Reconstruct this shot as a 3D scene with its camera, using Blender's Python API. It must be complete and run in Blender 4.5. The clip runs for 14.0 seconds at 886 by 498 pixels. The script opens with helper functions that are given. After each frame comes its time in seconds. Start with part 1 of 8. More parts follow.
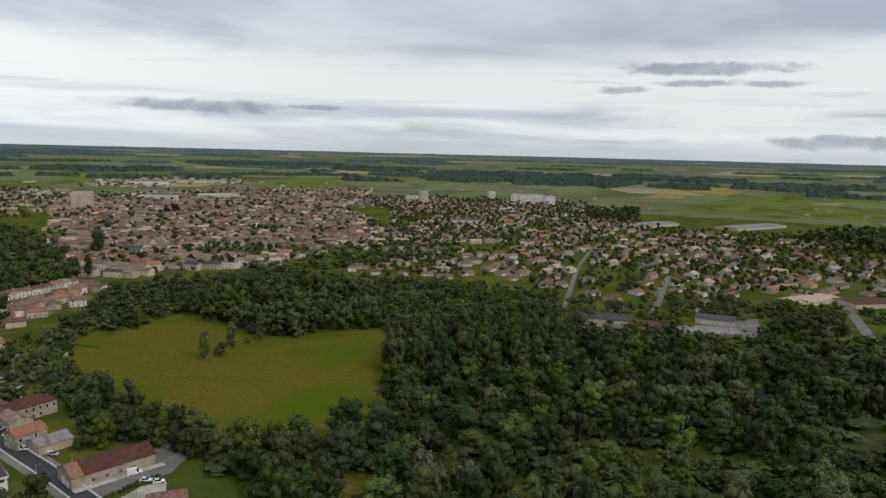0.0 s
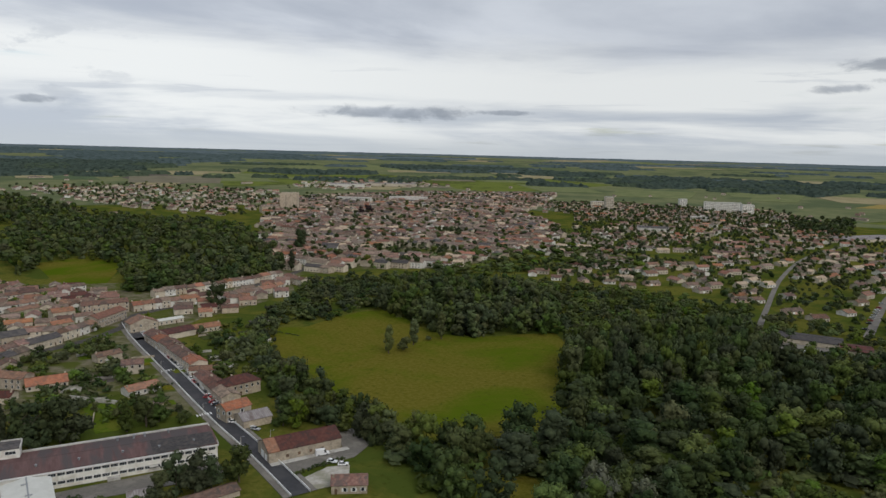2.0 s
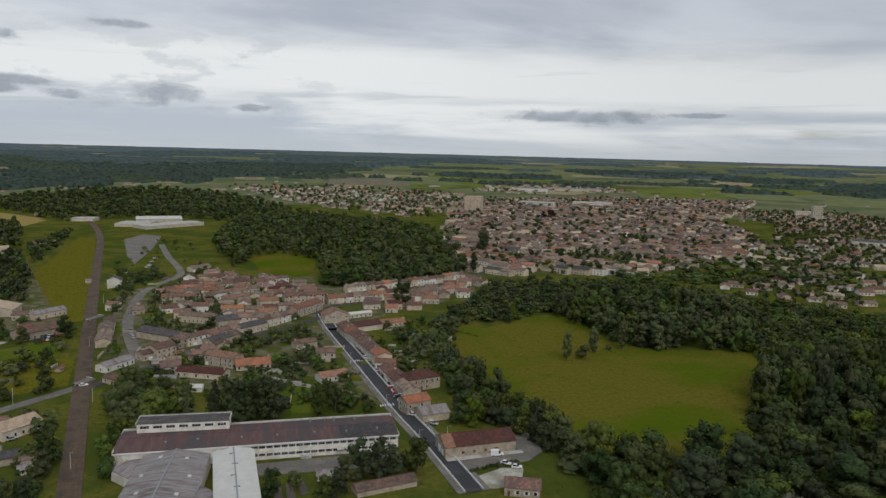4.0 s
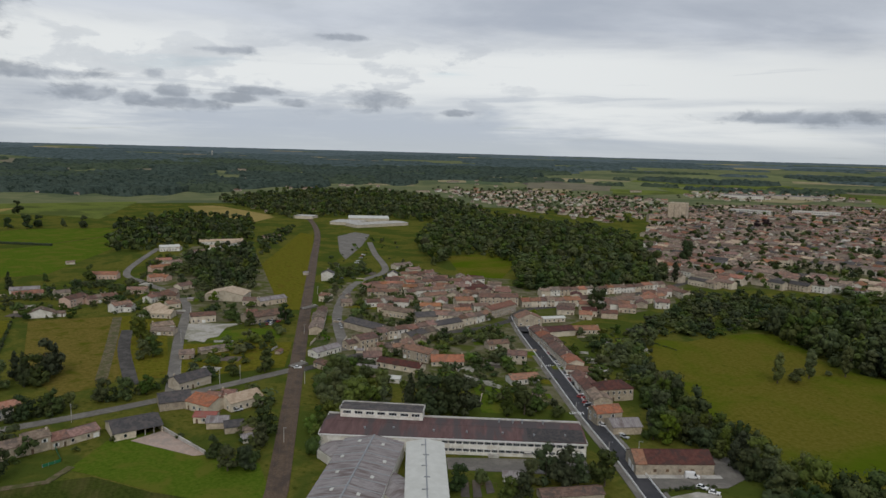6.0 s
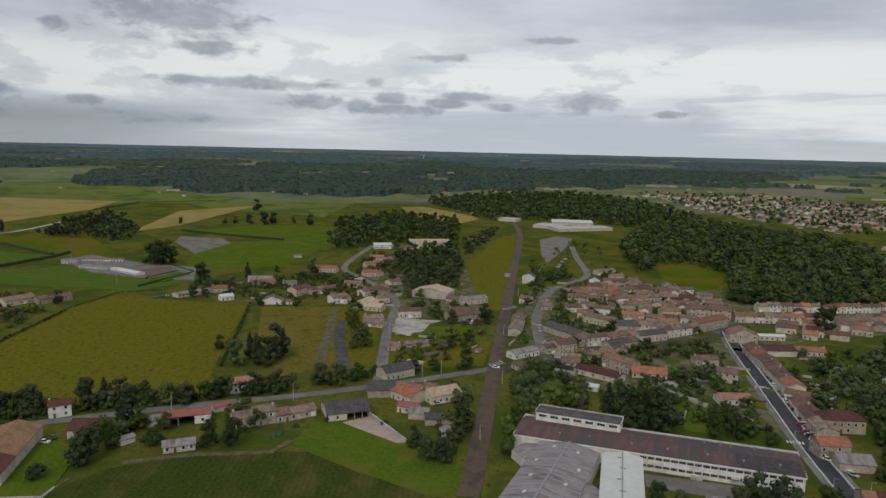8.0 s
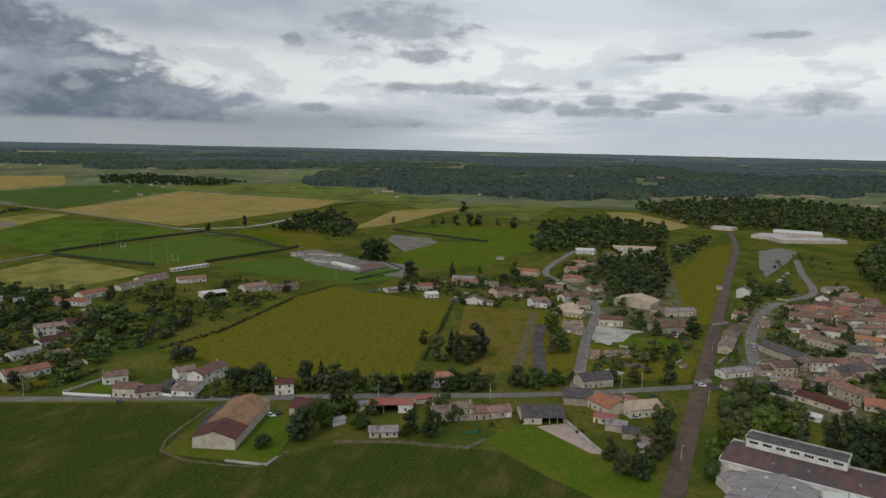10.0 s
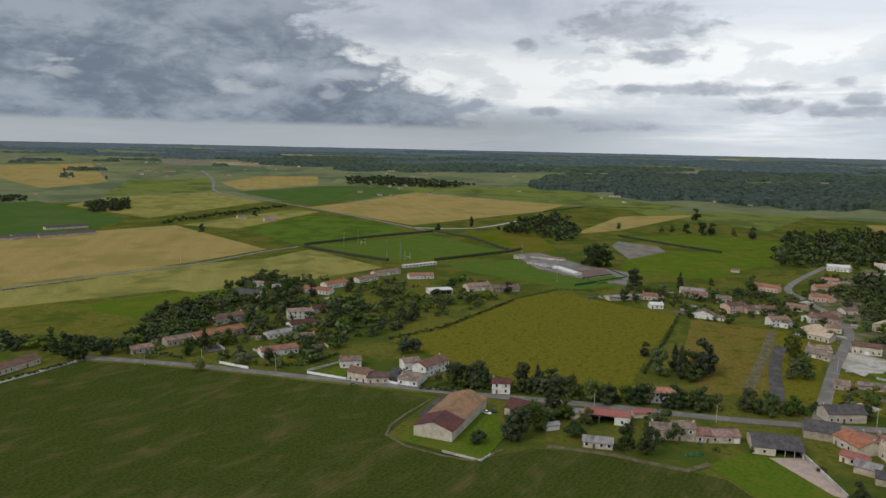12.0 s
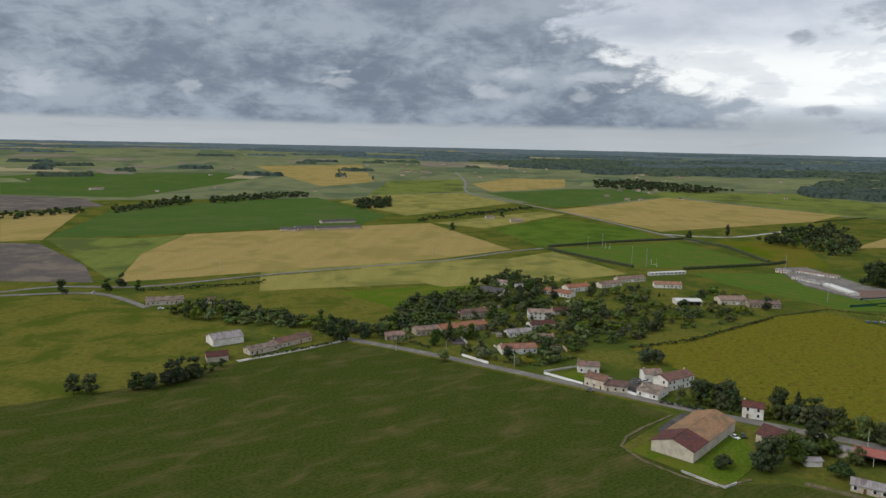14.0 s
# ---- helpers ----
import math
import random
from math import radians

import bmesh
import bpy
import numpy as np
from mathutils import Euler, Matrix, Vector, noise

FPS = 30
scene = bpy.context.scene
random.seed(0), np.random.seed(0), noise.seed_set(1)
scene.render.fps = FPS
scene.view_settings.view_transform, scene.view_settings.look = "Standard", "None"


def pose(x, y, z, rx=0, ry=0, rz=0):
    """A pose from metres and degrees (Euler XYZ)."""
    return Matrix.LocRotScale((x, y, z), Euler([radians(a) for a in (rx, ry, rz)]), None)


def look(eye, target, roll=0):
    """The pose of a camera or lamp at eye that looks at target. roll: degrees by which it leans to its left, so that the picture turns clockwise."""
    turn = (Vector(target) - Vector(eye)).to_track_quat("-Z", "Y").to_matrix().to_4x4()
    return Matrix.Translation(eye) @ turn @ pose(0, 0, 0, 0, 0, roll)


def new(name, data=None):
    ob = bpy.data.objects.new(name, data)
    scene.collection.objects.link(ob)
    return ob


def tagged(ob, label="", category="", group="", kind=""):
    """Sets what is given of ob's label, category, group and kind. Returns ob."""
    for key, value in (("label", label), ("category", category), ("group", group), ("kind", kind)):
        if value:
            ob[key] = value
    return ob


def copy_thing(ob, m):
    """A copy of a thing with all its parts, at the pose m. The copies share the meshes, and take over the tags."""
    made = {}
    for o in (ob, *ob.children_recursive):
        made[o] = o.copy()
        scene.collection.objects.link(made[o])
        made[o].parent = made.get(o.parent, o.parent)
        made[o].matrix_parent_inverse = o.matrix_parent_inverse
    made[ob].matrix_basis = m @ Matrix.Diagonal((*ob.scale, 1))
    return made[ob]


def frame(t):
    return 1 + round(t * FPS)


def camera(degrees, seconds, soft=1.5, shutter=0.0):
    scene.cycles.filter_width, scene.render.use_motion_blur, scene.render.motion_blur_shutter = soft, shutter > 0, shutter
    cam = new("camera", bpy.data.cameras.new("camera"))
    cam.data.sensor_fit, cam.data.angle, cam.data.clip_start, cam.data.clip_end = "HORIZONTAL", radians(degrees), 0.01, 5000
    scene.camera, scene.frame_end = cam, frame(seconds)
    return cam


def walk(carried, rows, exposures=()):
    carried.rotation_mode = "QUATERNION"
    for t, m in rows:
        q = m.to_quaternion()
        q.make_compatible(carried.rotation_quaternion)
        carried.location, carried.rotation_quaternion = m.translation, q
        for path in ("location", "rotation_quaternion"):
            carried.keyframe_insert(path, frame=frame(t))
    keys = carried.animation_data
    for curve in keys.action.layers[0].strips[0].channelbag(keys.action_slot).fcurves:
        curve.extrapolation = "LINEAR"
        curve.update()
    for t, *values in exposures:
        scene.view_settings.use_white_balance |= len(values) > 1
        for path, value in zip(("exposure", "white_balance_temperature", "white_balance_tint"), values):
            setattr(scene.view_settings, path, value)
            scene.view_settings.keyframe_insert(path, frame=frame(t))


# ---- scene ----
cam = camera(63.83, 14.0)
# seconds, eye, tilt from straight down, roll to the left, heading
PATH = [
    (0, -0.00, -0.00, 125.00, 82.191, 1.423, -0.000),
    (0.5, 0.36, -0.22, 124.83, 82.189, 1.458, 4.173),
    (1, 0.80, -0.26, 124.80, 82.187, 1.484, 7.754),
    (1.5, 1.06, -0.38, 124.90, 82.203, 1.458, 11.159),
    (2, 1.26, -0.35, 124.94, 82.212, 1.461, 14.753),
    (2.2, 1.27, -0.33, 124.95, 82.223, 1.469, 16.170),
    (4.3, 1.09, -0.30, 124.53, 82.207, 1.531, 31.786),
    (4.5, 1.10, -0.20, 124.55, 82.209, 1.542, 33.414),
    (5, 1.19, -0.03, 124.56, 82.174, 1.561, 37.495),
    (5.5, 1.42, 0.19, 124.56, 82.142, 1.532, 41.492),
    (6, 1.62, 0.21, 124.57, 82.109, 1.522, 45.274),
    (6.5, 1.74, 0.22, 124.57, 82.077, 1.445, 49.432),
    (7, 1.66, 0.29, 124.47, 82.035, 1.407, 53.804),
    (7.2, 1.61, 0.31, 124.44, 82.029, 1.383, 55.587),
    (9.3, 1.62, 0.91, 124.67, 81.955, 1.221, 71.029),
    (9.5, 1.69, 0.85, 124.72, 81.956, 1.209, 72.869),
    (10, 1.90, 0.66, 124.94, 81.918, 1.259, 77.941),
    (10.5, 1.88, 0.79, 125.09, 81.882, 1.287, 83.277),
    (11, 1.81, 1.05, 125.09, 81.862, 1.257, 88.607),
    (11.5, 1.81, 1.44, 125.12, 81.838, 1.238, 92.700),
    (12, 1.71, 1.26, 125.15, 81.845, 1.225, 95.939),
    (12.5, 1.65, 1.20, 125.14, 81.801, 1.170, 100.506),
    (13, 1.60, 1.24, 125.06, 81.771, 1.155, 105.344),
    (13.5, 1.52, 1.45, 124.91, 81.741, 1.153, 110.417),
    (14, 1.27, 1.59, 124.74, 81.686, 1.167, 115.589),
]
walk(cam, [(t, pose(x, y, z, 0, 0, heading) @ pose(0, 0, 0, tilt, 0, 0) @ pose(0, 0, 0, 0, 0, roll)) for t, x, y, z, tilt, roll, heading in PATH],
     exposures=[(0.0, 0.0), (5.0, -0.24), (9.5, -0.2), (11.0, -0.08), (14.0, 0.22)])

# ---- sky and sun ----
world = bpy.data.worlds.new("overcast_sky")
scene.world = world
world.use_nodes = True
wt = world.node_tree
wt.nodes.clear()


def node(tree, kind, **inputs):
    n = tree.nodes.new(kind)
    for key, value in inputs.items():
        if key[0] == "_":
            n.inputs[int(key[1:])].default_value = value
        else:
            n.inputs[key].default_value = value
    return n


def math_node(tree, op, a, b=0.0, c=0.0, clamp=False):
    n = tree.nodes.new("ShaderNodeMath")
    n.operation, n.use_clamp = op, clamp
    for i, v in enumerate((a, b, c)):
        if isinstance(v, (int, float)):
            n.inputs[i].default_value = v
        else:
            tree.links.new(v, n.inputs[i])
    return n.outputs[0]


def ramp(tree, value, low, high):
    n = tree.nodes.new("ShaderNodeMapRange")
    n.interpolation_type = "SMOOTHSTEP"
    n.inputs[1].default_value, n.inputs[2].default_value = low, high
    tree.links.new(value, n.inputs[0])
    return n.outputs[0]


def blend(tree, factor, a, b, mode="MIX"):
    n = tree.nodes.new("ShaderNodeMix")
    n.data_type, n.blend_type = "RGBA", mode
    for i, v in ((0, factor), (6, a), (7, b)):
        if isinstance(v, tuple):
            n.inputs[i].default_value = (*v, 1)
        elif isinstance(v, (int, float)):
            n.inputs[i].default_value = v
        else:
            tree.links.new(v, n.inputs[i])
    return n.outputs[2]


def noise_node(tree, vector, scale, detail=5.0, rough=0.55, distort=0.0):
    n = tree.nodes.new("ShaderNodeTexNoise")
    n.inputs["Scale"].default_value, n.inputs["Detail"].default_value = scale, detail
    n.inputs["Roughness"].default_value, n.inputs["Distortion"].default_value = rough, distort
    if vector is not None:
        tree.links.new(vector, n.inputs["Vector"])
    return n.outputs[0]


def combine(tree, x, y, z):
    n = tree.nodes.new("ShaderNodeCombineXYZ")
    for i, v in enumerate((x, y, z)):
        if isinstance(v, (int, float)):
            n.inputs[i].default_value = v
        else:
            tree.links.new(v, n.inputs[i])
    return n.outputs[0]


SUN_HEADING, SUN_HEIGHT = 225.0, 42.0

way = wt.nodes.new("ShaderNodeTexCoord").outputs["Generated"]
split = wt.nodes.new("ShaderNodeSeparateXYZ")
wt.links.new(way, split.inputs[0])
sx, sy, sz = split.outputs
up = math_node(wt, "MAXIMUM", sz, 0.0)
far = math_node(wt, "ADD", up, 0.045)
flat = combine(wt, math_node(wt, "DIVIDE", sx, far), math_node(wt, "DIVIDE", sy, far), 0.0)
bearing = math_node(wt, "ARCTAN2", math_node(wt, "MULTIPLY", sx, -1.0), sy)   # 0 ahead at the start, growing to the left
strip = combine(wt, math_node(wt, "MULTIPLY", bearing, 2.2), math_node(wt, "MULTIPLY", up, 13.0), 0.7)
puffs = combine(wt, math_node(wt, "MULTIPLY", bearing, 6.0), math_node(wt, "MULTIPLY", up, 15.0), 3.1)

sky = wt.nodes.new("ShaderNodeTexSky")
sky.sky_type, sky.sun_disc = "NISHITA", False
sky.sun_elevation, sky.sun_rotation = radians(SUN_HEIGHT), radians(-SUN_HEADING)
blue = blend(wt, 1.0, sky.outputs[0], (0.10, 0.10, 0.10), "MULTIPLY")

sheet_noise = noise_node(wt, flat, 0.42, 8.0, 0.55, 0.4)
strip_noise = noise_node(wt, strip, 1.0, 7.0, 0.55, 0.4)
thin = combine(wt, math_node(wt, "MULTIPLY", bearing, 4.0), math_node(wt, "MULTIPLY", up, 60.0), 5.5)
thin_noise = noise_node(wt, thin, 1.0, 6.0, 0.6, 0.6)
puff_noise = noise_node(wt, puffs, 1.6, 9.0, 0.6, 0.25)
heap = combine(wt, math_node(wt, "MULTIPLY", bearing, 7.0), math_node(wt, "MULTIPLY", up, 16.0), 9.2)
heap_noise = noise_node(wt, heap, 1.0, 9.0, 0.62, 0.3)
cover = ramp(wt, sheet_noise, 0.22, 0.42)
high_white = blend(wt, cover, blue, (0.800, 0.828, 0.836))
# grey stratus sheet overhead, its lower edge uneven
edge = math_node(wt, "ADD", up, math_node(wt, "MULTIPLY", math_node(wt, "SUBTRACT", strip_noise, 0.5), 0.11))
sheet = ramp(wt, edge, 0.112, 0.165)
sheet_tone = blend(wt, ramp(wt, sheet_noise, 0.34, 0.64), (0.41, 0.455, 0.535), (0.63, 0.675, 0.745))
tone = blend(wt, math_node(wt, "MULTIPLY", sheet, 0.95), high_white, sheet_tone)
# streaky grey bank low down, with thin dark streaks
bank = math_node(wt, "MULTIPLY", ramp(wt, math_node(wt, "ADD", math_node(wt, "MULTIPLY", thin_noise, 0.3), math_node(wt, "MULTIPLY", strip_noise, 0.7)), 0.40, 0.60), ramp(wt, math_node(wt, "SUBTRACT", 0.085, edge), 0.0, 0.03))
tone = blend(wt, math_node(wt, "MULTIPLY", bank, 0.85), tone, (0.43, 0.485, 0.565))
low = math_node(wt, "MULTIPLY", ramp(wt, thin_noise, 0.58, 0.66), math_node(wt, "MULTIPLY", ramp(wt, up, 0.045, 0.06), ramp(wt, math_node(wt, "SUBTRACT", 0.12, up), 0.0, 0.02)))
tone = blend(wt, math_node(wt, "MULTIPLY", low, 0.25), tone, (0.38, 0.43, 0.51))
# rows of soft grey heaps, growing in number towards the left
many = ramp(wt, bearing, 0.45, 1.25)
flock = ramp(wt, noise_node(wt, strip, 2.1, 3.0, 0.5), 0.40, 0.60)
small = ramp(wt, math_node(wt, "MULTIPLY_ADD", flock, 0.06, math_node(wt, "MULTIPLY_ADD", many, 0.13, puff_noise)), 0.615, 0.685)
small = math_node(wt, "MULTIPLY", small, math_node(wt, "MULTIPLY", ramp(wt, up, 0.022, 0.045), ramp(wt, math_node(wt, "SUBTRACT", 0.17, up), 0.0, 0.05)))
small = math_node(wt, "MULTIPLY", small, ramp(wt, bearing, 0.50, 0.80))
tone = blend(wt, math_node(wt, "MULTIPLY", small, 0.42), tone, blend(wt, ramp(wt, puff_noise, 0.48, 0.70), (0.52, 0.565, 0.625), (0.36, 0.405, 0.475)))
# a broken darker deck higher up
deck = math_node(wt, "MULTIPLY", ramp(wt, math_node(wt, "MULTIPLY_ADD", many, 0.12, strip_noise), 0.52, 0.66), math_node(wt, "MULTIPLY", ramp(wt, up, 0.10, 0.15), many))
tone = blend(wt, math_node(wt, "MULTIPLY", deck, 0.45), tone, blend(wt, ramp(wt, heap_noise, 0.38, 0.66), (0.34, 0.385, 0.455), (0.54, 0.58, 0.64)))
frayed = combine(wt, math_node(wt, "MULTIPLY", bearing, 22.0), math_node(wt, "MULTIPLY", up, 46.0), 2.6)
frayed_noise = noise_node(wt, frayed, 1.0, 7.0, 0.62, 0.35)
# the heavy shower cloud round to the left, over a strip of pale grey air
air = math_node(wt, "MULTIPLY", ramp(wt, bearing, 1.25, 1.6), ramp(wt, math_node(wt, "SUBTRACT", 0.060, up), 0.0, 0.03))
tone = blend(wt, math_node(wt, "MULTIPLY", air, 0.85), tone, (0.31, 0.345, 0.375))
billow = math_node(wt, "ADD", math_node(wt, "MULTIPLY", heap_noise, 0.6), math_node(wt, "MULTIPLY", frayed_noise, 0.4))
lean = math_node(wt, "SUBTRACT", bearing, math_node(wt, "MULTIPLY", up, 1.5))
side = ramp(wt, math_node(wt, "ADD", lean, math_node(wt, "MULTIPLY", math_node(wt, "SUBTRACT", billow, 0.5), 0.8)), 1.54, 1.64)
base = ramp(wt, math_node(wt, "ADD", up, math_node(wt, "MULTIPLY", math_node(wt, "SUBTRACT", heap_noise, 0.5), 0.010)), 0.022, 0.032)
mass = math_node(wt, "MULTIPLY", side, base)
mass_tone = blend(wt, ramp(wt, billow, 0.40, 0.62), (0.135, 0.172, 0.228), (0.300, 0.348, 0.412))
mass_tone = blend(wt, math_node(wt, "MULTIPLY", ramp(wt, puff_noise, 0.64, 0.74), 0.5), mass_tone, (0.58, 0.62, 0.66))
mass_tone = blend(wt, math_node(wt, "MULTIPLY", math_node(wt, "MULTIPLY", ramp(wt, up, 0.10, 0.22), ramp(wt, strip_noise, 0.35, 0.6)), 0.7), mass_tone, (0.31, 0.348, 0.405))
tone = blend(wt, math_node(wt, "MULTIPLY", mass, 0.96), tone, mass_tone)
# single clouds: bearing, height, half width and depth; 0 grey, 1 pale
CLOUDS = (
    (0.338, 0.052, 0.111, 0.0111, 0), (-0.341, 0.113, 0.135, 0.0095, 0), (-0.243, 0.087, 0.036, 0.0064, 0), (-0.335, 0.095, 0.064, 0.0056, 0), (-0.422, 0.094, 0.048, 0.0056, 0),
    (0.178, 0.055, 0.040, 0.0040, 0), (-0.497, 0.021, 0.087, 0.0111, 0), (0.878, 0.066, 0.052, 0.0159, 0), (0.775, 0.052, 0.024, 0.0056, 0), (1.174, 0.086, 0.022, 0.0095, 0),
    (1.148, 0.067, 0.033, 0.0087, 0), (1.044, 0.072, 0.037, 0.0071, 0), (1.000, 0.058, 0.025, 0.0064, 0), (1.199, 0.057, 0.022, 0.0119, 0), (1.137, 0.051, 0.056, 0.0095, 0),
    (1.084, 0.122, 0.056, 0.0071, 0), (0.928, 0.146, 0.048, 0.0056, 0), (1.419, 0.159, 0.119, 0.0334, 0), (1.342, 0.081, 0.131, 0.0095, 0), (1.248, 0.059, 0.060, 0.0127, 0),
    (1.148, 0.069, 0.033, 0.0103, 0), (1.075, 0.062, 0.033, 0.0071, 0), (1.082, 0.123, 0.048, 0.0064, 0), (1.175, 0.088, 0.016, 0.0087, 0), (1.569, 0.137, 0.017, 0.0095, 0),
    (1.545, 0.051, 0.032, 0.0079, 0), (1.388, 0.123, 0.064, 0.0103, 0), (1.464, 0.033, 0.095, 0.0095, 0), (1.959, 0.072, 0.038, 0.0111, 1), (1.929, 0.100, 0.025, 0.0103, 1),
    (2.357, 0.071, 0.019, 0.0095, 1), (1.832, 0.068, 0.027, 0.0127, 1), (2.164, 0.080, 0.029, 0.0111, 1), (1.808, 0.093, 0.044, 0.0095, 1), (2.539, 0.065, 0.037, 0.0175, 1))
ragged = math_node(wt, "MULTIPLY", math_node(wt, "SUBTRACT", frayed_noise, 0.5), 2.1)
for pale in (0, 1):
    body = None
    for b0, u0, half, deep, kind in CLOUDS:
        if kind != pale:
            continue
        dx = math_node(wt, "MULTIPLY", math_node(wt, "SUBTRACT", bearing, b0), 1 / half)
        dy = math_node(wt, "MULTIPLY", math_node(wt, "SUBTRACT", up, u0), 1 / deep)
        near_by = math_node(wt, "SUBTRACT", 1.15, math_node(wt, "SQRT", math_node(wt, "ADD", math_node(wt, "MULTIPLY", dx, dx), math_node(wt, "MULTIPLY", dy, dy))))
        body = near_by if body is None else math_node(wt, "MAXIMUM", body, near_by)
    body = ramp(wt, math_node(wt, "ADD", body, ragged), 0.05, 0.75)
    if pale:
        tone = blend(wt, math_node(wt, "MULTIPLY", body, 0.34), tone, (0.60, 0.64, 0.68))
    else:
        tone = blend(wt, math_node(wt, "MULTIPLY", body, 0.72), tone, blend(wt, ramp(wt, frayed_noise, 0.35, 0.7), (0.36, 0.40, 0.46), (0.22, 0.255, 0.31)))
# pale air low over the horizon, and the brighter upper dome of an overcast sky
tone = blend(wt, math_node(wt, "MULTIPLY", ramp(wt, math_node(wt, "SUBTRACT", 0.03, up), 0.0, 0.03), math_node(wt, "MULTIPLY_ADD", ramp(wt, bearing, 1.25, 1.6), -0.55, 0.75)), tone, (0.50, 0.545, 0.585))
dome = math_node(wt, "ADD", 1.0, math_node(wt, "MULTIPLY", ramp(wt, sz, 0.35, 0.95), 0.15))
bright_side = math_node(wt, "MULTIPLY", ramp(wt, bearing, 0.0, 0.7), ramp(wt, math_node(wt, "SUBTRACT", 1.7, bearing), 0.0, 0.5))
dome = math_node(wt, "MULTIPLY_ADD", bright_side, 0.13, dome)
shine = wt.nodes.new("ShaderNodeBackground")
wt.links.new(tone, shine.inputs["Color"])
wt.links.new(dome, shine.inputs["Strength"])
wt.links.new(shine.outputs[0], wt.nodes.new("ShaderNodeOutputWorld").inputs[0])

sun = new("sun", bpy.data.lights.new("sun", "SUN"))
sun.data.energy, sun.data.angle, sun.data.color = 1.3, radians(30), (1.0, 0.94, 0.85)
aim = pose(0, 0, 0, 0, 0, SUN_HEADING) @ Vector((0, math.cos(radians(SUN_HEIGHT)), math.sin(radians(SUN_HEIGHT))))
sun.matrix_world = look((0, 0, 400), Vector((0, 0, 400)) - aim)

# ---- materials ----
def material(name, a, b, scale=1.0, rough=0.9, c=None, c_scale=0.03, c_edge=(0.45, 0.62), bump=0.0, bump_scale=None, own=0.0, island=0.0, metal=0.0, rows=None, stretch=None, local=False, spec=0.12, c_stretch=False, tone=0.0, speck=None):
    """a and b mixed by fine grain, c in broad stains; own: how far objects differ; tone: how far whole trees differ; speck: (colour, size, from, to) of small tufts; rows: (degrees, metres, strength) of drilled rows."""
    m = bpy.data.materials.new(name)
    m.use_nodes = True
    t = m.node_tree
    shader = t.nodes["Principled BSDF"]
    if local:
        place = t.nodes.new("ShaderNodeTexCoord").outputs["Object"]
    else:
        place = t.nodes.new("ShaderNodeNewGeometry").outputs["Position"]
    if stretch:
        sc = t.nodes.new("ShaderNodeMapping")
        sc.vector_type = "TEXTURE"
        sc.inputs["Rotation"].default_value = (0, 0, radians(stretch[0]))
        sc.inputs["Scale"].default_value = stretch[1]
        t.links.new(place, sc.inputs[0])
        grain_place = sc.outputs[0]
    else:
        grain_place = place
    grain = noise_node(t, place if c_stretch == "only" else grain_place, scale, 6.0, 0.6)
    colour = blend(t, ramp(t, grain, 0.32, 0.68), a, b)
    if c:
        stain = noise_node(t, grain_place if c_stretch else place, c_scale, 5.0, 0.6, 0.5)
        colour = blend(t, ramp(t, stain, *c_edge), colour, c)
    if speck:
        colour = blend(t, ramp(t, noise_node(t, place, 1 / speck[1], 4.0, 0.7), speck[2], speck[3]), colour, speck[0])
    if rows:
        turn = t.nodes.new("ShaderNodeMapping")
        turn.inputs["Rotation"].default_value = (0, 0, radians(rows[0]))
        t.links.new(place, turn.inputs[0])
        wave = t.nodes.new("ShaderNodeTexWave")
        wave.inputs["Scale"].default_value = 0.314 / rows[1]
        wave.inputs["Distortion"].default_value, wave.inputs["Detail"].default_value, wave.inputs["Detail Scale"].default_value = 1.2, 2.0, 0.6
        t.links.new(turn.outputs[0], wave.inputs[0])
        colour = blend(t, math_node(t, "MULTIPLY", wave.outputs[1], rows[2]), colour, tuple(v * 0.55 for v in a))
    if own or island:
        if own:
            each = t.nodes.new("ShaderNodeNewGeometry").outputs["Random Per Island"]
            rnd = math_node(t, "FRACT", math_node(t, "ADD", t.nodes.new("ShaderNodeObjectInfo").outputs["Random"], each))
            spread = own
        else:
            rnd = t.nodes.new("ShaderNodeNewGeometry").outputs["Random Per Island"]
            spread = island
        hsv = t.nodes.new("ShaderNodeHueSaturation")
        t.links.new(colour, hsv.inputs["Color"])
        t.links.new(math_node(t, "MULTIPLY_ADD", rnd, 2 * spread, 1 - spread), hsv.inputs["Value"])
        t.links.new(math_node(t, "MULTIPLY_ADD", math_node(t, "FRACT", math_node(t, "MULTIPLY", rnd, 7.31)), spread * 0.06, 0.5 - spread * 0.03), hsv.inputs["Hue"])
        t.links.new(math_node(t, "MULTIPLY_ADD", math_node(t, "FRACT", math_node(t, "MULTIPLY", rnd, 13.7)), spread * 0.8, 1 - spread * 0.4), hsv.inputs["Saturation"])
        colour = hsv.outputs[0]
    if tone:
        mark = t.nodes.new("ShaderNodeAttribute")
        mark.attribute_name = "tone"
        rnd = math_node(t, "FRACT", math_node(t, "ADD", mark.outputs["Fac"], t.nodes.new("ShaderNodeObjectInfo").outputs["Random"]))
        hsv = t.nodes.new("ShaderNodeHueSaturation")
        t.links.new(colour, hsv.inputs["Color"])
        t.links.new(math_node(t, "MULTIPLY_ADD", rnd, 2 * tone, 1 - tone), hsv.inputs["Value"])
        t.links.new(math_node(t, "MULTIPLY_ADD", math_node(t, "FRACT", math_node(t, "MULTIPLY", rnd, 5.7)), 0.05, 0.476), hsv.inputs["Hue"])
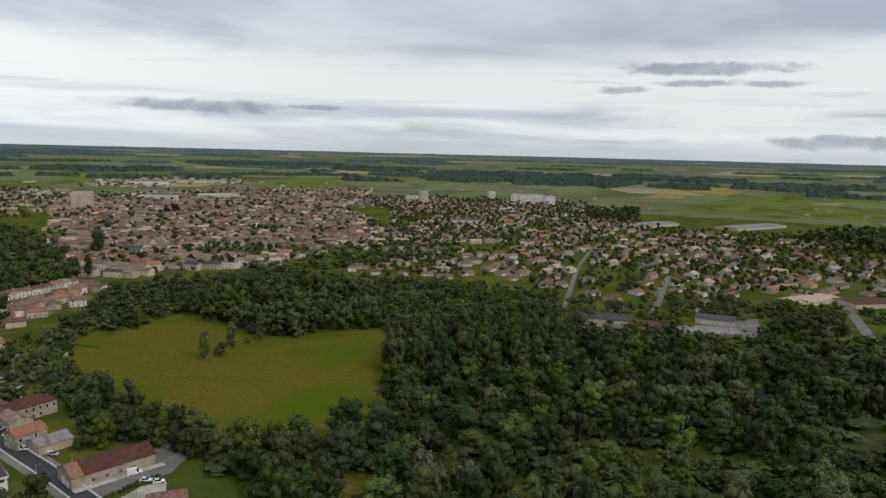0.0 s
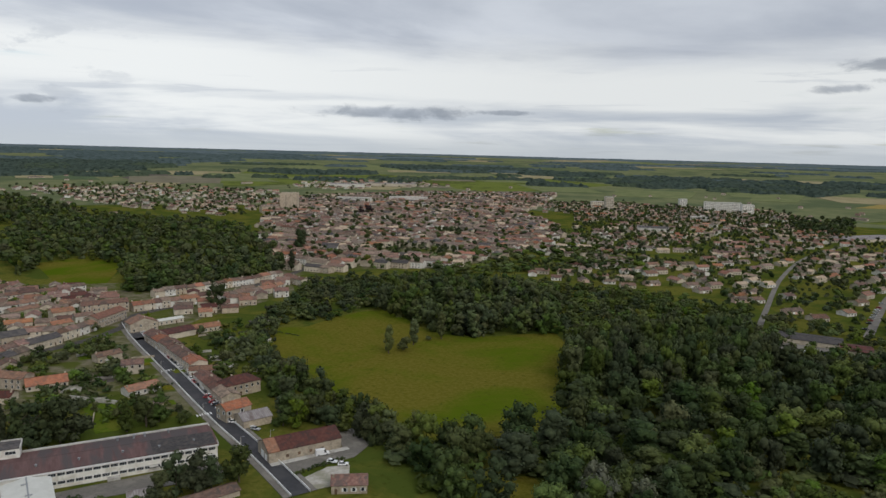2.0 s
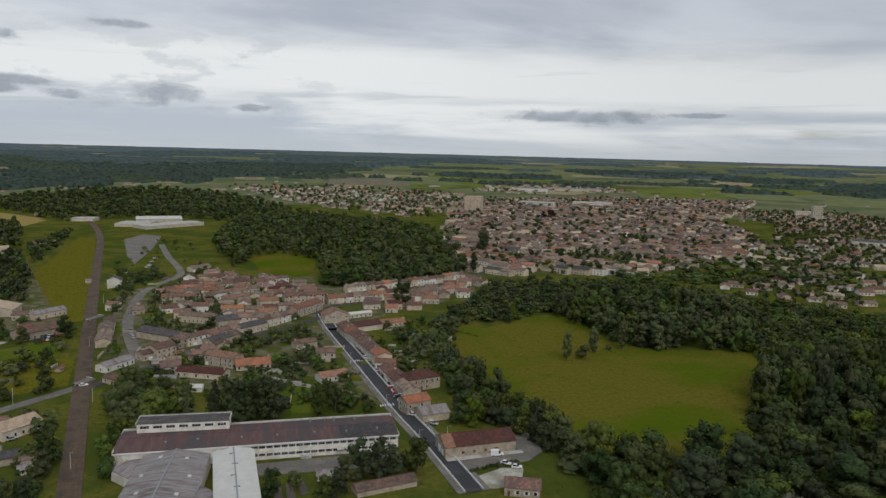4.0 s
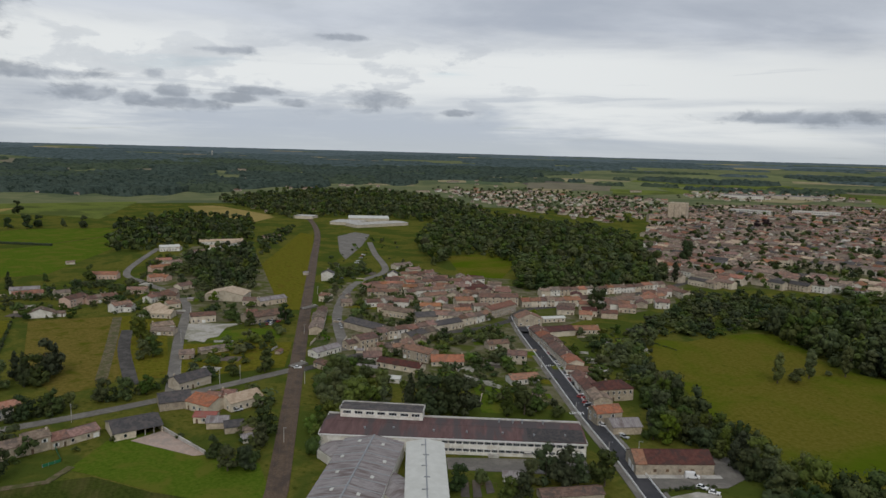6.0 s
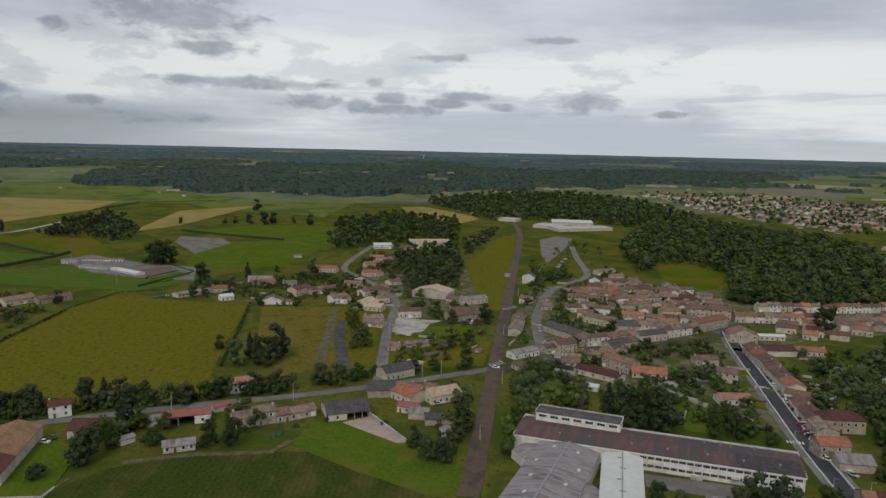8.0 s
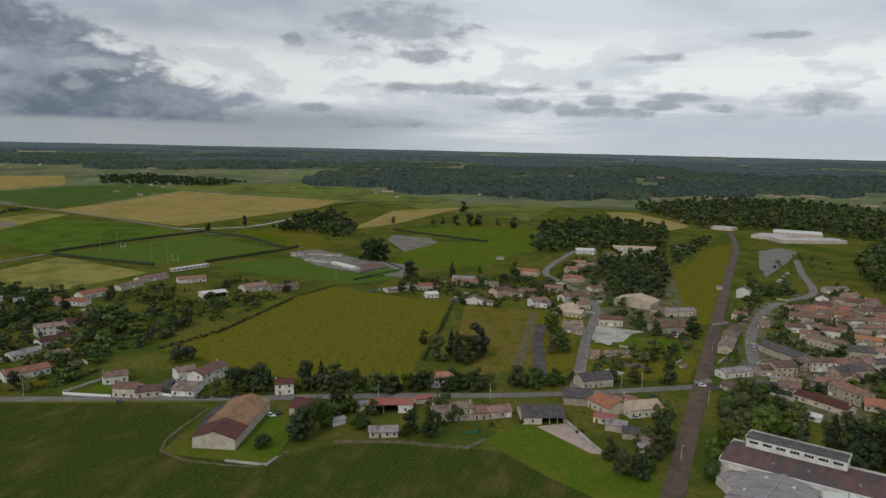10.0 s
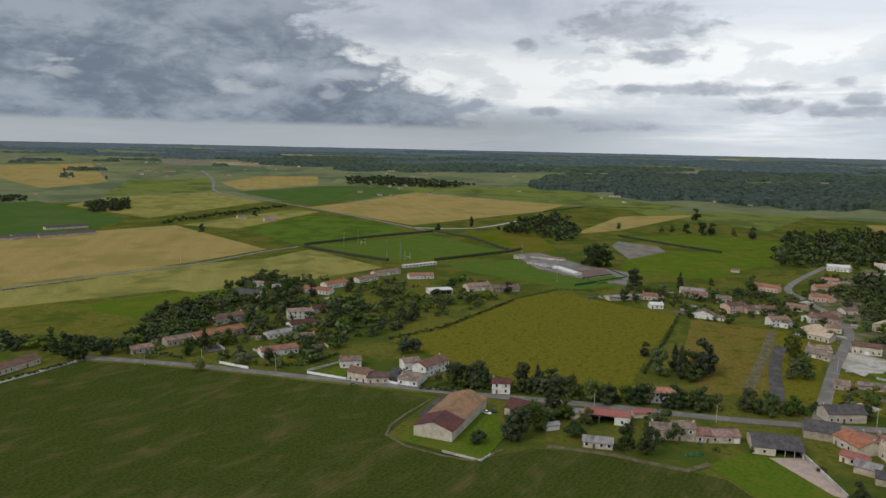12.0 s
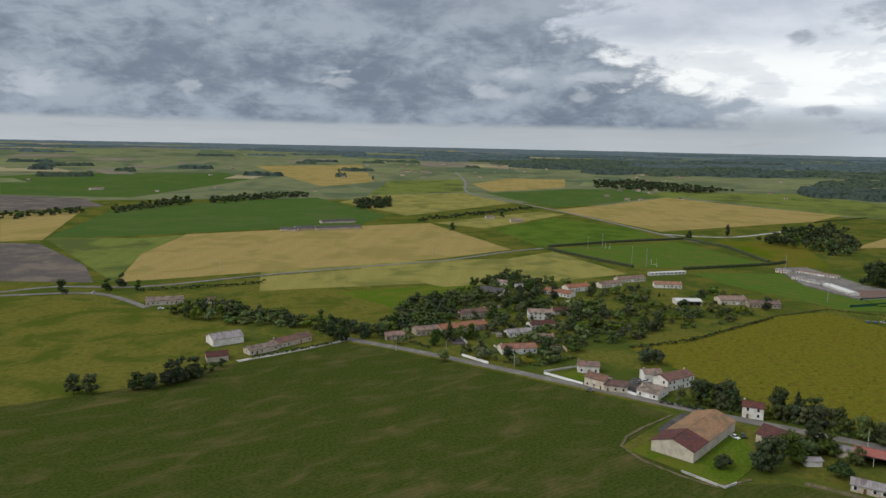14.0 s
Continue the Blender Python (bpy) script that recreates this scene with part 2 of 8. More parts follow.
        t.links.new(math_node(t, "MULTIPLY_ADD", math_node(t, "FRACT", math_node(t, "MULTIPLY", rnd, 11.3)), 0.4, 0.72), hsv.inputs["Saturation"])
        colour = hsv.outputs[0]
    t.links.new(colour, shader.inputs["Base Color"])
    shader.inputs["Roughness"].default_value, shader.inputs["Metallic"].default_value = rough, metal
    shader.inputs["Specular IOR Level"].default_value = spec
    if bump:
        b_node = t.nodes.new("ShaderNodeBump")
        b_node.inputs["Strength"].default_value, b_node.inputs["Distance"].default_value = 1.0, bump
        t.links.new(noise_node(t, grain_place, bump_scale or scale, 4.0, 0.6), b_node.inputs["Height"])
        t.links.new(b_node.outputs[0], shader.inputs["Normal"])
    return m


def glass_material():
    m = bpy.data.materials.new("window_glass")
    m.use_nodes = True
    s = m.node_tree.nodes["Principled BSDF"]
    s.inputs["Base Color"].default_value = (0.02, 0.025, 0.03, 1)
    s.inputs["Roughness"].default_value = 0.08
    return m


GRASS = material("meadow_grass", (0.098, 0.092, 0.012), (0.142, 0.122, 0.023), 0.45, c=(0.068, 0.104, 0.006), c_scale=0.012, c_edge=(0.42, 0.66), bump=0.4, bump_scale=0.8, spec=0.0, speck=((0.066, 0.072, 0.010), 4.5, 0.54, 0.74))
PASTURE = material("dull_pasture", (0.092, 0.098, 0.016), (0.140, 0.124, 0.028), 0.30, c=(0.066, 0.084, 0.013), c_scale=0.03, bump=0.4, spec=0.0, speck=((0.050, 0.062, 0.010), 5.0, 0.54, 0.72))
HAY = material("rough_pasture", (0.098, 0.100, 0.011), (0.148, 0.132, 0.019), 0.45, c=(0.112, 0.082, 0.016), c_scale=0.16, c_edge=(0.50, 0.72), bump=0.45, bump_scale=0.7, spec=0.0, speck=((0.050, 0.064, 0.007), 3.5, 0.55, 0.67))
DRYHAY = material("dry_brown_pasture", (0.120, 0.100, 0.020), (0.170, 0.130, 0.034), 0.40, c=(0.084, 0.090, 0.012), c_scale=0.08, c_edge=(0.48, 0.68), bump=0.45, bump_scale=0.7, spec=0.0, speck=((0.060, 0.066, 0.010), 3.0, 0.55, 0.70))
LAWN = material("lawn_grass", (0.058, 0.100, 0.009), (0.092, 0.128, 0.015), 0.6, c=(0.106, 0.118, 0.018), c_scale=0.05, bump=0.2, spec=0.0, speck=((0.044, 0.074, 0.008), 2.5, 0.56, 0.74))
PITCH = material("pitch_turf", (0.062, 0.112, 0.016), (0.084, 0.130, 0.022), 0.4, c=(0.096, 0.118, 0.024), c_scale=0.04, rows=(20, 14, 0.16), spec=0.0, speck=((0.050, 0.090, 0.014), 5.0, 0.54, 0.74))
SCRUB = material("rough_ground", (0.035, 0.055, 0.010), (0.065, 0.078, 0.016), 0.4, c=(0.085, 0.082, 0.030), c_scale=0.05, c_edge=(0.52, 0.7), bump=0.4)
MAIZE = material("young_maize", (0.032, 0.048, 0.009), (0.060, 0.074, 0.015), 0.7, c=(0.112, 0.092, 0.036), c_scale=0.075, c_edge=(0.46, 0.80), c_stretch="only", bump=0.4, bump_scale=1.0, stretch=(153, (2.2, 1.0, 1.0)), rows=(117, 2.2, 0.16), spec=0.0, speck=((0.074, 0.072, 0.022), 7.0, 0.56, 0.76))
WHEAT = material("ripe_wheat", (0.248, 0.186, 0.066), (0.318, 0.246, 0.092), 0.35, c=(0.226, 0.183, 0.060), c_scale=0.015, bump=0.2, rows=(70, 26, 0.10), spec=0.0)
BARLEY = material("yellowing_barley", (0.205, 0.188, 0.052), (0.262, 0.230, 0.072), 0.30, c=(0.144, 0.146, 0.042), c_scale=0.02, rows=(70, 24, 0.14), spec=0.0)
VINE = material("vine_green", (0.112, 0.142, 0.033), (0.152, 0.174, 0.044), 0.30, c=(0.080, 0.098, 0.030), c_scale=0.012, rows=(55, 18, 0.12), spec=0.0)
DEEP = material("dark_crop", (0.048, 0.090, 0.021), (0.070, 0.114, 0.027), 0.25, c=(0.076, 0.108, 0.030), c_scale=0.012, rows=(100, 26, 0.16), spec=0.0)
BRIGHTVINE = material("bright_vine_rows", (0.072, 0.118, 0.016), (0.098, 0.142, 0.023), 0.30, c=(0.056, 0.094, 0.014), c_scale=0.02, rows=(55, 9, 0.22), spec=0.0)
SOIL = material("bare_soil", a=(0.084, 0.074, 0.066), b=(0.118, 0.104, 0.092), scale=0.3, spec=0.0, c=(0.156, 0.130, 0.104), c_scale=0.03, bump=0.2)
ASPHALT = material("asphalt", (0.054, 0.050, 0.047), (0.080, 0.074, 0.068), 0.7, rough=0.9, c=(0.102, 0.095, 0.087), c_scale=0.15, spec=0.05)
NEWTAR = material("new_asphalt", (0.042, 0.042, 0.046), (0.055, 0.055, 0.060), 0.6, rough=0.8, c=(0.065, 0.063, 0.066), c_scale=0.1)
GREYROAD = material("worn_asphalt", (0.132, 0.122, 0.108), (0.172, 0.158, 0.140), 0.5, c=(0.205, 0.190, 0.165), c_scale=0.1, speck=((0.100, 0.094, 0.084), 2.0, 0.55, 0.72))
GRAVEL = material("pale_gravel", (0.34, 0.32, 0.28), (0.46, 0.43, 0.38), 0.6, c=(0.25, 0.24, 0.18), c_scale=0.08)
DIRT = material("dirt_track", (0.110, 0.086, 0.050), (0.170, 0.136, 0.084), 0.6, c=(0.080, 0.082, 0.028), c_scale=0.2, c_edge=(0.42, 0.60), speck=((0.070, 0.076, 0.020), 1.6, 0.52, 0.66))
SAND = material("grey_sand", (0.165, 0.152, 0.126), (0.210, 0.194, 0.162), 0.5, c=(0.135, 0.132, 0.098), c_scale=0.05, spec=0.0)
PINKYARD = material("pink_gravel", (0.36, 0.27, 0.22), (0.44, 0.34, 0.28), 0.8, c=(0.32, 0.26, 0.22), c_scale=0.2)
BALLAST = material("rusty_ballast", (0.092, 0.064, 0.044), (0.138, 0.100, 0.070), 1.2, c=(0.075, 0.056, 0.044), c_scale=0.1, bump=0.08, bump_scale=3)
CONCRETE = material("concrete", (0.42, 0.41, 0.38), (0.52, 0.50, 0.46), 0.8, c=(0.33, 0.31, 0.28), c_scale=0.2)
WHITEPAINT = material("white_paint", (0.76, 0.76, 0.74), (0.82, 0.82, 0.80), 1.0, rough=0.6)
STEEL = material("galvanised_steel", (0.24, 0.25, 0.26), (0.32, 0.33, 0.34), 2.0, rough=0.6, metal=0.2)
RAILSTEEL = material("rail_steel", (0.060, 0.042, 0.034), (0.095, 0.070, 0.056), 2.0, rough=0.6, metal=0.3)
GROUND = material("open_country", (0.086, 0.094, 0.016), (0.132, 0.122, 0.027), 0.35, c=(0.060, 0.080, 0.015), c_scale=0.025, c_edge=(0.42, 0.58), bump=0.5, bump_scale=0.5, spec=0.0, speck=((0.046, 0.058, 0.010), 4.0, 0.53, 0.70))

# far land greyer and paler than near land: distance haze mixed into base colours
HAZYGROUND = material("far_hazy_country", (0.120, 0.138, 0.068), (0.165, 0.172, 0.088), 0.02, c=(0.092, 0.114, 0.060), c_scale=0.006, spec=0.0)
HAZYCROP = [material("hazy_green_crop", (0.128, 0.150, 0.068), (0.170, 0.186, 0.088), 0.03, spec=0.0), material("hazy_pale_crop", (0.240, 0.206, 0.118), (0.300, 0.262, 0.155), 0.03, spec=0.0), material("hazy_dark_crop", (0.078, 0.108, 0.060), (0.100, 0.130, 0.072), 0.03, spec=0.0), material("hazy_fallow", (0.152, 0.138, 0.098), (0.188, 0.170, 0.122), 0.03, spec=0.0)]

LEAF = [
    material("leaf_mid", (0.040, 0.058, 0.014), (0.080, 0.104, 0.027), 0.55, rough=0.8, island=0.10, c=(0.056, 0.078, 0.018), c_scale=0.05, bump=0.25, bump_scale=1.1, tone=0.30),
    material("leaf_dark", (0.026, 0.040, 0.014), (0.052, 0.071, 0.024), 0.55, rough=0.8, island=0.10, bump=0.25, bump_scale=1.1, tone=0.26),
    material("leaf_olive", (0.050, 0.066, 0.016), (0.094, 0.112, 0.030), 0.55, rough=0.8, island=0.10, bump=0.25, bump_scale=1.1, tone=0.26),
    material("leaf_fresh", (0.062, 0.094, 0.014), (0.112, 0.150, 0.028), 0.55, rough=0.8, island=0.10, bump=0.25, bump_scale=1.1, tone=0.20),
    material("leaf_grey", (0.074, 0.086, 0.048), (0.132, 0.146, 0.090), 0.55, rough=0.8, island=0.14, bump=0.25, bump_scale=1.1, tone=0.15),
    material("leaf_copper", (0.024, 0.017, 0.018), (0.040, 0.026, 0.028), 0.4, rough=0.8, island=0.2),
]
VILLAGEFLOOR = material("dusty_village_ground", (0.085, 0.086, 0.034), (0.175, 0.155, 0.108), 0.12, c=(0.075, 0.088, 0.020), c_scale=0.05, c_edge=(0.46, 0.60), bump=0.1, spec=0.0)
COURT = material("faded_red_court", (0.150, 0.085, 0.070), (0.180, 0.105, 0.085), 0.5, c=(0.12, 0.10, 0.085), c_scale=0.1)
# woods paler and bluer with distance: aerial haze put into the leaf colour
HAZYLEAF = [
    material("hazy_distant_wood", (0.086, 0.114, 0.122), (0.110, 0.138, 0.146), 0.02, rough=0.9, spec=0.0),
    material("far_wood_hazy_dark", (0.044, 0.062, 0.052), (0.068, 0.090, 0.074), 0.03, rough=0.9, c=(0.054, 0.071, 0.056), c_scale=0.01, spec=0.0, speck=((0.024, 0.036, 0.028), 16.0, 0.48, 0.62)),
    material("far_wood_hazy_mid", (0.050, 0.069, 0.046), (0.074, 0.094, 0.062), 0.03, rough=0.9, spec=0.0, speck=((0.028, 0.042, 0.028), 16.0, 0.48, 0.62)),
    material("far_wood_haze", (0.064, 0.088, 0.088), (0.088, 0.114, 0.112), 0.03, rough=0.9, spec=0.0, speck=((0.042, 0.060, 0.058), 20.0, 0.48, 0.62)),
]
BARK = material("bark", (0.075, 0.060, 0.045), (0.120, 0.100, 0.080), 3.0, bump=0.03)

STONE = material("pale_stone_wall", (0.41, 0.345, 0.265), (0.52, 0.445, 0.345), 0.9, own=0.20, c=(0.33, 0.28, 0.22), c_scale=0.35, bump=0.03, bump_scale=4)
RENDER = material("cream_render", (0.54, 0.475, 0.375), (0.62, 0.555, 0.45), 0.6, own=0.14, c=(0.45, 0.39, 0.31), c_scale=0.3)
WHITEWALL = material("white_render", (0.67, 0.65, 0.60), (0.75, 0.73, 0.68), 0.6, own=0.07, c=(0.56, 0.53, 0.47), c_scale=0.25)
PINKWALL = material("pink_render", (0.56, 0.40, 0.32), (0.62, 0.46, 0.38), 0.6, own=0.1)
TILE = material("canal_tiles", (0.150, 0.086, 0.066), (0.250, 0.152, 0.116), 0.9, own=0.38, c=(0.110, 0.084, 0.072), c_scale=0.30, c_edge=(0.46, 0.66), bump=0.06, bump_scale=2.5)
OLDTILE = material("old_grey_tiles", (0.172, 0.124, 0.096), (0.275, 0.208, 0.164), 0.9, own=0.32, c=(0.120, 0.096, 0.080), c_scale=0.35, bump=0.06, bump_scale=2.5)
ORANGE = material("orange_tiles", (0.270, 0.112, 0.066), (0.345, 0.172, 0.108), 0.9, own=0.28, c=(0.20, 0.11, 0.075), c_scale=0.4, bump=0.05, bump_scale=2.5)
DARKRED = material("dark_red_tiles", (0.088, 0.035, 0.030), (0.130, 0.054, 0.044), 0.8, own=0.14, c=(0.070, 0.040, 0.036), c_scale=0.3, bump=0.05, bump_scale=2.5)
SLATE = material("grey_slates", (0.055, 0.052, 0.054), (0.085, 0.080, 0.080), 0.9, own=0.2, c=(0.105, 0.092, 0.086), c_scale=0.4, bump=0.04, bump_scale=3)
SHEETRED = material("red_sheet_roof", (0.26, 0.085, 0.070), (0.32, 0.115, 0.092), 0.7, c=(0.24, 0.12, 0.10), c_scale=0.3)
RUSTTILE = material("lichened_tiles", (0.230, 0.130, 0.070), (0.310, 0.185, 0.105), 0.8, c=(0.185, 0.125, 0.075), c_scale=0.25, bump=0.05, bump_scale=2.5)
SHEETGREY = material("fibre_cement_roof", (0.230, 0.205, 0.200), (0.335, 0.310, 0.305), 0.9, c=(0.150, 0.115, 0.108), c_scale=0.35, c_edge=(0.48, 0.68), c_stretch=True, bump=0.05, bump_scale=1.5, local=True, stretch=(0, (1.0, 9.0, 1.0)), rows=(0, 0.9, 0.35))
SHEETWHITE = material("white_sheet_roof", (0.52, 0.52, 0.48), (0.58, 0.58, 0.54), 0.3, c=(0.47, 0.47, 0.43), c_scale=0.08, c_edge=(0.45, 0.75))
PURPLEROOF = material("weathered_brown_roof", (0.105, 0.062, 0.060), (0.150, 0.092, 0.086), 0.6, c=(0.088, 0.074, 0.074), c_scale=0.10, c_edge=(0.45, 0.55), c_stretch=True, bump=0.04, bump_scale=2, local=True, stretch=(0, (1.0, 7.0, 1.0)))
TAN = material("pale_sandy_tiles", (0.40, 0.31, 0.22), (0.50, 0.40, 0.30), 0.9, own=0.1, c=(0.36, 0.27, 0.19), c_scale=0.4, bump=0.05, bump_scale=2.5)
GLASS = glass_material()
SHUTTER = material("painted_shutters", (0.42, 0.43, 0.43), (0.55, 0.54, 0.52), 1.0, rough=0.6, own=0.4)
WOODDOOR = material("wooden_door", (0.10, 0.065, 0.04), (0.16, 0.105, 0.065), 2.0, rough=0.6, own=0.3)
RUBBER = material("black_rubber", (0.02, 0.02, 0.02), (0.03, 0.03, 0.03), 3.0)
PAINTS = [material("car_" + n, tuple(v * 0.95 for v in c), c, 2.0, rough=0.3, spec=0.5) for n, c in (
    ("white", (0.78, 0.78, 0.78)), ("silver", (0.45, 0.46, 0.47)), ("black", (0.02, 0.02, 0.022)), ("blue", (0.05, 0.10, 0.22)), ("red", (0.35, 0.03, 0.03)), ("grey", (0.14, 0.145, 0.15)))]

# ---- builders ----
def country(r):
    """Height of the land at a distance from the middle of the plan: level, rising gently far out."""
    r = max(float(r), 1.0)
    if r < 1500:
        return 0.0
    s = (r - 1500) / 3300
    return 125 - 125 * r / (1500 + (r - 1500) * (1 + 7.9 * s * s))


def height(x, y):
    return country(math.hypot(x, y))


def mesh_of(name, verts, faces, mats, index=None, smooth=False):
    me = bpy.data.meshes.new(name)
    me.from_pydata([tuple(v) for v in verts], [], faces)
    for m in mats if isinstance(mats, (list, tuple)) else [mats]:
        me.materials.append(m)
    if index is not None:
        me.polygons.foreach_set("material_index", index)
    if smooth:
        me.polygons.foreach_set("use_smooth", [True] * len(me.polygons))
    return me


def under(name, me, parent, m=None, label=""):
    """A mesh object as a part of a thing."""
    ob = new(name, me)
    ob.parent = parent
    if m is not None:
        ob.matrix_basis = m
    if label:
        ob["label"] = label
    return ob


def part(name, bm, mat, parent, label=""):
    me = bpy.data.meshes.new(name)
    bm.to_mesh(me)
    bm.free()
    me.materials.append(mat)
    return under(name, me, parent, None, label)


def thing(name, m, label, category, group="", kind=""):
    ob = new(name)
    ob.matrix_basis = m
    ob.empty_display_size = 0.5
    return tagged(ob, label, category, group, kind)


class Shape:
    """Gathers verts, faces and material slots for one mesh."""

    def __init__(self):
        self.v, self.f, self.i = [], [], []

    def add(self, verts, faces, slot=0):
        n = len(self.v)
        self.v += [tuple(p) for p in verts]
        self.f += [tuple(n + k for k in f) for f in faces]
        self.i += [slot] * len(faces)
        return self

    def box(self, x0, y0, z0, x1, y1, z1, slot=0):
        return self.add([(x0, y0, z0), (x1, y0, z0), (x1, y1, z0), (x0, y1, z0), (x0, y0, z1), (x1, y0, z1), (x1, y1, z1), (x0, y1, z1)],
                        [(3, 2, 1, 0), (4, 5, 6, 7), (0, 1, 5, 4), (1, 2, 6, 5), (2, 3, 7, 6), (3, 0, 4, 7)], slot)

    def bar(self, a, b, r, sides=6, slot=0, r2=None):
        a, b = Vector(a), Vector(b)
        q = (b - a).to_track_quat("Z", "Y")
        ring = [q @ Vector((math.cos(k * math.tau / sides), math.sin(k * math.tau / sides), 0)) for k in range(sides)]
        r2 = r if r2 is None else r2
        return self.add([a + p * r for p in ring] + [b + p * r2 for p in ring],
                        [(k, (k + 1) % sides, sides + (k + 1) % sides, sides + k) for k in range(sides)] + [tuple(range(sides))[::-1], tuple(range(sides, 2 * sides))], slot)

    def prism(self, section, x0, x1, slot=0):
        """A section of (y, z) points, run along x."""
        n = len(section)
        return self.add([(x0, y, z) for y, z in section] + [(x1, y, z) for y, z in section],
                        [(k, n + k, n + (k + 1) % n, (k + 1) % n) for k in range(n)] + [tuple(range(n)), tuple(range(2 * n - 1, n - 1, -1))], slot)

    def mesh(self, name, mats, smooth=False):
        return mesh_of(name, self.v, self.f, mats, self.i, smooth)


LAID = []
LANES = set()   # cells of the plan that roads and tracks take up


def off_road(x, y):
    return (int(x // 3), int(y // 3)) not in LANES


def drape(name, corners, mat, lift, label, category, kind="structure", fine=70.0):
    """A flat piece of land, laid on the ground and following its rise."""
    LAID.append(name)
    lift = 0.04 + lift * 0.2 + 0.002 * len(LAID)
    bm = bmesh.new()
    bm.faces.new([bm.verts.new((x, y, 0)) for x, y in corners])
    if max(math.hypot(x, y) for x, y in corners) > 1450:
        bmesh.ops.triangulate(bm, faces=bm.faces[:])
        for _ in range(9):
            long = [e for e in bm.edges if e.calc_length() > fine]
            if not long:
                break
            bmesh.ops.subdivide_edges(bm, edges=long, cuts=1)
            bmesh.ops.triangulate(bm, faces=[f for f in bm.faces if len(f.verts) > 3])
    for v in bm.verts:
        v.co.z = height(v.co.x, v.co.y) + lift
    bmesh.ops.recalc_face_normals(bm, faces=bm.faces[:])
    if sum(f.normal.z for f in bm.faces) < 0:
        bmesh.ops.reverse_faces(bm, faces=bm.faces[:])
    rim = bmesh.ops.extrude_edge_only(bm, edges=[e for e in bm.edges if e.is_boundary])
    for v in rim["geom"]:
        if isinstance(v, bmesh.types.BMVert):
            v.co.z -= lift + 0.1
    me = bpy.data.meshes.new(name)
    bm.to_mesh(me)
    bm.free()
    me.materials.append(mat)
    return tagged(new(name, me), label, category, "", kind)


def ribbon(name, line, width, mat, lift, label, category, thick=0.0):
    """A road or track along a line of plan points."""
    LAID.append(name)
    lift = 0.12 + lift * 0.3 + 0.002 * len(LAID)
    pts = [Vector((x, y, 0)) for x, y in line]
    fine = []
    for k in range(len(pts) - 1):
        p0, p1, p2, p3 = pts[max(k - 1, 0)], pts[k], pts[k + 1], pts[min(k + 2, len(pts) - 1)]
        n = max(1, int((p2 - p1).length / 12))
        for j in range(n):
            s = j / n
            fine.append(0.5 * ((2 * p1) + (p2 - p0) * s + (2 * p0 - 5 * p1 + 4 * p2 - p3) * s * s + (3 * p1 - p0 - 3 * p2 + p3) * s ** 3))
    fine.append(pts[-1])
    s = Shape()
    rows = []
    for k, p in enumerate(fine):
        d = (fine[min(k + 1, len(fine) - 1)] - fine[max(k - 1, 0)]).normalized()
        side = Vector((-d.y, d.x, 0)) * width / 2
        for q, dz in ((p + side, -0.1), (p + side, lift), (p - side, lift), (p - side, -0.1)):
            rows.append((q.x, q.y, height(p.x, p.y) + dz))
    n = len(fine)
    if category in ("road", "pavement", "track", "railway"):
        for p, q in zip(fine, fine[1:]):
            for k in range(6):
                c = p.lerp(q, k / 6)
                reach = width / 2 + 2.4
                for i in range(int((c.x - reach) // 3), int((c.x + reach) // 3) + 1):
                    for j in range(int((c.y - reach) // 3), int((c.y + reach) // 3) + 1):
                        LANES.add((i, j))
    s.add(rows, [(4 * k + j, 4 * k + j + 1, 4 * k + j + 5, 4 * k + j + 4) for k in range(n - 1) for j in range(3)])
    return tagged(new(name, s.mesh(name, mat)), label, category, "", "structure")


def inside(p, poly):
    x, y = p
    hit = False
    for k in range(len(poly)):
        (x0, y0), (x1, y1) = poly[k - 1], poly[k]
        if (y0 > y) != (y1 > y) and x < (x1 - x0) * (y - y0) / (y1 - y0) + x0:
            hit = not hit
    return hit


def scatter(poly, step, rng, jitter=0.42):
    xs, ys = [p[0] for p in poly], [p[1] for p in poly]
    out, row = [], 0
    y = min(ys)
    while y < max(ys):
        x = min(xs) + (row % 2) * step / 2
        while x < max(xs):
            p = (x + rng.uniform(-jitter, jitter) * step, y + rng.uniform(-jitter, jitter) * step)
            if inside(p, poly):
                out.append(p)
            x += step
        y += step * 0.87
        row += 1
    return out


# -- trees --
ICO = bmesh.new()
bmesh.ops.create_icosphere(ICO, subdivisions=1, radius=1)
ICO_V = np.array([v.co[:] for v in ICO.verts])
ICO_F = [tuple(v.index for v in f.verts) for f in ICO.faces]
ICO.free()


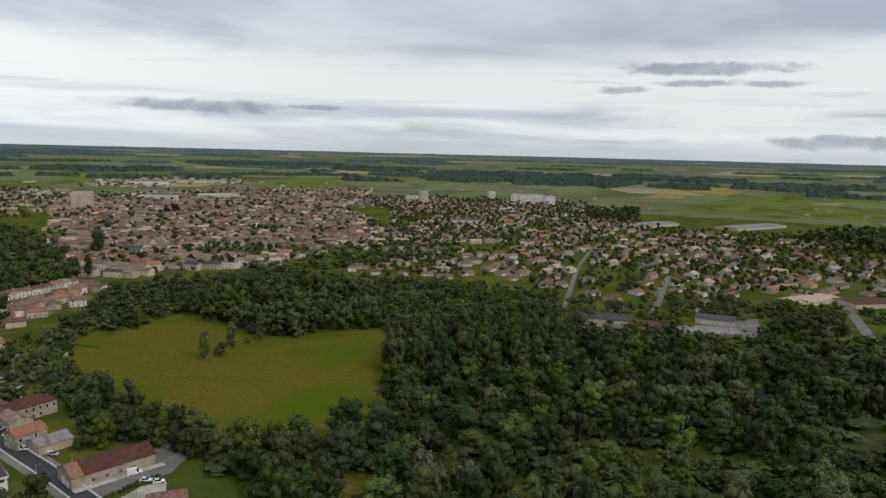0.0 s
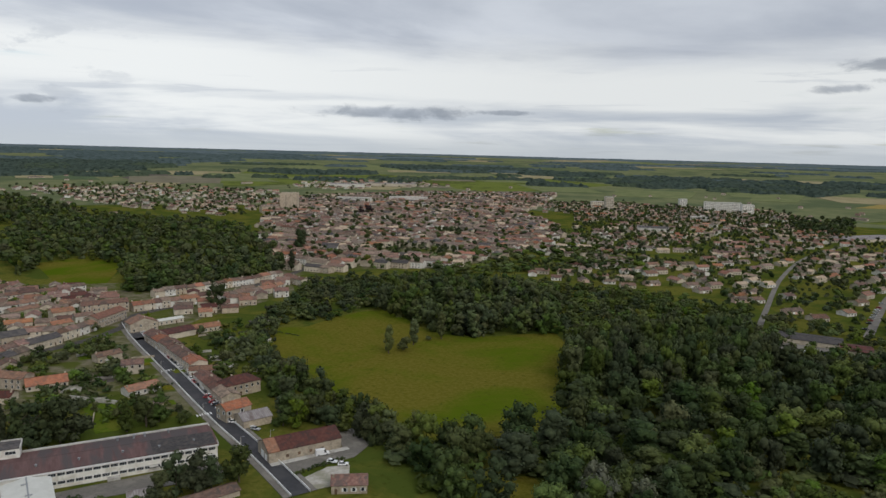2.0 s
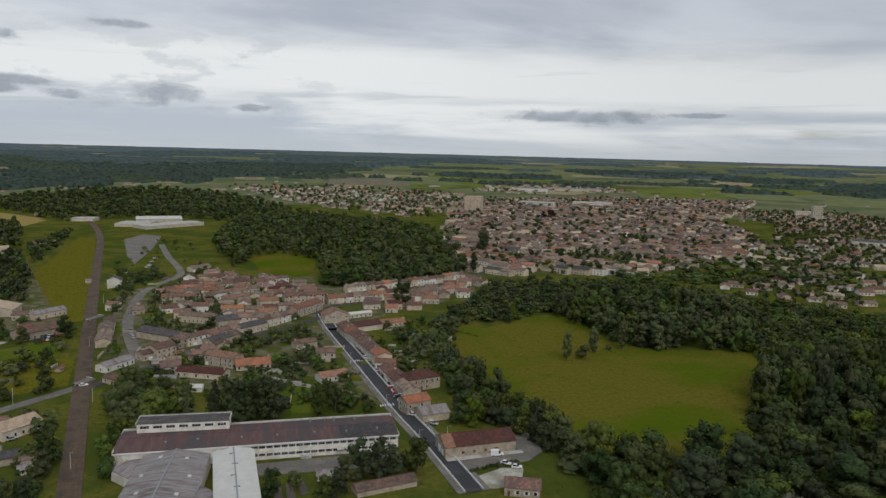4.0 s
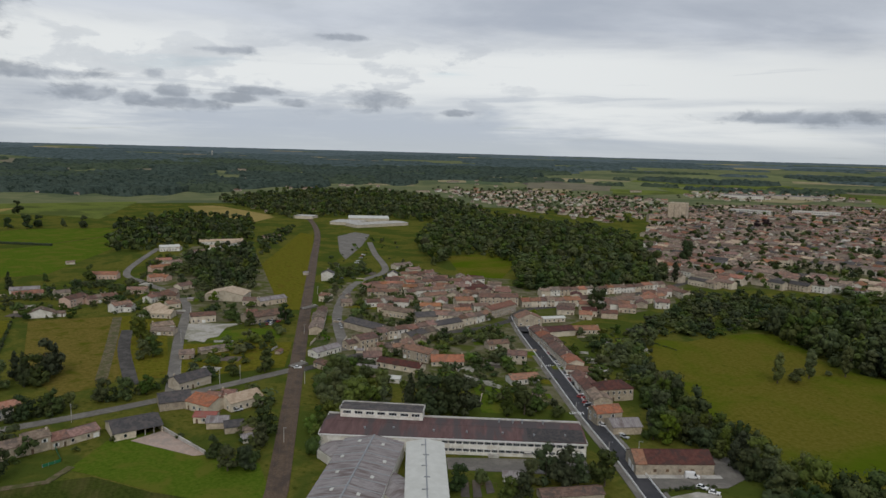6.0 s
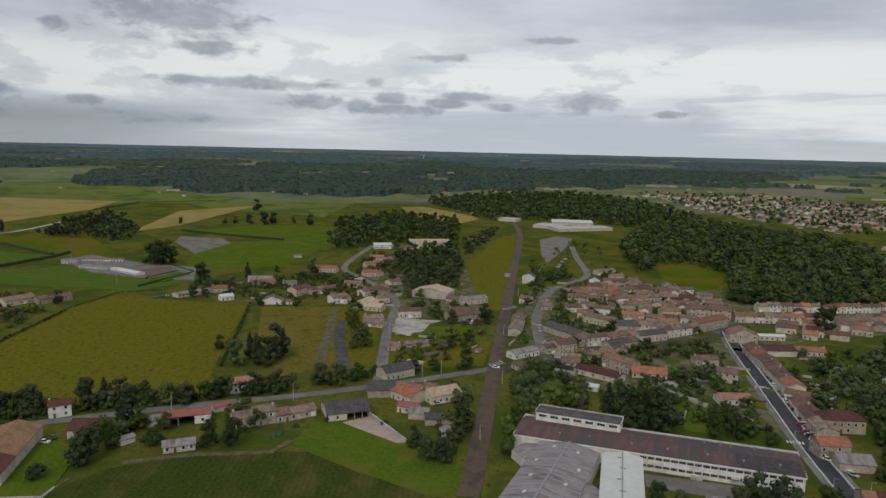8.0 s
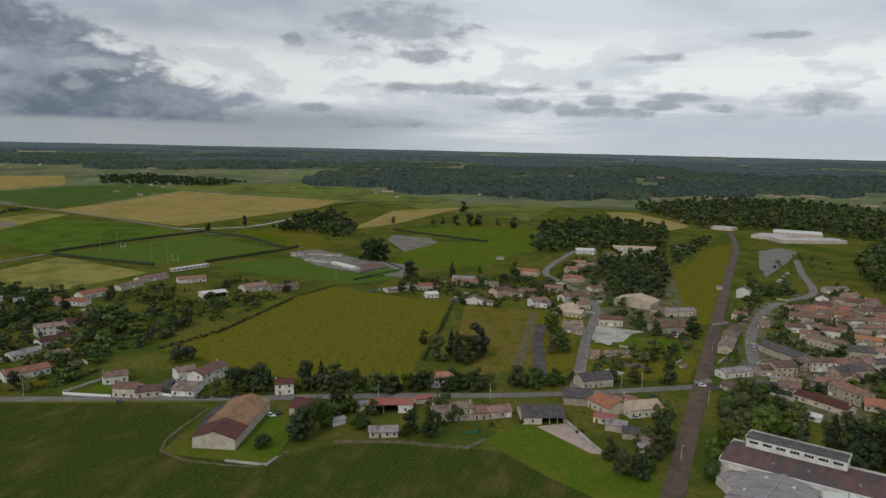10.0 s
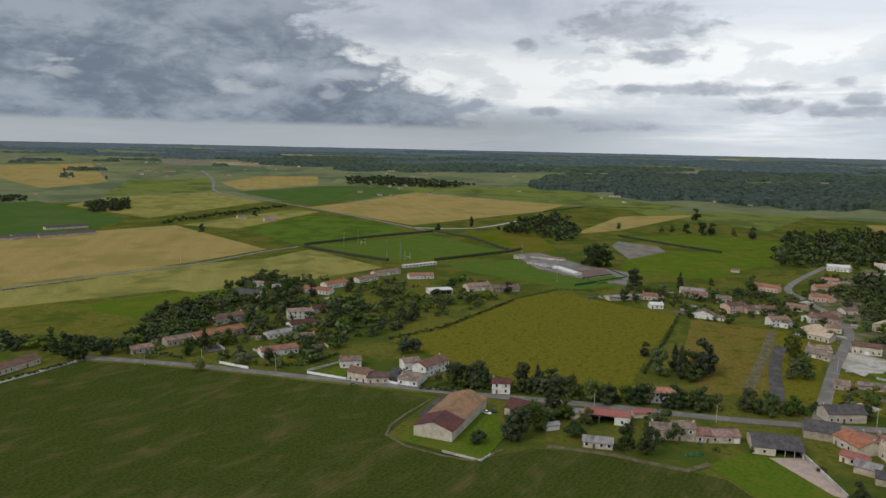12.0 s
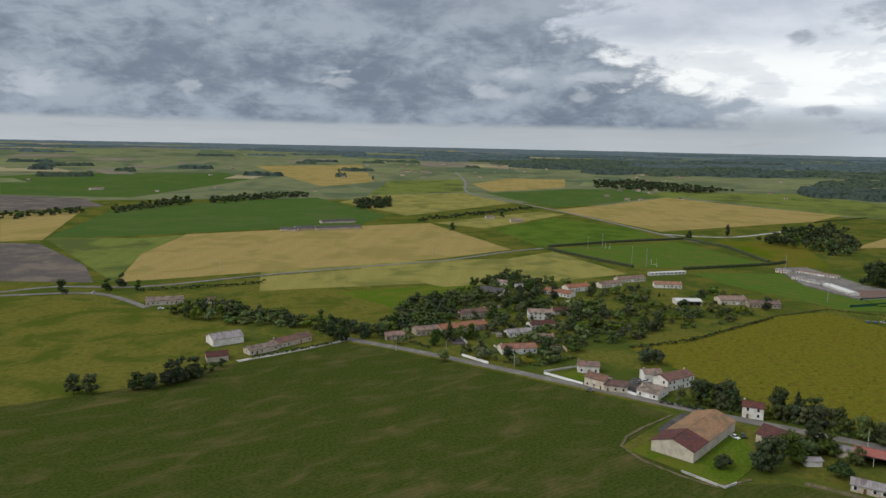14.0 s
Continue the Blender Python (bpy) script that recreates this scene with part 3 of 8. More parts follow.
def crown(seed, leaves, kind="round", leaf=0.085, lumps=9):
    """Verts, faces of a crown of leaf clumps for a tree 1 high; x and y run to about 0.5."""
    rng = np.random.default_rng(seed)
    cores, v, f = [], [], []
    for k in range(lumps):
        if kind == "round":
            a, q = rng.uniform(0, math.tau), rng.uniform(0, 1) ** 0.6
            z = rng.uniform(0.10, 0.88)
            wide = math.sqrt(max(0.05, 1 - ((z - 0.42) / 0.55) ** 2)) * 0.34
            r = rng.uniform(0.13, 0.22) * (13 / max(lumps, 13)) ** 0.42
        elif kind == "tall":
            a, q = rng.uniform(0, math.tau), rng.uniform(0, 1)
            z = 0.16 + 0.76 * (k + rng.uniform(0, 1)) / lumps
            wide = 0.17 * math.sin(math.pi * min(1, z * 0.93 + 0.06)) + 0.02
            r = rng.uniform(0.10, 0.15)
        elif kind == "cone":
            a, q = rng.uniform(0, math.tau), rng.uniform(0.2, 1)
            z = 0.12 + 0.83 * (k + 0.5) / lumps
            wide = 0.26 * (1 - z) + 0.01
            r = 0.13 * (1.08 - z) + 0.03
        else:
            a, q = rng.uniform(0, math.tau), rng.uniform(0, 1)
            z = rng.uniform(0.25, 0.72)
            wide, r = 0.36, rng.uniform(0.18, 0.28)
        cores.append((math.cos(a) * wide * q, math.sin(a) * wide * q, z, r))
    for x, y, z, r in cores:
        n = len(v)
        bumpy = ICO_V * (r * 0.76 * rng.uniform(0.75, 1.15, (len(ICO_V), 1))) + (x, y, z)
        v += bumpy.tolist()
        f += [tuple(n + k for k in q) for q in ICO_F]
    weights = np.array([c[3] ** 2 for c in cores])
    pick = rng.choice(len(cores), leaves, p=weights / weights.sum())
    for k in pick:
        x, y, z, r = cores[k]
        d = rng.normal(size=3)
        d[2] = abs(d[2]) * 1.1 - 0.35
        d /= np.linalg.norm(d)
        c = np.array((x, y, z)) + d * r * rng.uniform(0.85, 1.18)
        nrm = d + rng.normal(size=3) * 0.27
        nrm /= np.linalg.norm(nrm)
        u = np.cross(nrm, rng.normal(size=3))
        u /= np.linalg.norm(u)
        w = np.cross(nrm, u)
        s = leaf * rng.uniform(0.6, 1.25)
        n = len(v)
        v += [(c + u * s).tolist(), (c + w * s * 0.75 + nrm * s * 0.18).tolist(), (c - u * s * 0.9).tolist(), (c - w * s * 0.75 - nrm * s * 0.1).tolist()]
        f.append((n, n + 1, n + 2, n + 3))
    return np.array(v), f


def trunk_shape(seed, kind):
    rng = random.Random(seed)
    s = Shape()
    top = 0.55 if kind == "round" else 0.8
    s.bar((0, 0, -0.02), (0.01, 0, top * 0.5), 0.028, 7, 0, 0.020)
    s.bar((0.01, 0, top * 0.5), (0.0, 0.01, top), 0.020, 6, 0, 0.008)
    for k in range(5):
        a, z = rng.uniform(0, math.tau), rng.uniform(0.22, 0.5)
        s.bar((0, 0, z), (math.cos(a) * 0.22, math.sin(a) * 0.22, z + rng.uniform(0.14, 0.28)), 0.011, 5, 0, 0.004)
    return s


KINDS = ("round", "tall", "cone", "bush")
TREE_LABEL = {"round": "broad green deciduous tree with a full leafy crown", "tall": "tall slender green poplar with upright branches", "cone": "dark green conifer with a pointed crown", "bush": "rounded green garden shrub growing in the grass"}
TREES = {}


def tree_model(kind, n):
    """Trunk and crown meshes, shared by all trees of that kind."""
    if (kind, n) not in TREES:
        leaf = {"round": 0.038, "tall": 0.027, "cone": 0.030, "bush": 0.068}[kind]
        v, f = crown(100 + n * 7 + KINDS.index(kind), {"round": 950, "tall": 760, "cone": 700, "bush": 380}[kind], kind, leaf, 26 if kind != "bush" else 9)
        TREES[kind, n] = (trunk_shape(n, kind).mesh("trunk", BARK), v, f, {})
    return TREES[kind, n]


def tree(x, y, h, wide=None, kind="round", leaf=0, n=None, label=""):
    rng = random.Random(int(x * 31 + y * 17))
    n = rng.randrange(4) if n is None else n
    h *= 1.36
    trunk, v, f, made = tree_model(kind, n)
    if leaf not in made:
        made[leaf] = mesh_of("crown", v, f, LEAF[leaf], smooth=True)
    spread = (wide or h * {"round": 0.92, "tall": 0.4, "cone": 0.5, "bush": 1.1}[kind]) / {"round": 0.95, "tall": 0.5, "cone": 0.55, "bush": 1.0}[kind]
    t = thing("shrub" if kind == "bush" else "tree", Matrix.LocRotScale((x, y, height(x, y)), Euler((0, 0, rng.uniform(0, 6.28))), (spread, spread, h)), label or TREE_LABEL[kind], "shrub" if kind == "bush" else "tree", "trees and shrubs")
    under("trunk", trunk, t)
    under("crown", made[leaf], t)
    return t


LOD = {}


def lod_model(level, kind, n):
    if (level, kind, n) not in LOD:
        leaves, lumps, leaf = ((420, 16, 0.046), (105, 6, 0.080), (22, 2, 0.150), (820, 24, 0.032))[level]
        if kind in ("tall", "cone"):
            leaf *= 0.62
        v, f = crown(500 + n * 13 + level, leaves, kind, leaf, lumps + (3 if kind in ("tall", "cone") else 0))
        tri = np.array([q if len(q) == 4 else (*q, q[-1]) for q in f])
        LOD[level, kind, n] = (v, tri, np.array([len(q) for q in f]))
    return LOD[level, kind, n]


def woodland(name, places, label, category="woodland", mix=(0, 0, 1, 2, 0, 3), coarse=0):
    """One object of many joined trees. places: (x, y, height, width, kind)."""
    rng = np.random.default_rng(len(places))
    vs, loops, sizes, slots, tones, base = [], [], [], [], [], 0
    for x, y, h, wide, kind in places:
        r = math.hypot(x, y)
        level = max(coarse, 0 if r < 460 and h > 7 else 1 if r < 760 else 2)
        level = 3 if level == 0 and r < 300 else level
        v, q, size = lod_model(level, kind, int(rng.integers(5)))
        a = rng.uniform(0, math.tau)
        c, s = math.cos(a), math.sin(a)
        w = wide / (0.95 if kind in ("round", "bush") else 0.5)
        moved = np.empty_like(v)
        moved[:, 0] = (v[:, 0] * c - v[:, 1] * s) * w + x
        moved[:, 1] = (v[:, 0] * s + v[:, 1] * c) * w + y
        moved[:, 2] = v[:, 2] * h * 1.02 + height(x, y) - 0.08 * h
        vs.append(moved)
        keep = np.arange(4)[None, :] < size[:, None]
        loops.append((q + base)[keep])
        sizes.append(size)
        slots.append(np.full(len(size), mix[int(rng.integers(len(mix)))]))
        tones.append(np.full(len(v), rng.uniform()))
        base += len(v)
    me = bpy.data.meshes.new(name)
    vs, loops, sizes = np.concatenate(vs), np.concatenate(loops), np.concatenate(sizes)
    me.vertices.add(len(vs))
    me.vertices.foreach_set("co", vs.astype(np.float32).ravel())
    me.loops.add(len(loops))
    me.loops.foreach_set("vertex_index", loops.astype(np.int32))
    me.polygons.add(len(sizes))
    me.polygons.foreach_set("loop_start", np.r_[0, np.cumsum(sizes)[:-1]].astype(np.int32))
    for m in LEAF:
        me.materials.append(m)
    me.polygons.foreach_set("material_index", np.concatenate(slots).astype(np.int32))
    me.update(calc_edges=True)
    me.polygons.foreach_set("use_smooth", [True] * len(sizes))
    mark = me.attributes.new("tone", "FLOAT", "POINT")
    mark.data.foreach_set("value", np.concatenate(tones).astype(np.float32))
    return tagged(new(name, me), label, category, "", "stuff")


def wood(name, poly, step, low, high, label, seed=1, kinds=("round",), mix=(0, 0, 1, 2, 0, 3), wide=0.85, holes=(), coarse=0):
    rng = random.Random(seed)
    places = []
    step, low, high = step * 1.22, low * 1.2, high * 1.2
    for x, y in scatter(poly, step, rng):
        if any(inside((x, y), h) for h in holes) or not off_road(x, y) or not inside((x + 14 * noise.noise(Vector((x * 0.05, y * 0.05, seed))), y + 14 * noise.noise(Vector((x * 0.05, y * 0.05, seed + 40)))), poly):
            continue
        h = rng.uniform(low, high)
        kind = rng.choice(kinds)
        places.append((x, y, h, max(step * 1.15, h * wide * (0.45 if kind in ("tall", "cone") else 1)) * rng.uniform(0.8, 1.2), kind))
    return woodland(name, places, label, "woodland", mix, coarse)


def tree_row(line, h, step, label, seed=1, mix=(0, 0, 1, 2)):
    """Trees planted in a row along a line."""
    rng = random.Random(seed)
    places = []
    for (x0, y0), (x1, y1) in zip(line, line[1:]):
        n = max(1, int(math.hypot(x1 - x0, y1 - y0) / step))
        for k in range(n):
            s = (k + rng.uniform(0.3, 0.7)) / n
            q = h * rng.uniform(0.75, 1.2)
            places.append((x0 + (x1 - x0) * s + rng.uniform(-1, 1), y0 + (y1 - y0) * s + rng.uniform(-1, 1), q, q * rng.uniform(0.8, 1.05), "round"))
    return woodland("tree_row", places, label, "tree row", mix)


def hedge_line(name, line, h, step, label, seed=1, mix=(0, 1, 1), wide=1.3, kind="bush"):
    rng = random.Random(seed)
    places = []
    step, h = step * 1.2, h * 1.15
    for (x0, y0), (x1, y1) in zip(line, line[1:]):
        n = max(1, int(math.hypot(x1 - x0, y1 - y0) / step))
        for k in range(n):
            s = (k + rng.uniform(0.2, 0.8)) / n
            places.append((x0 + (x1 - x0) * s, y0 + (y1 - y0) * s, h * rng.uniform(0.8, 1.25), max(step * 1.3, h * wide) * rng.uniform(0.85, 1.2), kind))
    return woodland(name, places, label, "hedge", mix, 2 if math.hypot(*line[0]) > 300 else 1)


# -- houses --
FOOT = []   # plan circles that buildings take up


def open_ground(x, y, room=2.0):
    return all((x - a) ** 2 + (y - b) ** 2 > (r + room) ** 2 for a, b, r in FOOT)

def ring(w, h, rim=0.09):
    """A window surround with its sill, one closed piece."""
    s = Shape()
    o = [(-w / 2, 0), (w / 2, 0), (w / 2, h), (-w / 2, h)]
    i = [(-w / 2 + rim, rim), (w / 2 - rim, rim), (w / 2 - rim, h - rim), (-w / 2 + rim, h - rim)]
    v = [(x, y, z) for y in (-0.09, 0.02) for x, z in o + i]
    f = []
    for k in range(4):
        n = (k + 1) % 4
        f += [(k, n, 4 + n, 4 + k), (8 + n, 8 + k, 12 + k, 12 + n), (k, 8 + k, 8 + n, n), (4 + n, 12 + n, 12 + k, 4 + k)]
    return s.add(v, f)


WINDOW = ring(1.2, 1.56, 0.07).mesh("window", WHITEPAINT)
WINDOW_PLAIN = ring(1.2, 1.5, 0.07).mesh("window", WHITEPAINT)
SHUTTER_LEAF = Shape().box(-0.28, -0.06, 0, 0.28, 0.0, 1.36).mesh("shutter", SHUTTER)
PANE = Shape().box(-0.54, -0.03, 0.05, 0.54, 0.0, 1.44).mesh("pane", GLASS)
DOOR = Shape().box(-0.5, -0.07, 0, 0.5, 0.02, 2.1).mesh("door", WOODDOOR)
GARAGE = Shape().box(-1.2, -0.06, 0, 1.2, 0.02, 2.1).mesh("garage_door", WHITEPAINT)
CHIMNEY = Shape().box(-0.35, -0.28, -0.9, 0.35, 0.28, 0.75).box(-0.42, -0.35, 0.75, 0.42, 0.35, 0.9).mesh("chimney", STONE)


def roof_shape(w, d, eave, rise, hip=False, over=0.4, thick=0.22):
    s = Shape()
    x, y, k = w / 2 + over, d / 2 + over, rise / (d / 2)
    low = eave - over * k
    top = eave + rise
    if hip:
        rx = max(0.3, w / 2 - d / 2)
        up_v = [(-x, -y, low + thick), (x, -y, low + thick), (x, y, low + thick), (-x, y, low + thick), (-rx, 0, top + thick), (rx, 0, top + thick)]
        dn = [(a, b, c - thick) for a, b, c in up_v[:4]]
        s.add(up_v + dn, [(0, 1, 5, 4), (1, 2, 5), (2, 3, 4, 5), (3, 0, 4), (6, 7, 1, 0), (7, 8, 2, 1), (8, 9, 3, 2), (9, 6, 0, 3), (9, 8, 7, 6)])
    else:
        s.prism([(-y, low), (-y, low + thick), (0, top + thick), (y, low + thick), (y, low), (0, top)][::-1], -x, x)
        s.box(-x, -0.14, top + thick - 0.05, x, 0.14, top + thick + 0.09)
    return s


def wall_shape(w, d, eave, rise, hip=False):
    x, y = w / 2, d / 2
    s = Shape()
    if hip:
        return s.box(-x, -y, -0.4, x, y, eave)
    return s.prism([(-y, -0.4), (y, -0.4), (y, eave), (0, eave + rise), (-y, eave)], -x, x)


def build_house(m, w, d, eave, rise, roof, wall, label, hip=False, windows=True, chimneys=1, seed=0, category="house", name="house", door=True, group=""):
    """A house whose front, w wide, faces local -y."""
    rng = random.Random(seed)
    FOOT.append((m.translation.x, m.translation.y, 0.62 * max(w, d)))
    h = thing(name, m, label, category, group)
    under("wall", wall_shape(w, d, eave, rise, hip).mesh("wall", wall), h)
    under("roof", roof_shape(w, d, eave, rise, hip).mesh("roof", roof), h)
    for k in range(chimneys):
        x = rng.choice((-1, 1)) * (w / 2 - 0.6) if not hip else rng.uniform(-w / 5, w / 5)
        y = rng.uniform(-0.15, 0.15) * d
        under("chimney", CHIMNEY, h, pose(x, y, eave + rise * (1 - abs(y) / (d / 2)) + 0.3))
    if windows:
        floors = max(1, int((eave + 0.3) / 2.75))
        n = max(1, int(w / 3.1))
        shut = rng.random() < 0.75
        near = math.hypot(m.translation.x, m.translation.y) < 350 and m.translation.z > -100
        win = WINDOW if shut else WINDOW_PLAIN
        gap = w / n
        entry = rng.randrange(n)
        for side, count, pitch, off in ((0, n, gap, -d / 2), (180, n, gap, -d / 2), (90, max(1, int(d / 4.5)), d / max(1, int(d / 4.5)), -w / 2), (-90, max(1, int(d / 4.5)), d / max(1, int(d / 4.5)), -w / 2)):
            if (side == 180 and rng.random() < 0.15) or (side != 0 and m.translation.length > 520):
                continue
            for fl in range(floors):
                for k in range(count):
                    x = (k + 0.5 - count / 2) * pitch
                    at = pose(0, 0, 0, 0, 0, side) @ pose(x, off, 0.9 + 2.75 * fl)
                    if door and side == 0 and fl == 0 and k == entry:
                        big = rng.random() < 0.25
                        under("garage_door" if big else "door", GARAGE if big else DOOR, h, pose(x, off, 0))
                        continue
                    if rng.random() < (0.16 if side in (0, 180) else 0.68):
                        continue
                    made = under("window", win, h, at)
                    under("pane", PANE, made)
                    if near and shut:
                        for d in (-1, 1):
                            under("shutter", SHUTTER_LEAF, made, pose(d * 0.86, 0, 0))
    return h


def from_edge(a, b, depth, left=None):
    """The pose and width of a building whose near base edge runs from a to b, and which lies beyond it, or to the left of the way from a to b."""
    a, b = Vector(a), Vector(b)
    mid = (a + b) / 2
    along = (b - a).normalized()
    back = Vector((-along.y, along.x))
    if not left and (left is False or back.dot(mid) < 0):
        back, along = -back, -along
    c = mid + back * depth / 2
    return pose(c.x, c.y, height(c.x, c.y), 0, 0, math.degrees(math.atan2(along.y, along.x))), (b - a).length


ROOFS = {"t": TILE, "o": OLDTILE, "r": ORANGE, "d": DARKRED, "s": SLATE, "g": SHEETGREY, "w": SHEETWHITE, "e": SHEETRED, "c": TAN}
WALLS = {"s": STONE, "r": RENDER, "w": WHITEWALL, "p": PINKWALL}
ROOF_WORDS = {"t": "terracotta tiled roof", "o": "old weathered grey-brown tiled roof", "r": "bright orange tiled roof", "d": "dark red tiled roof", "s": "dark grey slate roof", "g": "grey fibre-cement roof", "w": "white sheet roof", "e": "red sheet-metal roof", "c": "pale sandy tiled roof"}
WALL_WORDS = {"s": "pale stone", "r": "cream rendered", "w": "white rendered", "p": "pinkish rendered"}


def house(a, b, depth, eave=3.0, look_of="tr", rise=None, cross=False, label="", left=None, **more):
    """A house from its near base edge a to b; look_of: letters for roof and wall; cross: gable end towards the edge."""
    m, w = from_edge(a, b, depth, left)
    roof, wall = look_of
    text = label or f"{WALL_WORDS[wall]} house with a {ROOF_WORDS[roof]}"
    seed = int(abs(a[0] * 13 + b[1] * 7))
    if cross:
        m, w, depth = m @ pose(0, 0, 0, 0, 0, 90), depth, w
    return build_house(m, w, depth, eave, rise if rise is not None else depth * 0.19, ROOFS[roof], WALLS[wall], text, seed=seed, **more)


def terrace(a, b, n, depth, low, high, looks=("tr", "or", "ts", "ow", "tr", "rr", "tw"), seed=1, left=None):
    """n houses wall to wall from a to b."""
    rng = random.Random(seed)
    cuts = [0.0]
    for k in range(n):
        cuts.append(cuts[-1] + rng.uniform(0.7, 1.3))
    for k in range(n):
        s, e = cuts[k] / cuts[-1], cuts[k + 1] / cuts[-1]
        p = [a[i] + (b[i] - a[i]) * s for i in (0, 1)]
        q = [a[i] + (b[i] - a[i]) * (e - 0.002) for i in (0, 1)]
        house(p, q, depth * rng.uniform(0.85, 1.15), rng.uniform(low, high), rng.choice(looks), left=left, chimneys=rng.choice((0, 1, 1, 2)), group="terraced houses of the village street")

# ---- ground, fields and roads ----
rings = [0, 60, 150, 250, 350, 500, 700, 900, 1100, 1300, 1500] + [1500 + 50 * k for k in range(1, 67)]
seg = 288
gv = [(0, 0, 0)]
for r in rings[1:]:
    gv += [(-r * math.sin(k * math.tau / seg), r * math.cos(k * math.tau / seg), country(r)) for k in range(seg)]
gf = [(0, 1 + k, 1 + (k + 1) % seg) for k in range(seg)]
for j in range(len(rings) - 2):
    o = 1 + j * seg
    gf += [(o + k, o + seg + k, o + seg + (k + 1) % seg, o + (k + 1) % seg) for k in range(seg)]
# beyond 1600 m the ground takes the haze-tinted colour
tagged(new("ground", mesh_of("ground", gv, gf, [GROUND, HAZYGROUND], [0 if k < seg * 12 else 1 for k in range(len(gf))], smooth=True)), "wide green open country reaching to the horizon", "ground", "", "structure")

drape("field", [(-195.9, -319.9), (-235.5, -292.9), (-301.0, -271.4), (-368.5, -243.6), (-366.7, -182.2), (-356.6, -96.1), (-338.1, -38.3), (-290.5, -52.4), (-269.7, -12.4), (-273.5, -9.7), (-286.3, 11.3), (-284.0, 50.0), (-268.2, 85.6), (-241.6, 97.0), (-216.2, 112.8), (-150, 75), (-50, -75), (-50, -350), (-137.5, -412.5)], MAIZE, 0.12, "field of dark green young crop with pale dry streaks", "field")
drape("field", [(-348.2, -557.8), (-359.7, -505.9), (-371.5, -421.2), (-355.0, -319.5), (-305.7, -301.4), (-243.2, -285.9), (-220.9, -302.6), (-195.0, -318.6), (-250, -525), (-412.5, -587.5)], PASTURE, 0.10, "rough green and brown pasture", "field")
drape("field", [(-384.6, -417.8), (-436.0, -391.7), (-562.5, -353.1), (-418.1, -225.6), (-387.7, -243.0), (-394.4, -323.4)], PASTURE, 0.08, "green pasture beside the hedgerow", "field")
drape("field", [(-488.8, -334.6), (-566.0, -269.3), (-618.4, -209.5), (-506.8, -213.0), (-443.7, -239.6), (-470.2, -274.2)], LAWN, 0.10, "bright green mown meadow", "field")
drape("field", [(-742.5, -272.8), (-822.0, -244.5), (-716.3, -135.6), (-646.6, -179.8), (-559.0, -266.0), (-565.7, -287.8), (-534.6, -315.7), (-500.9, -352.5), (-461.6, -390.4), (-545.9, -459.6), (-592.9, -415.8), (-655.4, -374.5)], BARLEY, 0.10, "yellowing cereal field with drilled rows", "field")
drape("field", [(-426.6, -520.3), (-549.3, -628.1), (-699.4, -713.8), (-919.6, -578.1), (-1017.2, -511.3), (-811.0, -294.7), (-700.8, -337.2), (-609.9, -396.7), (-483.0, -480.6)], WHEAT, 0.12, "golden ripe wheat field", "field")
drape("field", [(-575.1, -823.4), (-639.4, -729.9), (-693.0, -712.4), (-549.3, -628.1), (-425.4, -522.3), (-454.8, -580.8)], VINE, 0.12, "light green crop field", "field")
drape("field", [(-521.9, -829.0), (-540.4, -784.5), (-470.0, -616.0), (-416.7, -536.4), (-379.4, -606.5)], SOIL, 0.12, "bare ploughed brown field", "field")
drape("field", [(-583.7, -830.1), (-871.2, -1061.0), (-1140.0, -1049.6), (-1337.2, -962.5), (-1081.4, -621.7), (-946.0, -594.8), (-720.9, -715.0), (-616.0, -783.3)], DEEP, 0.2, "dark green crop field with tramlines", "field")
drape("field", [(-715.7, -1131.5), (-833.4, -1091.9), (-563.6, -812.3), (-527.7, -838.0)], WHEAT, 0.2, "pale stubble field", "field")
drape("field", [(-945.6, -1490.3), (-1000.9, -1300.8), (-913.8, -1134.9), (-737.4, -1165.4)], SOIL, 0.25, "bare brown field", "field")
drape("field", [(-1227.7, -1929.0), (-1419.4, -1912.1), (-1767.4, -1624.8), (-1653.4, -1433.5), (-1325.5, -1348.2), (-1077.5, -1258.7), (-961.7, -1515.4)], DEEP, 0.25, "dark green crop field", "field")
drape("field", [(-2018.4, -1723.1), (-2340.3, -1473.8), (-1847.4, -1118.8), (-1628.3, -1153.0)], WHEAT, 0.3, "pale golden wheat field", "field")
drape("field", [(-1266.9, -853.5), (-1480.3, -899.3), (-1692.1, -754.0), (-1485.6, -544.6), (-1099.7, -597.8)], BARLEY, 0.25, "yellow-green cereal field", "field")
drape("field", [(-1910.3, -1100.2), (-2083.7, -939.8), (-1734.3, -756.5), (-1486.0, -918.8)], VINE, 0.25, "green crop field", "field")
drape("field", [(-1970.3, -851.0), (-2212.2, -824.5), (-2280.7, -653.2), (-2033.9, -581.2), (-1773.1, -707.4)], WHEAT, 0.25, "golden cereal field", "field")
drape("field", [(-1730.5, -706.2), (-1982.5, -566.2), (-2066.7, -407.8), (-1923.2, -276.7), (-1433.3, -431.4)], DEEP, 0.25, "dark green field", "field")
drape("field", [(-996.4, -395.2), (-1224.5, -367.5), (-1136.6, -211.3), (-1045.3, -161.7), (-851.8, -268.3)], BRIGHTVINE, 0.14, "bright green vineyard with straight rows", "field")
drape("field", [(-1022.6, -503.9), (-1322.8, -431.7), (-1300.8, -368.9), (-998.2, -405.2)], BARLEY, 0.14, "pale brown strip of stubble", "field")
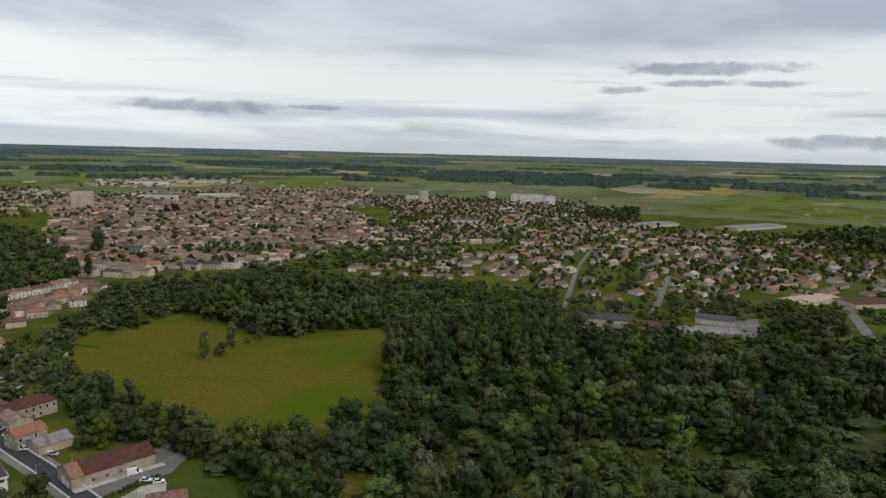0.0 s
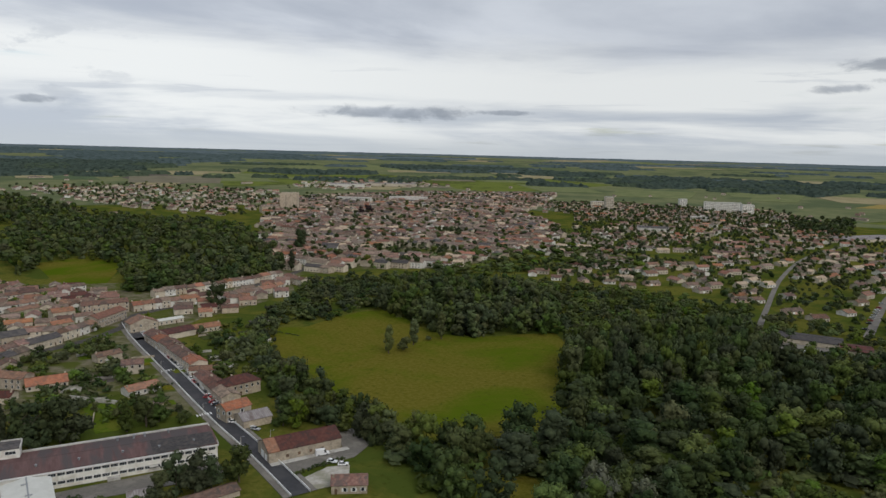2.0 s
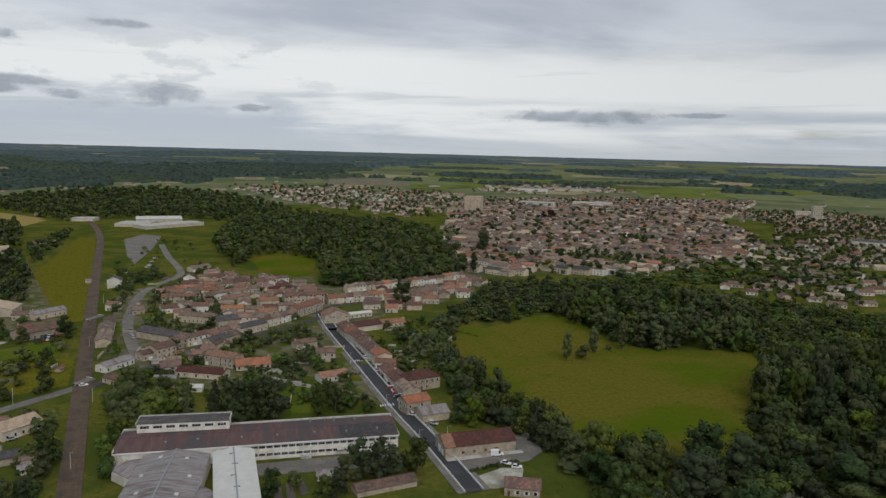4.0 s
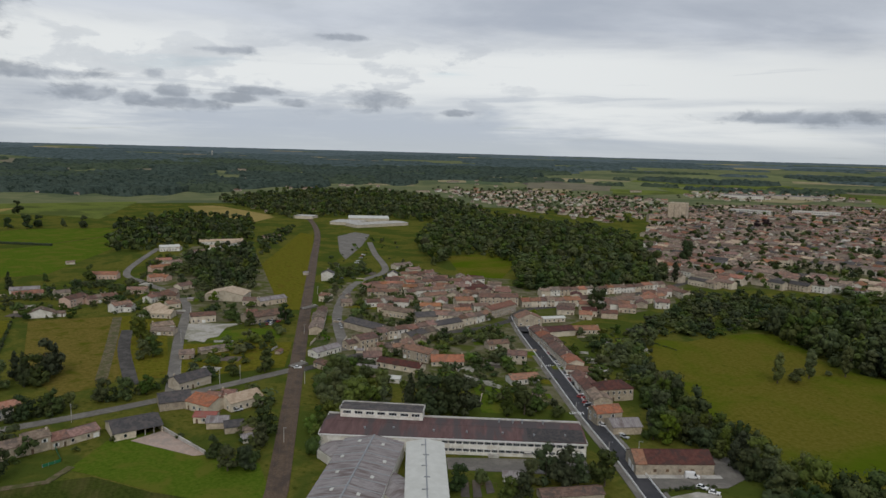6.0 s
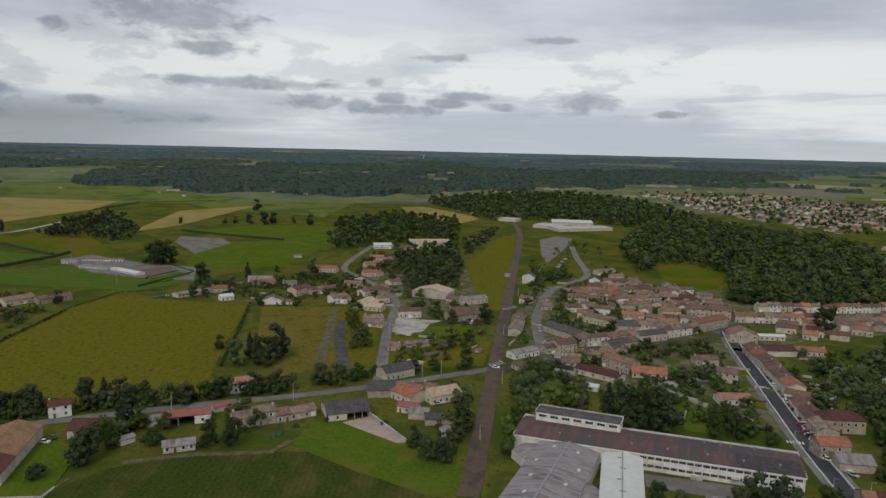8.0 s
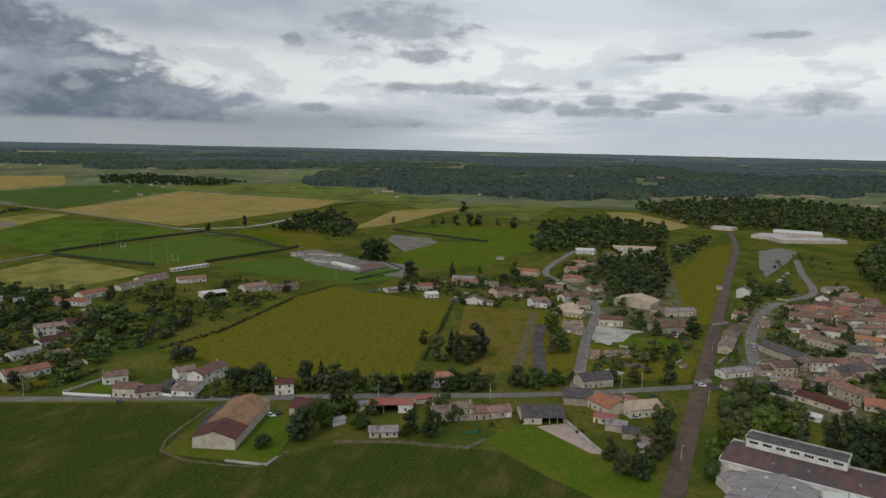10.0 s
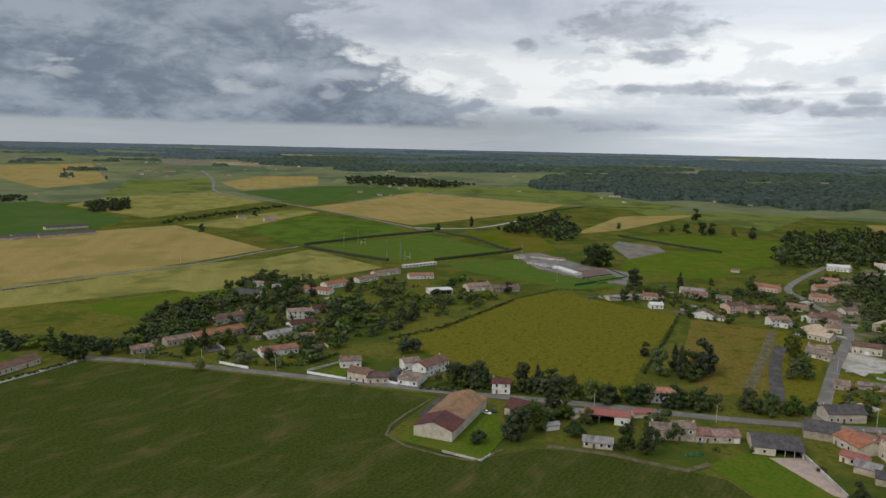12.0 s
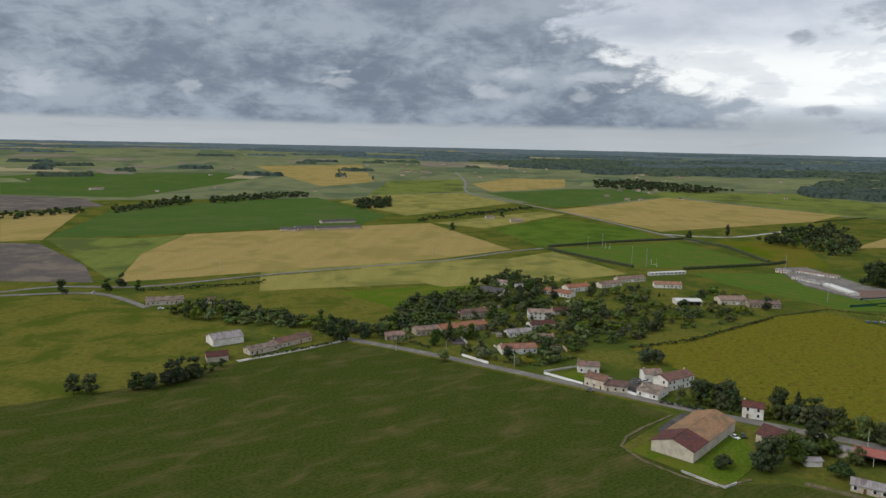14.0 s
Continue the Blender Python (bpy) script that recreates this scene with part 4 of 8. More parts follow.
drape("field", [(-1381.1, -415.4), (-1889.4, -271.6), (-1635.3, 107.4), (-1452.9, 51.8), (-1123.7, -166.0)], WHEAT, 0.2, "large golden wheat field on the rise", "field")
drape("field", [(-1948.7, -266.2), (-2179.6, 15.0), (-1993.0, 220.1), (-1609.5, 180.9), (-1649.7, 108.2)], VINE, 0.2, "green vineyard slope", "field")
drape("field", [(-1697.0, -450.7), (-2085.0, -285.4), (-2163.1, 36.2), (-1992.2, 152.1), (-1694.4, 385.4), (-1535.1, 286.3), (-1650.5, 88.5), (-1926.3, -212.4)], VINE, 0.2, "green vineyard slope", "field")
drape("field", [(-1599.1, 233.9), (-1522.9, 598.9), (-1203.6, 409.4), (-1292.7, 371.4), (-1396.5, 260.6)], VINE, 0.16, "green pasture rise", "field")
drape("sports_pitch", [(-841.3, -257.7), (-1005.5, -125.2), (-864.1, -12.1), (-780.7, -89.3), (-761.7, -138.8)], PITCH, 0.14, "mown grass rugby pitch", "sports pitch")
drape("sports_pitch", [(-759.3, -80.9), (-830.4, 56.8), (-676.2, 127.1), (-640.2, 53.6), (-706.7, -40.8)], PITCH, 0.14, "mown grass football pitch", "sports pitch")
drape("field", [(-1057.1, -81.9), (-1094.0, 25.6), (-877.8, 53.4), (-855.3, 13.4)], GRASS, 0.14, "green paddock by the sports ground", "field")
drape("field", [(-893.4, 142.4), (-929.2, 253.4), (-977.0, 353.4), (-855.6, 303.8), (-725.5, 199.7), (-729.5, 105.6)], LAWN, 0.12, "bright green meadow", "field")
drape("field", [(-1064.0, 151.2), (-1113.8, 274.9), (-1071.2, 377.8), (-989.6, 357.9), (-941.7, 264.3)], LAWN, 0.12, "green meadow with hedges", "field")
drape("field", [(-1067.5, 83.0), (-1387.6, 195.4), (-1474.0, 361.2), (-1142.6, 162.0)], WHEAT, 0.14, "pale stubble field", "field")
drape("field", [(-1320.0, 635.0), (-1352.2, 694.4), (-1125.8, 682.1), (-1134.7, 594.2)], WHEAT, 0.14, "pale golden field above the railway", "field")
drape("sand_ground", [(-954.4, 126.3), (-1002.7, 142.3), (-964.6, 188.5), (-911.0, 188.7), (-836.9, 132.4)], SAND, 0.16, "pale grey sand playing ground", "ground")
drape("field", [(-443.0, -79.3), (-512.0, -37.7), (-589.5, -0.0), (-624.9, 37.8), (-548.6, 126.5), (-421.1, 79.8), (-351.5, 58.1), (-371.5, 5.0), (-399.1, -30.0)], HAY, 0.10, "large rough pasture of yellow-green grass", "field")
drape("field", [(-540.5, 134.9), (-513.5, 195.2), (-372.6, 136.2), (-367.9, 101.8), (-429.0, 103.2)], DRYHAY, 0.10, "rough brownish pasture", "field")
drape("field", [(-280.2, 80.9), (-301.1, 105.4), (-295.1, 117.8), (-261.8, 125.0), (-237.2, 137.9), (-208.9, 126.3), (-214.7, 112.1), (-242.5, 97.4), (-267.3, 87.1)], LAWN, 0.14, "bright green mown meadow beside the yard", "field")
drape("field", [(-241.6, 409.7), (-241.9, 435.0), (-215.0, 449.9), (-209.7, 476.0), (-197.9, 505.7), (-184.3, 519.9), (-155.3, 494.6), (-129.2, 465.5), (-105.3, 460.5), (-84.4, 469.9), (-67.0, 482.4), (-45.3, 494.3), (-34.0, 462.9), (-33.4, 411.3), (-22.6, 352.5), (-33.9, 300.2), (-51.5, 287.0), (-69.0, 280.2), (-89.7, 279.0), (-116.9, 295.0), (-148.9, 335.1), (-182.1, 369.6), (-217.8, 384.8)], GRASS, 0.10, "large wet meadow of yellow-green grass", "field")
drape("field", [(-633.6, 362.3), (-715.0, 434.8), (-879.1, 578.7), (-845.2, 578.4), (-557.9, 377.0), (-455.5, 299.8), (-463.3, 292.2)], HAY, 0.10, "long grassy strip beside the railway", "field")
drape("field", [(-590.9, 592.5), (-574.1, 653.8), (-515.2, 636.8), (-451.0, 531.5), (-482.4, 507.8)], GRASS, 0.10, "grass clearing in the wood", "field")
drape("lawn", [(-249.4, 273.8), (-231.6, 282.4), (-209.6, 253.1), (-217.3, 246.2)], LAWN, 0.08, "walled lawn", "lawn")
drape("field", [(826.0, 2355.0), (1018.5, 2326.6), (759.0, 2020.4), (552.1, 2025.7)], WHEAT, 0.25, "pale stubble field", "field")
drape("field", [(460.1, 1633.3), (808.8, 2025.1), (1042.0, 2144.2), (1210.7, 1953.2), (939.5, 1508.5), (768.0, 1520.9), (597.6, 1583.7)], VINE, 0.25, "green vineyard plain", "field")
drape("field", [(-1368.5, 636.1), (-1365.5, 688.5), (-1098.4, 669.3), (-1039.8, 594.8), (-1188.3, 579.5)], WHEAT, 0.2, "pale stubble field", "field")
drape("field", [(-1506.4, 1849.4), (-1547.7, 2060.5), (-1262.8, 1925.0), (-1267.5, 1746.6)], SOIL, 0.25, "brown fallow field", "field")
drape("field", [(-1210.0, 1877.2), (-1379.1, 2415.3), (-1069.0, 2548.2), (-764.4, 2444.2), (-580.8, 2120.2), (-989.3, 2179.3)], VINE, 0.25, "green vineyard plain", "field")
drape("field", [(-678.7, 2177.2), (-606.4, 2394.3), (-240.7, 2404.9), (-219.4, 2211.7), (-428.2, 2102.6)], VINE, 0.25, "green vineyard plain", "field")
drape("field", [(-1277.9, 2049.4), (-1268.3, 2203.4), (-1014.8, 2433.2), (-926.6, 2138.4), (-1077.6, 1868.8), (-1127.4, 1805.5)], VINE, 0.25, "green plain of crops", "field")
drape("field", [(-897.7, 2428.7), (-394.0, 2660.6), (-53.1, 2482.4), (-320.6, 2166.7), (-643.0, 2274.6)], VINE, 0.25, "green plain of crops", "field")

drape("yard", [(-419.9, 187.9), (-397.7, 221.8), (-380.6, 244.7), (-338.8, 213.0), (-350.3, 179.4), (-360.5, 160.6)], HAY, 0.1, "yellowish weedy yard between the streets", "yard")
drape("yard", [(-470.2, 212.5), (-454.8, 227.2), (-444.7, 245.2), (-437.6, 220.0), (-415.1, 202.2), (-433.7, 194.9)], GRAVEL, 0.12, "pale gravel lot beside the street", "yard")
drape("yard", [(-436.1, 217.7), (-427.4, 243.3), (-413.0, 258.9), (-390.4, 240.7), (-417.4, 206.8)], LAWN, 0.12, "green grassy lot beside the gravel", "yard")
drape("yard", [(-516.7, 188.8), (-489.8, 210.4), (-362.8, 156.1), (-372.2, 134.3)], HAY, 0.1, "dry yellowish paddock behind the houses", "yard")

drape("village_ground", [(-347.3, 236.7), (-543.3, 392.2), (-511.2, 405.3), (-542.0, 483.2), (-458.7, 523.3), (-318.5, 624.8), (-275.9, 553.8), (-296.6, 444.5), (-294.2, 398.1), (-177.6, 289.9), (-192.3, 276.8), (-240.1, 292.6), (-272.9, 249.8)], VILLAGEFLOOR, 0.0, "dusty yards and garden soil between the village houses", "ground")
drape("village_ground", [(-677.0, 269.4), (-827.4, 390.3), (-792.4, 452.2), (-468.1, 290.3), (-453.0, 234.8), (-483.6, 217.0)], VILLAGEFLOOR, 0.0, "dusty yards between the hillside houses", "ground")
drape("town_ground", [(-313.3, 609.0), (-569.7, 1007.7), (-840.3, 1592.2), (-600.2, 1931.7), (-214.8, 2080.2), (-216.4, 1464.0), (-86.1, 1136.3), (-127.8, 926.4), (-179.4, 734.9), (-256.3, 702.1), (-317.7, 631.6)], VILLAGEFLOOR, 0.0, "streets and yards between the town houses", "ground")

# roads
MAIN = [(-108.7, 223.2), (-143.4, 252.3), (-179.6, 280.7), (-238.0, 329.7), (-303.0, 384.2), (-334.7, 413.8)]
ribbon("pavement", MAIN, 13, GREYROAD, 0.14, "pale pavements along the village main street", "pavement")
ribbon("road", MAIN, 7.6, NEWTAR, 0.20, "freshly laid dark asphalt main street", "road")
ribbon("road", [(-331.0, 405.9), (-328.4, 369.9), (-335.2, 337.2), (-339.9, 301.1), (-329.6, 253.1), (-328.7, 216.9)], 6.6, ASPHALT, 0.16, "narrow asphalt village street", "road")
ribbon("road", [(-331.0, 405.9), (-346.3, 437.1), (-332.5, 497.2), (-322.5, 620.6), (-328.8, 709.9)], 7.2, ASPHALT, 0.16, "asphalt street towards the town", "road")
ribbon("road", [(-343.2, 259.4), (-421.9, 310.1), (-490.9, 371.3), (-523.9, 412.2), (-555.5, 468.8), (-654.3, 535.2), (-737.6, 594.0)], 7.2, GREYROAD, 0.17, "grey asphalt street past the station", "road")
ribbon("road", [(-331.6, 216.3), (-331.1, 173.7), (-331.5, 141.2), (-334.6, 98.9), (-340.8, 59.2), (-345.1, 20.6), (-348.4, -19.0), (-354.3, -62.0), (-359.0, -98.0), (-369.8, -183.8), (-373.4, -251.1)], 6.6, GREYROAD, 0.16, "grey asphalt country road", "road")
ribbon("road", [(-332.6, 144.2), (-423.8, 189.0), (-535.6, 244.8), (-631.6, 251.7), (-696.2, 260.9), (-833.5, 349.7)], 6.6, GREYROAD, 0.17, "grey asphalt side street", "road")
ribbon("track", [(-361.8, 136.4), (-430.6, 158.2), (-474.1, 177.1)], 7.2, ASPHALT, 0.15, "dark asphalt track", "track")
ribbon("track", [(-302.7, -272.8), (-334.6, -257.5), (-369.6, -244.3)], 3.6, GRAVEL, 0.2, "pale stony field track", "track")
ribbon("road", [(-350.8, -561.9), (-388.1, -545.0), (-424.0, -486.4), (-497.6, -446.6), (-598.5, -389.3), (-686.8, -330.4), (-791.4, -291.0), (-842.1, -265.2)], 5.0, GREYROAD, 0.18, "straight country road between fields", "road")
ribbon("road", [(-371.5, -421.2), (-386.4, -494.7), (-343.0, -549.7)], 5.4, GREYROAD, 0.2, "country road at the crossroads", "road")
ribbon("road", [(-2398.7, -1117.6), (-2057.3, -914.1), (-1701.7, -742.1), (-1477.2, -508.7), (-1273.6, -318.8), (-1085.8, -160.1), (-1017.6, -97.2)], 7.4, GREYROAD, 0.35, "long country road climbing between fields", "road")
ribbon("road", [(-1085.8, -160.1), (-1115.2, -60.5), (-1309.8, 31.3)], 7.2, GRAVEL, 0.25, "pale lane at the sports ground", "road")
ribbon("track", [(-289.1, 17.2), (-284.5, 44.8), (-274.1, 71.8), (-281.7, 82.6)], 3.2, DIRT, 0.18, "bare earth track along the field edge", "track")
ribbon("track", [(-338.1, -38.3), (-290.5, -52.4), (-269.7, -12.4), (-282.8, -1.3)], 1.3, DIRT, 0.18, "bare earth strip along the field edge", "track")
ribbon("road", [(94.7, 545.8), (115.5, 634.9), (160.2, 815.9), (222.5, 1000.7), (305.1, 1160.7)], 4.4, GREYROAD, 0.17, "grey suburban street", "road")
ribbon("road", [(171.0, 560.3), (220.9, 694.3), (240.5, 742.7)], 6.2, GREYROAD, 0.17, "grey suburban street with parked cars", "road")
ribbon("road", [(303.8, 487.5), (336.1, 568.9), (351.7, 613.8), (348.5, 677.4)], 8.4, GREYROAD, 0.17, "grey suburban street", "road")

# railway
RAIL = [(-213.2, 131.0), (-266.4, 169.4), (-348.8, 228.5), (-463.7, 310.9), (-646.3, 442.1), (-854.5, 591.0), (-1019.1, 690.8), (-1095.7, 723.3)]
ribbon("railway_bed", [(-206, 125)] + RAIL, 8.4, BALLAST, 0.25, "rust-brown railway ballast", "railway")


def offset(line, d):
    out = []
    for k, p in enumerate(line):
        a, b = line[max(k - 1, 0)], line[min(k + 1, len(line) - 1)]
        v = Vector((b[0] - a[0], b[1] - a[1])).normalized()
        out.append((p[0] - v.y * d, p[1] + v.x * d))
    return out


for d in (-3.0, -1.55, 1.55, 3.0):
    ribbon("rail", offset(RAIL, d), 0.16, RAILSTEEL, 0.42, "worn steel railway rail", "rail")

ribbon("verge", offset([(-346.8, -24.0), (-354.3, -62.0), (-359.0, -98.0), (-369.8, -183.8), (-372.6, -240.0)], 4.6), 2.6, PASTURE, 0.0, "rough grass verge beside the country road", "verge")
ribbon("track", [(-513.6, 184.9), (-445.9, 156.3), (-380.2, 127.6)], 6.0, DIRT, 0.1, "bare earth strip across the brown pasture", "track")

# ---- the works beside the main street ----
def plain_block(name, m, w, d, eave, rise, roof, wall, label, category, hip=False, over=0.3):
    b = thing(name, m, label, category)
    FOOT.append((m.translation.x, m.translation.y, 0.5 * min(w, d) + 2))
    under("wall", wall_shape(w, d, eave, rise, hip).mesh("wall", wall), b)
    under("roof", roof_shape(w, d, eave, rise, hip, over).mesh("roof", roof), b)
    return b


STRIP = Shape().box(-1.5, -0.05, 0, 1.5, 0.04, 0.10, 0).box(-1.5, -0.05, 1.0, 1.5, 0.04, 1.1, 0).box(-1.5, -0.05, 0.1, -1.4, 0.04, 1.0, 0).box(1.4, -0.05, 0.1, 1.5, 0.04, 1.0, 0).box(-0.45, -0.05, 0.1, -0.37, 0.04, 1.0, 0).box(0.52, -0.05, 0.1, 0.6, 0.04, 1.0, 0).mesh("window", WHITEPAINT)
STRIP_PANE = Shape().box(-1.4, -0.03, 0.1, 1.4, 0.0, 1.0).mesh("pane", GLASS)
SKYLIGHT = Shape().box(-0.9, -0.6, 0, 0.9, 0.6, 0.25).mesh("skylight", SHEETWHITE)
VENT = Shape().bar((0, 0, -0.3), (0, 0, 0.5), 0.35, 8).bar((0, 0, 0.5), (0, 0, 0.7), 0.5, 8).mesh("roof_vent", STEEL)
m, w = from_edge((-233.7, 163.8), (-153.1, 239.4), 22)
FRONT = (m, w)
block = plain_block("factory", m, w, 22, 6.9, 1.1, PURPLEROOF, WHITEWALL, "long white factory with a weathered brown low roof", "factory")
under("parapet", Shape().box(-w / 2 - 0.35, 10.5, 6.3, w / 2 + 0.35, 11.6, 7.7).mesh("parapet", CONCRETE), block)
under("parapet", Shape().box(-w / 2 - 0.45, -11.4, 6.2, -w / 2 - 0.05, 10.5, 7.4).mesh("parapet", CONCRETE), block)
under("parapet", Shape().box(w / 2 + 0.05, -11.4, 6.2, w / 2 + 0.45, 10.5, 7.4).mesh("parapet", CONCRETE), block)
under("gutter", Shape().box(-w / 2 - 0.3, -11.65, 6.4, w / 2 + 0.3, -11.3, 6.8).mesh("gutter", WHITEPAINT), block)
under("roof_patch", Shape().prism([(-11.0, 7.16), (-0.2, 8.24), (-0.2, 8.28), (-11.0, 7.2)][::-1], w / 2 - 24, w / 2 - 0.5).mesh("roof_patch", SLATE), block, None, "darker grey stretch of roof")
for k in range(20):
    for fl in (0, 1):
        under("pane", STRIP_PANE, under("window", STRIP, block, pose(w / 2 - 2.2 - 2.95 * k, -11, 1.4 + 3.2 * fl) @ Matrix.Diagonal((0.88, 1, 1.25, 1))))
under("canopy", Shape().box(-1.6, -13.2, 2.7, 1.6, -11.0, 2.9).mesh("canopy", CONCRETE), block, pose(w / 2 - 24, 0, 0))
under("loading_bay", Shape().box(-2.2, -13.0, -0.2, 2.2, -11.0, 1.1).mesh("loading_bay", CONCRETE), block, pose(w / 2 - 38, 0, 0))
for k, (x, y) in enumerate(((-8, -6), (6, -6.2), (21, -6), (34, -6.6), (47, -6), (-25, -5), (-37, -6))):
    under("roof_vent", VENT, block, pose(x, y, 7.7))
for x in (20, 26, 30, 39):
    under("roof_vent", VENT, block, pose(x, 6.8, 7.8, 0, 0, 0) @ Matrix.Diagonal((1.2, 1.2, 1.8, 1)))
m, w = from_edge((-241.5, 180.3), (-214.0, 204.0), 8)
tower = plain_block("factory_clerestory", m, w, 8, 11.4, 0.4, SLATE, WHITEWALL, "raised factory roof storey with a window band", "factory")
for k in range(7):
    under("pane", STRIP_PANE, under("window", STRIP, tower, pose((k - 3) * w / 7.2, -4, 9.2) @ Matrix.Diagonal((1.2, 1, 1.3, 1))))
under("parapet", Shape().box(-w / 2 - 0.4, -4.5, 10.8, -w / 2, 4.4, 12.0).mesh("parapet", CONCRETE), tower)
under("parapet", Shape().box(w / 2, -4.5, 10.8, w / 2 + 0.4, 4.4, 12.0).mesh("parapet", CONCRETE), tower)
under("parapet", Shape().box(-w / 2, 4.0, 11.2, w / 2, 4.45, 12.05).mesh("parapet", CONCRETE), tower)


def hall(far_left, far_right, length, eave, rise, roof, wall, label):
    """A hall that runs from its far gable towards the south-east."""
    m, w = from_edge(far_left, far_right, 0.01)
    return plain_block("factory_hall", m @ pose(0, -length / 2, 0, 0, 0, 90), length, w, eave, rise, roof, wall, label, "factory", over=0.15), w


h, w = hall((-223.7, 169.5), (-204.4, 185.0), 78, 6.1, 2.3, SHEETGREY, WHITEWALL, "factory hall with a streaked grey corrugated roof")
RIB = Shape().prism([(-0.16, 0), (0.16, 0), (0.1, 0.22), (-0.1, 0.22)][::-1], 0, 1).mesh("roof_seam", STEEL)
slope = math.degrees(math.atan2(2.3, w / 2))
run = math.hypot(w / 2, 2.3)
for k in range(11):
    for d in (-1, 1):
        q = under("roof_seam", RIB, h, pose(36 - 7.0 * k, 0, 8.62, 0, 0, 90 * d) @ pose(0, 0, 0, 0, slope, 0) @ Matrix.Diagonal((run, 1, 1, 1)))
        if k % 2 == 0:
            under("skylight", SKYLIGHT, h, pose(33 - 7.0 * k + d, d * w * (0.2 + 0.07 * (k % 3)), 8.6 - 2.3 * (0.4 + 0.14 * (k % 3)), -slope * d, 0, 0))
under("ridge_cap", Shape().box(-39, -0.3, 8.6, 39, 0.3, 8.9).mesh("ridge_cap", STEEL), h)
h, w = hall((-203.7, 185.6), (-193.4, 196.9), 78, 6.3, 1.5, SHEETWHITE, WHITEWALL, "factory hall with a pale off-white sheet roof")
for k in range(8):
    under("roof_vent", Shape().box(-0.2, 0, -0.1, 0.2, 2.2, 0.25).mesh("roof_vent", STEEL), h, pose(33 - 9.4 * k, -1.2 if k % 2 else -0.4, 7.9))
under("ridge_cap", Shape().box(-39, -0.25, 7.95, 39, 0.25, 8.15).mesh("ridge_cap", STEEL), h)
hall((-227.3, 158.2), (-226.1, 170.7), 72, 4.1, 1.2, SHEETGREY, WHITEWALL, "low lean-to hall with a rust-streaked grey roof")

# barn across the street, with its forecourt
m, w = from_edge((-131.9, 242.3), (-110.9, 265.5), 13.5)
barn = plain_block("barn", m, w, 13.5, 4.7, 3.1, DARKRED, STONE, "long stone barn with a dark red tiled roof", "barn")
under("roof_patch", Shape().prism([(-7.1, 4.50), (-0.1, 7.72), (-0.1, 8.10), (-7.1, 4.88)][::-1], -w / 2 - 0.4, -w / 2 + 4.4).mesh("roof_patch", ORANGE), barn, None, "newer orange tiles")
for x in (-8, -3, 2, 7):
    under("shutter", Shape().box(-0.6, -0.08, 0, 0.6, 0.02, 1.2).mesh("shutter", WOODDOOR), barn, pose(x, -6.75, 1.4))
under("barn_door", Shape().box(-1.6, -0.08, 0, 1.6, 0.02, 3.2).mesh("barn_door", WHITEPAINT), barn, pose(0, 0, 0, 0, 0, -90) @ pose(-1, -w / 2, 0))
under("barn_door", Shape().box(-1.2, -0.08, 0, 1.2, 0.02, 2.8).mesh("barn_door", WHITEPAINT), barn, pose(0, 0, 0, 0, 0, -90) @ pose(3, -w / 2, 0))
under("plinth", Shape().box(-w / 2, -9.8, -0.2, w / 2 + 2.5, -6.8, 0.35).mesh("plinth", CONCRETE), barn)
drape("forecourt", [(-129.2, 234.5), (-131.7, 243.2), (-110.8, 266.4), (-121.0, 284.3), (-114.0, 286.4), (-100.5, 275.3), (-102.3, 259.2), (-119.1, 238.8)], GREYROAD, 0.12, "grey asphalt forecourt of the barn", "yard")
drape("forecourt", [(-115.2, 231.6), (-108.7, 247.1), (-101.1, 251.2), (-95.8, 236.6), (-109.4, 224.9)], GRAVEL, 0.1, "worn grey gravel yard", "yard")

drape("factory_apron", [(-192.3, 197.3), (-153.0, 239.0), (-145.5, 231.1), (-145.0, 226.1), (-184.4, 190.5)], GREYROAD, 0.1, "worn concrete apron in front of the factory", "yard")
drape("vegetable_bed", [(-174.6, 187.5), (-172.8, 189.7), (-162.8, 180.1), (-165.2, 178.0)], SOIL, 0.12, "dug vegetable bed of dark bare soil in the garden", "garden")
drape("vegetable_bed", [(-171.5, 190.8), (-169.9, 192.8), (-159.9, 183.6), (-161.8, 180.9)], SOIL, 0.12, "dug vegetable bed of dark bare soil in the garden", "garden")
drape("vegetable_bed", [(-167.6, 193.6), (-166.6, 195.7), (-159.3, 189.9), (-160.4, 186.7)], SOIL, 0.12, "dug vegetable bed of dark bare soil in the garden", "garden")


def garden_frame(spot, turn, label):
    """Bean poles tied over a ridge bar."""
    t = thing("bean_frame", pose(spot[0], spot[1], 0, 0, 0, turn), label, "garden frame", "bean frames of the kitchen garden")
    under("ridge_bar", Shape().bar((-3, 0, 1.9), (3, 0, 1.9), 0.05, 5).mesh("ridge_bar", WOODDOOR), t)
    for k in range(5):
        for d in (-1, 1):
            under("pole", Shape().bar((-2.8 + 1.4 * k, 0.5 * d, -0.1), (-2.8 + 1.4 * k, 0, 2.0), 0.04, 5).mesh("pole", WOODDOOR), t)


for spot in ((-169.5, 184.6), (-165.6, 186.8), (-163.3, 191.2)):
    garden_frame(spot, 45, "rough wooden bean poles standing in a vegetable bed")

